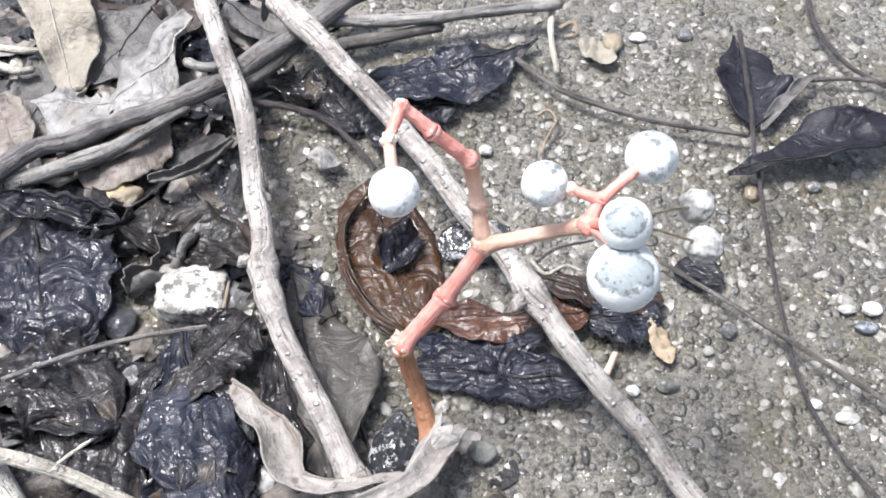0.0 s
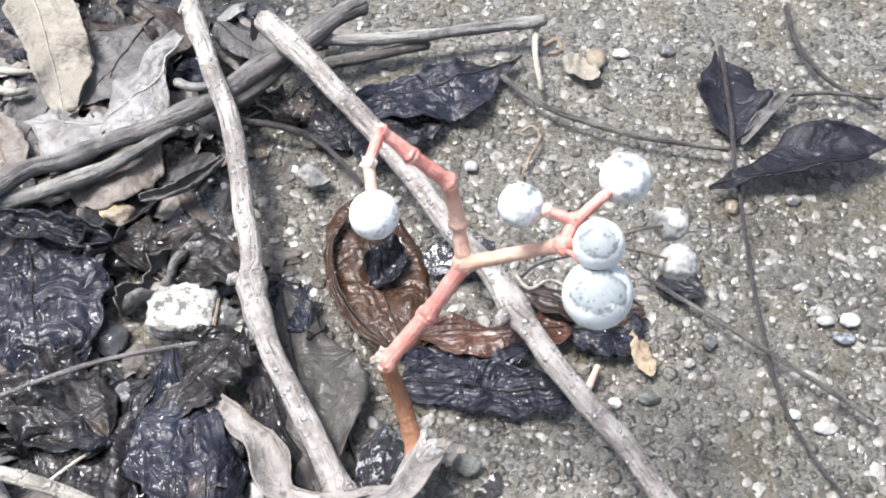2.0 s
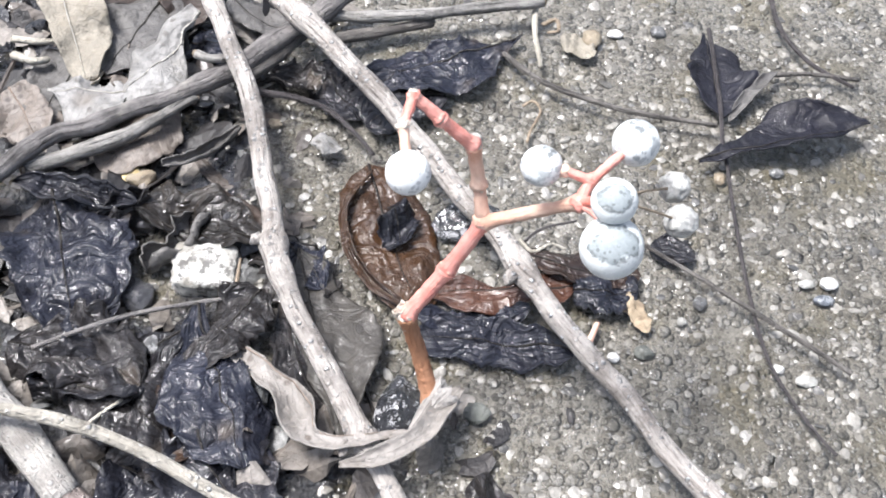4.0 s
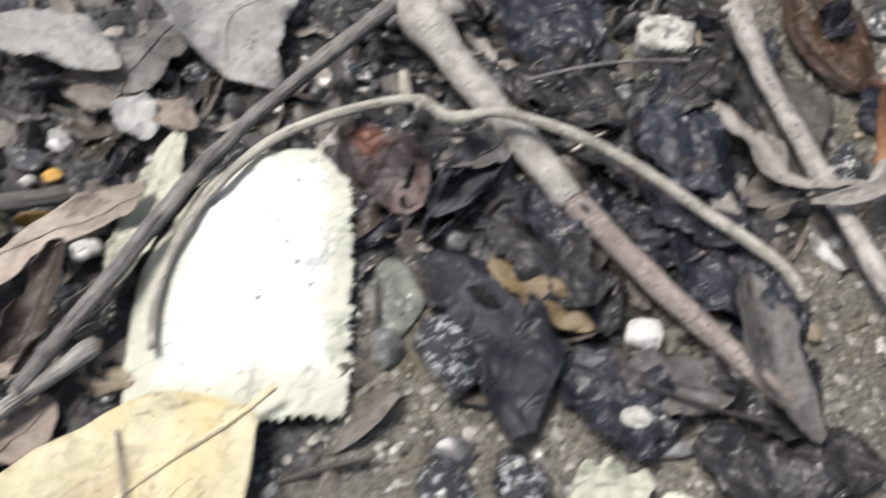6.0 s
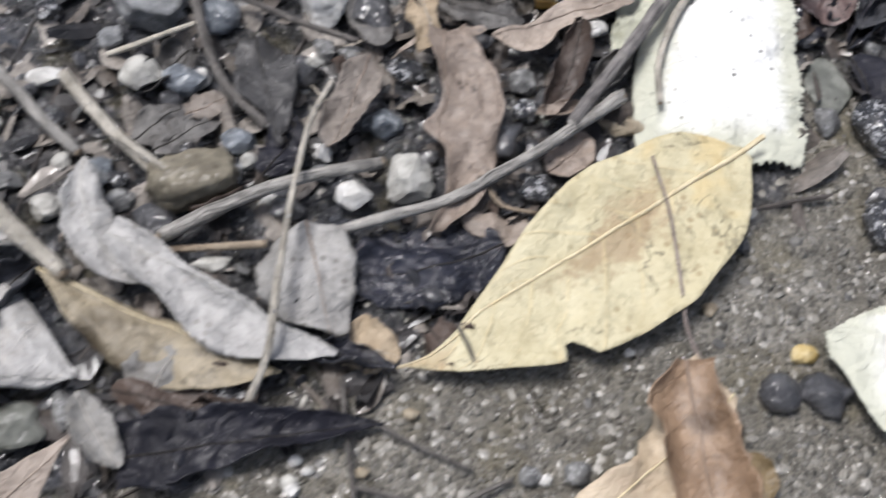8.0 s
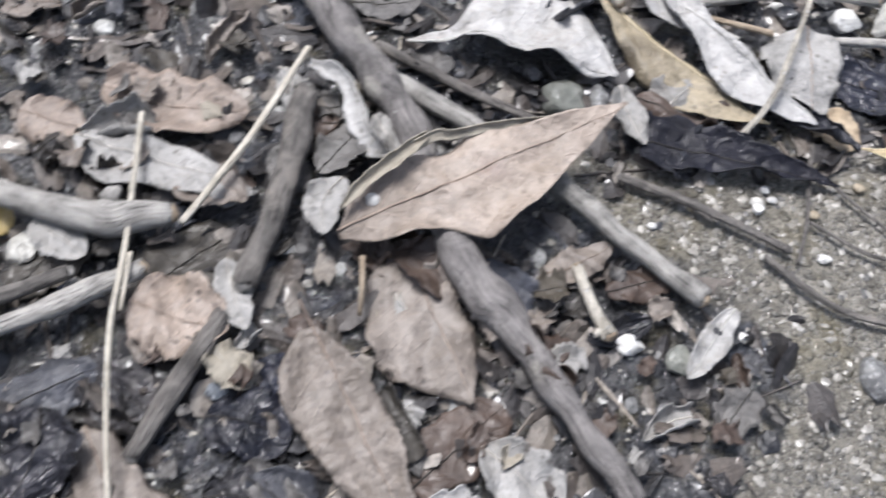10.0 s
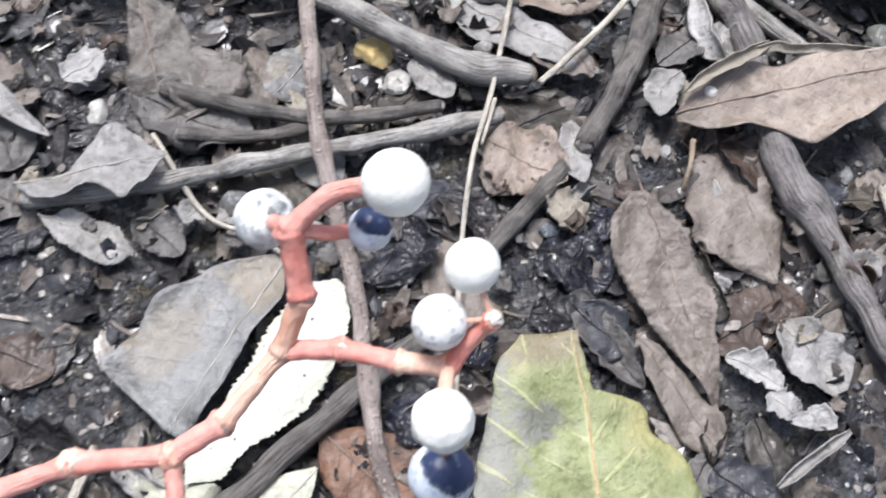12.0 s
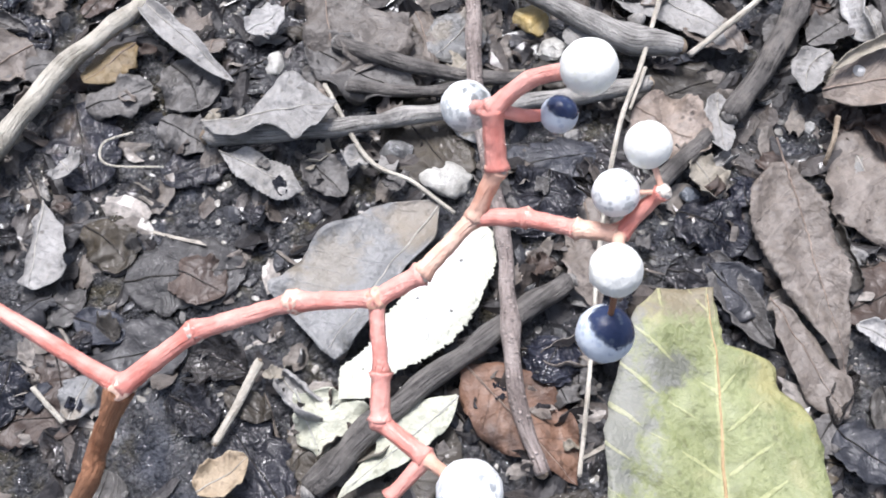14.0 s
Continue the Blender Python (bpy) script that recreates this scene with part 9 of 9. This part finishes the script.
# ---- half-buried leaves and stone chips that fill the litter ----
LITTER = [("dead_leaf", "dark brown damp dead leaf in the litter", "brown_dark"), ("dead_leaf", "dull blackish grey dead leaf on the ground", "grey_black"), ("wet_leaf", "wet black rotting leaf, crumpled and shiny, on the ground", "black_wet"),
          ("dead_leaf", "dark grey dry leaf among the litter", "grey_dark"), ("dry_leaf", "grey-brown veined dry leaf in the litter", "brown_grey"), ("dry_leaf", "pale grey speckled dry leaf, crinkled, on litter", "grey_pale"), ("dry_leaf", "pale beige torn dry leaf on litter", "tan_pale")]
random.seed(41)


def covered(x, y, margin):
    """Whether one of the large named leaves lies over this spot."""
    return any((x - cx) ** 2 + (y - cy) ** 2 < (r + margin) ** 2 for cx, cy, r in LARGE_LEAVES + STONE_SPOTS)


for n in range(46):
    x, y = random.uniform(-0.31, -0.11), random.uniform(-0.29, -0.1)
    if covered(x, y, 0.004):
        continue
    a, size = random.uniform(0, 2 * math.pi), random.uniform(0.014, 0.028)
    leaf("wet_leaf", "dull blackish wet leaf sunk in mud", random.choice(("grey_black", "black_wet", "grey_black", "brown_dark")), (x, y, 0.0009), (x + size * math.cos(a), y + size * math.sin(a), 0.0009), size * random.uniform(0.45, 0.8), random.uniform(0.4, 0.6),
         k=random.uniform(0.6, 1.1), ruffle=1.2, crumple=0.7, rag=0.3, fine=0.9, lift=0.2)
made = 0
while made < 400:
    x, y = random.uniform(-0.34, 0.05), random.uniform(-0.31, 0.20)
    if random.random() > soil_at(x, y) * (1 - open_mud(x, y)) or covered(x, y, 0.004):
        continue
    a, size = random.uniform(0, 2 * math.pi), random.uniform(0.005, 0.02) if y > -0.06 else random.uniform(0.005, 0.02)
    name, label, material = random.choices(LITTER, (5, 5, 5, 5, 6, 3, 2) if y < -0.06 else (5, 6, 6, 4, 3, 1, 1))[0]
    if -0.045 < x < 0.05 and 0.04 < y < 0.13:
        name, label, material = "wet_leaf", "blackened scrap of wet leaf on the soil", "black_dull" if made % 2 else "black_wet"
    z = random.uniform(0.0005, 0.0028)
    leaf(name, label, material, (x, y, z), (x + size * math.cos(a), y + size * math.sin(a), z + random.uniform(0, 0.0015)), size * random.uniform(0.35, 0.75), random.uniform(0.35, 0.65), random.uniform(-14, 14),
         random.uniform(-0.1, 0.1), random.uniform(0.5, 1.3), curl=random.choice((-0.9, -0.4, 0.4, 0.9, 1.4, 2.0, 2.4)), ruffle=1.5, crumple=random.uniform(0.5, 1.3), rag=random.uniform(0.2, 0.5), fine=0.62, cut=random.choice(((0.0, 1.0), (0.15, 1.0), (0.0, 0.8), (0.2, 0.75))))
    made += 1
made = 0
while made < 300:
    x, y = random.uniform(-0.33, -0.08), random.uniform(-0.3, -0.06)
    if random.random() > soil_at(x, y) * (1 - open_mud(x, y)) or covered(x, y, 0.002):
        continue
    a, size = random.uniform(0, 2 * math.pi), random.uniform(0.003, 0.009)
    name, label, material = random.choices(LITTER, (3, 4, 4, 5, 6, 4, 3))[0]
    name, label = "leaf_fragment", label.replace("leaf", "leaf fragment")
    z = random.uniform(0.001, 0.004)
    leaf(name, label, material, (x, y, z), (x + size * math.cos(a), y + size * math.sin(a), z + random.uniform(-0.001, 0.002)), size * random.uniform(0.5, 1.0), random.uniform(0.3, 0.7), random.uniform(-25, 25),
         0.0, random.uniform(0.3, 0.9), curl=random.choice((-0.8, 0.5, 1.0)), ruffle=0.8, crumple=0.8, rag=0.6, fine=0.5, cut=random.choice(((0.1, 0.9), (0.15, 1.0), (0.2, 0.75))))
    made += 1
made = 0
while made < 190:
    x, y = random.uniform(-0.24, 0.03), random.uniform(-0.04, 0.15)
    if random.random() > soil_at(x, y) or covered(x, y, 0.0):
        continue
    s = random.uniform(0.0011, 0.0036)
    name, label, material = random.choice((("stone_chip", "wet black stone chip with white specks and painted glints", "stone_black"), ("stone_chip", "dark wet stone chip in the soil", "stone_dark"), ("stone_chip", "dark wet stone chip in the soil", "stone_dark"), ("pebble", "mid grey pebble on the ground", "stone_grey")))
    chip(name, label, material, x, y, s, s * random.uniform(0.65, 1), s * random.uniform(0.5, 0.8), random.uniform(0, 180))
    made += 1


# ---- loose small litter that nobody could count ----
def scatter(name, label, category, material, count, template, sizer, keep, lift):
    tv, tf = template
    rng = np.random.default_rng(len(name) * 7 + count)
    all_v, all_f, base = [], [], 0
    made = 0
    while made < count:
        x, y = rng.uniform(-0.35, 0.17), rng.uniform(-0.33, 0.25)
        if rng.random() > keep(x, y) or covered(x, y, 0.0):
            continue
        sx, sy, sz = sizer(rng)
        v = tv.copy()
        v *= 1 + rng.uniform(-0.22, 0.2, v.shape)
        v = v * (sx, sy, sz)
        tilt, turn = rng.normal(0, lift[1], 2), rng.uniform(0, 2 * math.pi)
        r = np.array(Euler((tilt[0], tilt[1], turn)).to_matrix())
        v = v @ r.T
        v[:, 2] += max(ground_height(x, y) + lift[0] * sz, lift[2] - v[:, 2].min() if lift[2] else -1)
        v[:, 0] += x
        v[:, 1] += y
        all_v.append(v)
        all_f.extend(tuple(i + base for i in f) for f in tf)
        base += len(v)
        made += 1
    me = bpy.data.meshes.new(name)
    me.from_pydata(np.concatenate(all_v).tolist(), [], all_f)
    me.materials.append(MATS[material])
    tagged(new(name, me), label, category, kind="stuff")


def scrap_template():
    v, f = [], []
    for side in (0.04, -0.04):
        for i in range(5):
            for j in range(4):
                u, w = i / 4 * 2 - 1, j / 3 * 2 - 1
                v.append((u, w * (1 - 0.55 * u * u), 0.35 * u * u - 0.3 * w * w + side))
    for i in range(4):
        for j in range(3):
            q = (i * 4 + j, (i + 1) * 4 + j, (i + 1) * 4 + j + 1, i * 4 + j + 1)
            f.append(q)
            f.append(tuple(x + 20 for x in q[::-1]))
    rim = [0, 4, 8, 12, 16, 17, 18, 19, 15, 11, 7, 3, 2, 1]
    for x, y in zip(rim, rim[1:] + rim[:1]):
        f.append((x, x + 20, y + 20, y))
    return np.array(v, dtype=float), f


def twiglet_template():
    v, f = [], []
    for i in range(5):
        u = i / 4 * 2 - 1
        for k in range(5):
            a = 2 * math.pi * k / 5
            v.append((u, 0.25 * u * u * 3 + math.cos(a), math.sin(a)))
    for i in range(4):
        for k in range(5):
            k2 = (k + 1) % 5
            f.append((i * 5 + k, i * 5 + k2, (i + 1) * 5 + k2, (i + 1) * 5 + k))
    f.append((4, 3, 2, 1, 0))
    f.append((20, 21, 22, 23, 24))
    return np.array(v, dtype=float), f


def grain_size(rng, lo, hi):
    s = lo + (hi - lo) * rng.random() ** 3
    return s * rng.uniform(0.8, 1.4), s * rng.uniform(0.6, 1.1), s * rng.uniform(0.2, 0.34)


def scrap_size(rng):
    s = rng.uniform(0.0012, 0.0045)
    return s * rng.uniform(0.9, 1.8), s * rng.uniform(0.5, 1.0), s * rng.uniform(0.35, 0.9)


def twiglet_size(rng):
    r = rng.uniform(0.0002, 0.0006)
    return rng.uniform(0.003, 0.011), r, r


scatter("aggregate", "small pale and brown stones set in concrete", "gravel", "grit", 15000, BALL1, lambda g: grain_size(g, 0.0004, 0.0014), lambda x, y: (1 - 0.8 * soil_at(x, y)) * (abs((x + 0.15) - (y + 0.08)) < 0.125), (-0.62, 0.2, 0))
scatter("dark_gravel", "loose dark wet grit in the soil", "gravel", "dark_grit", 3400, BALL1, lambda g: grain_size(g, 0.0006, 0.0032), lambda x, y: soil_at(x, y) * (1 - 0.5 * open_mud(x, y)), (0.3, 0.4, 0))
scatter("leaf_crumbs", "dark crumbled leaf litter on the soil", "leaf litter", "scrap", 5200, scrap_template(), scrap_size, lambda x, y: soil_at(x, y) * (1 - 0.9 * open_mud(x, y)), (0.2, 0.35, 0))
scatter("twig_bits", "short broken bits of twig in the litter", "twigs", "twiglet", 700, twiglet_template(), twiglet_size, lambda x, y: soil_at(x, y), (0.8, 0.12, 0))
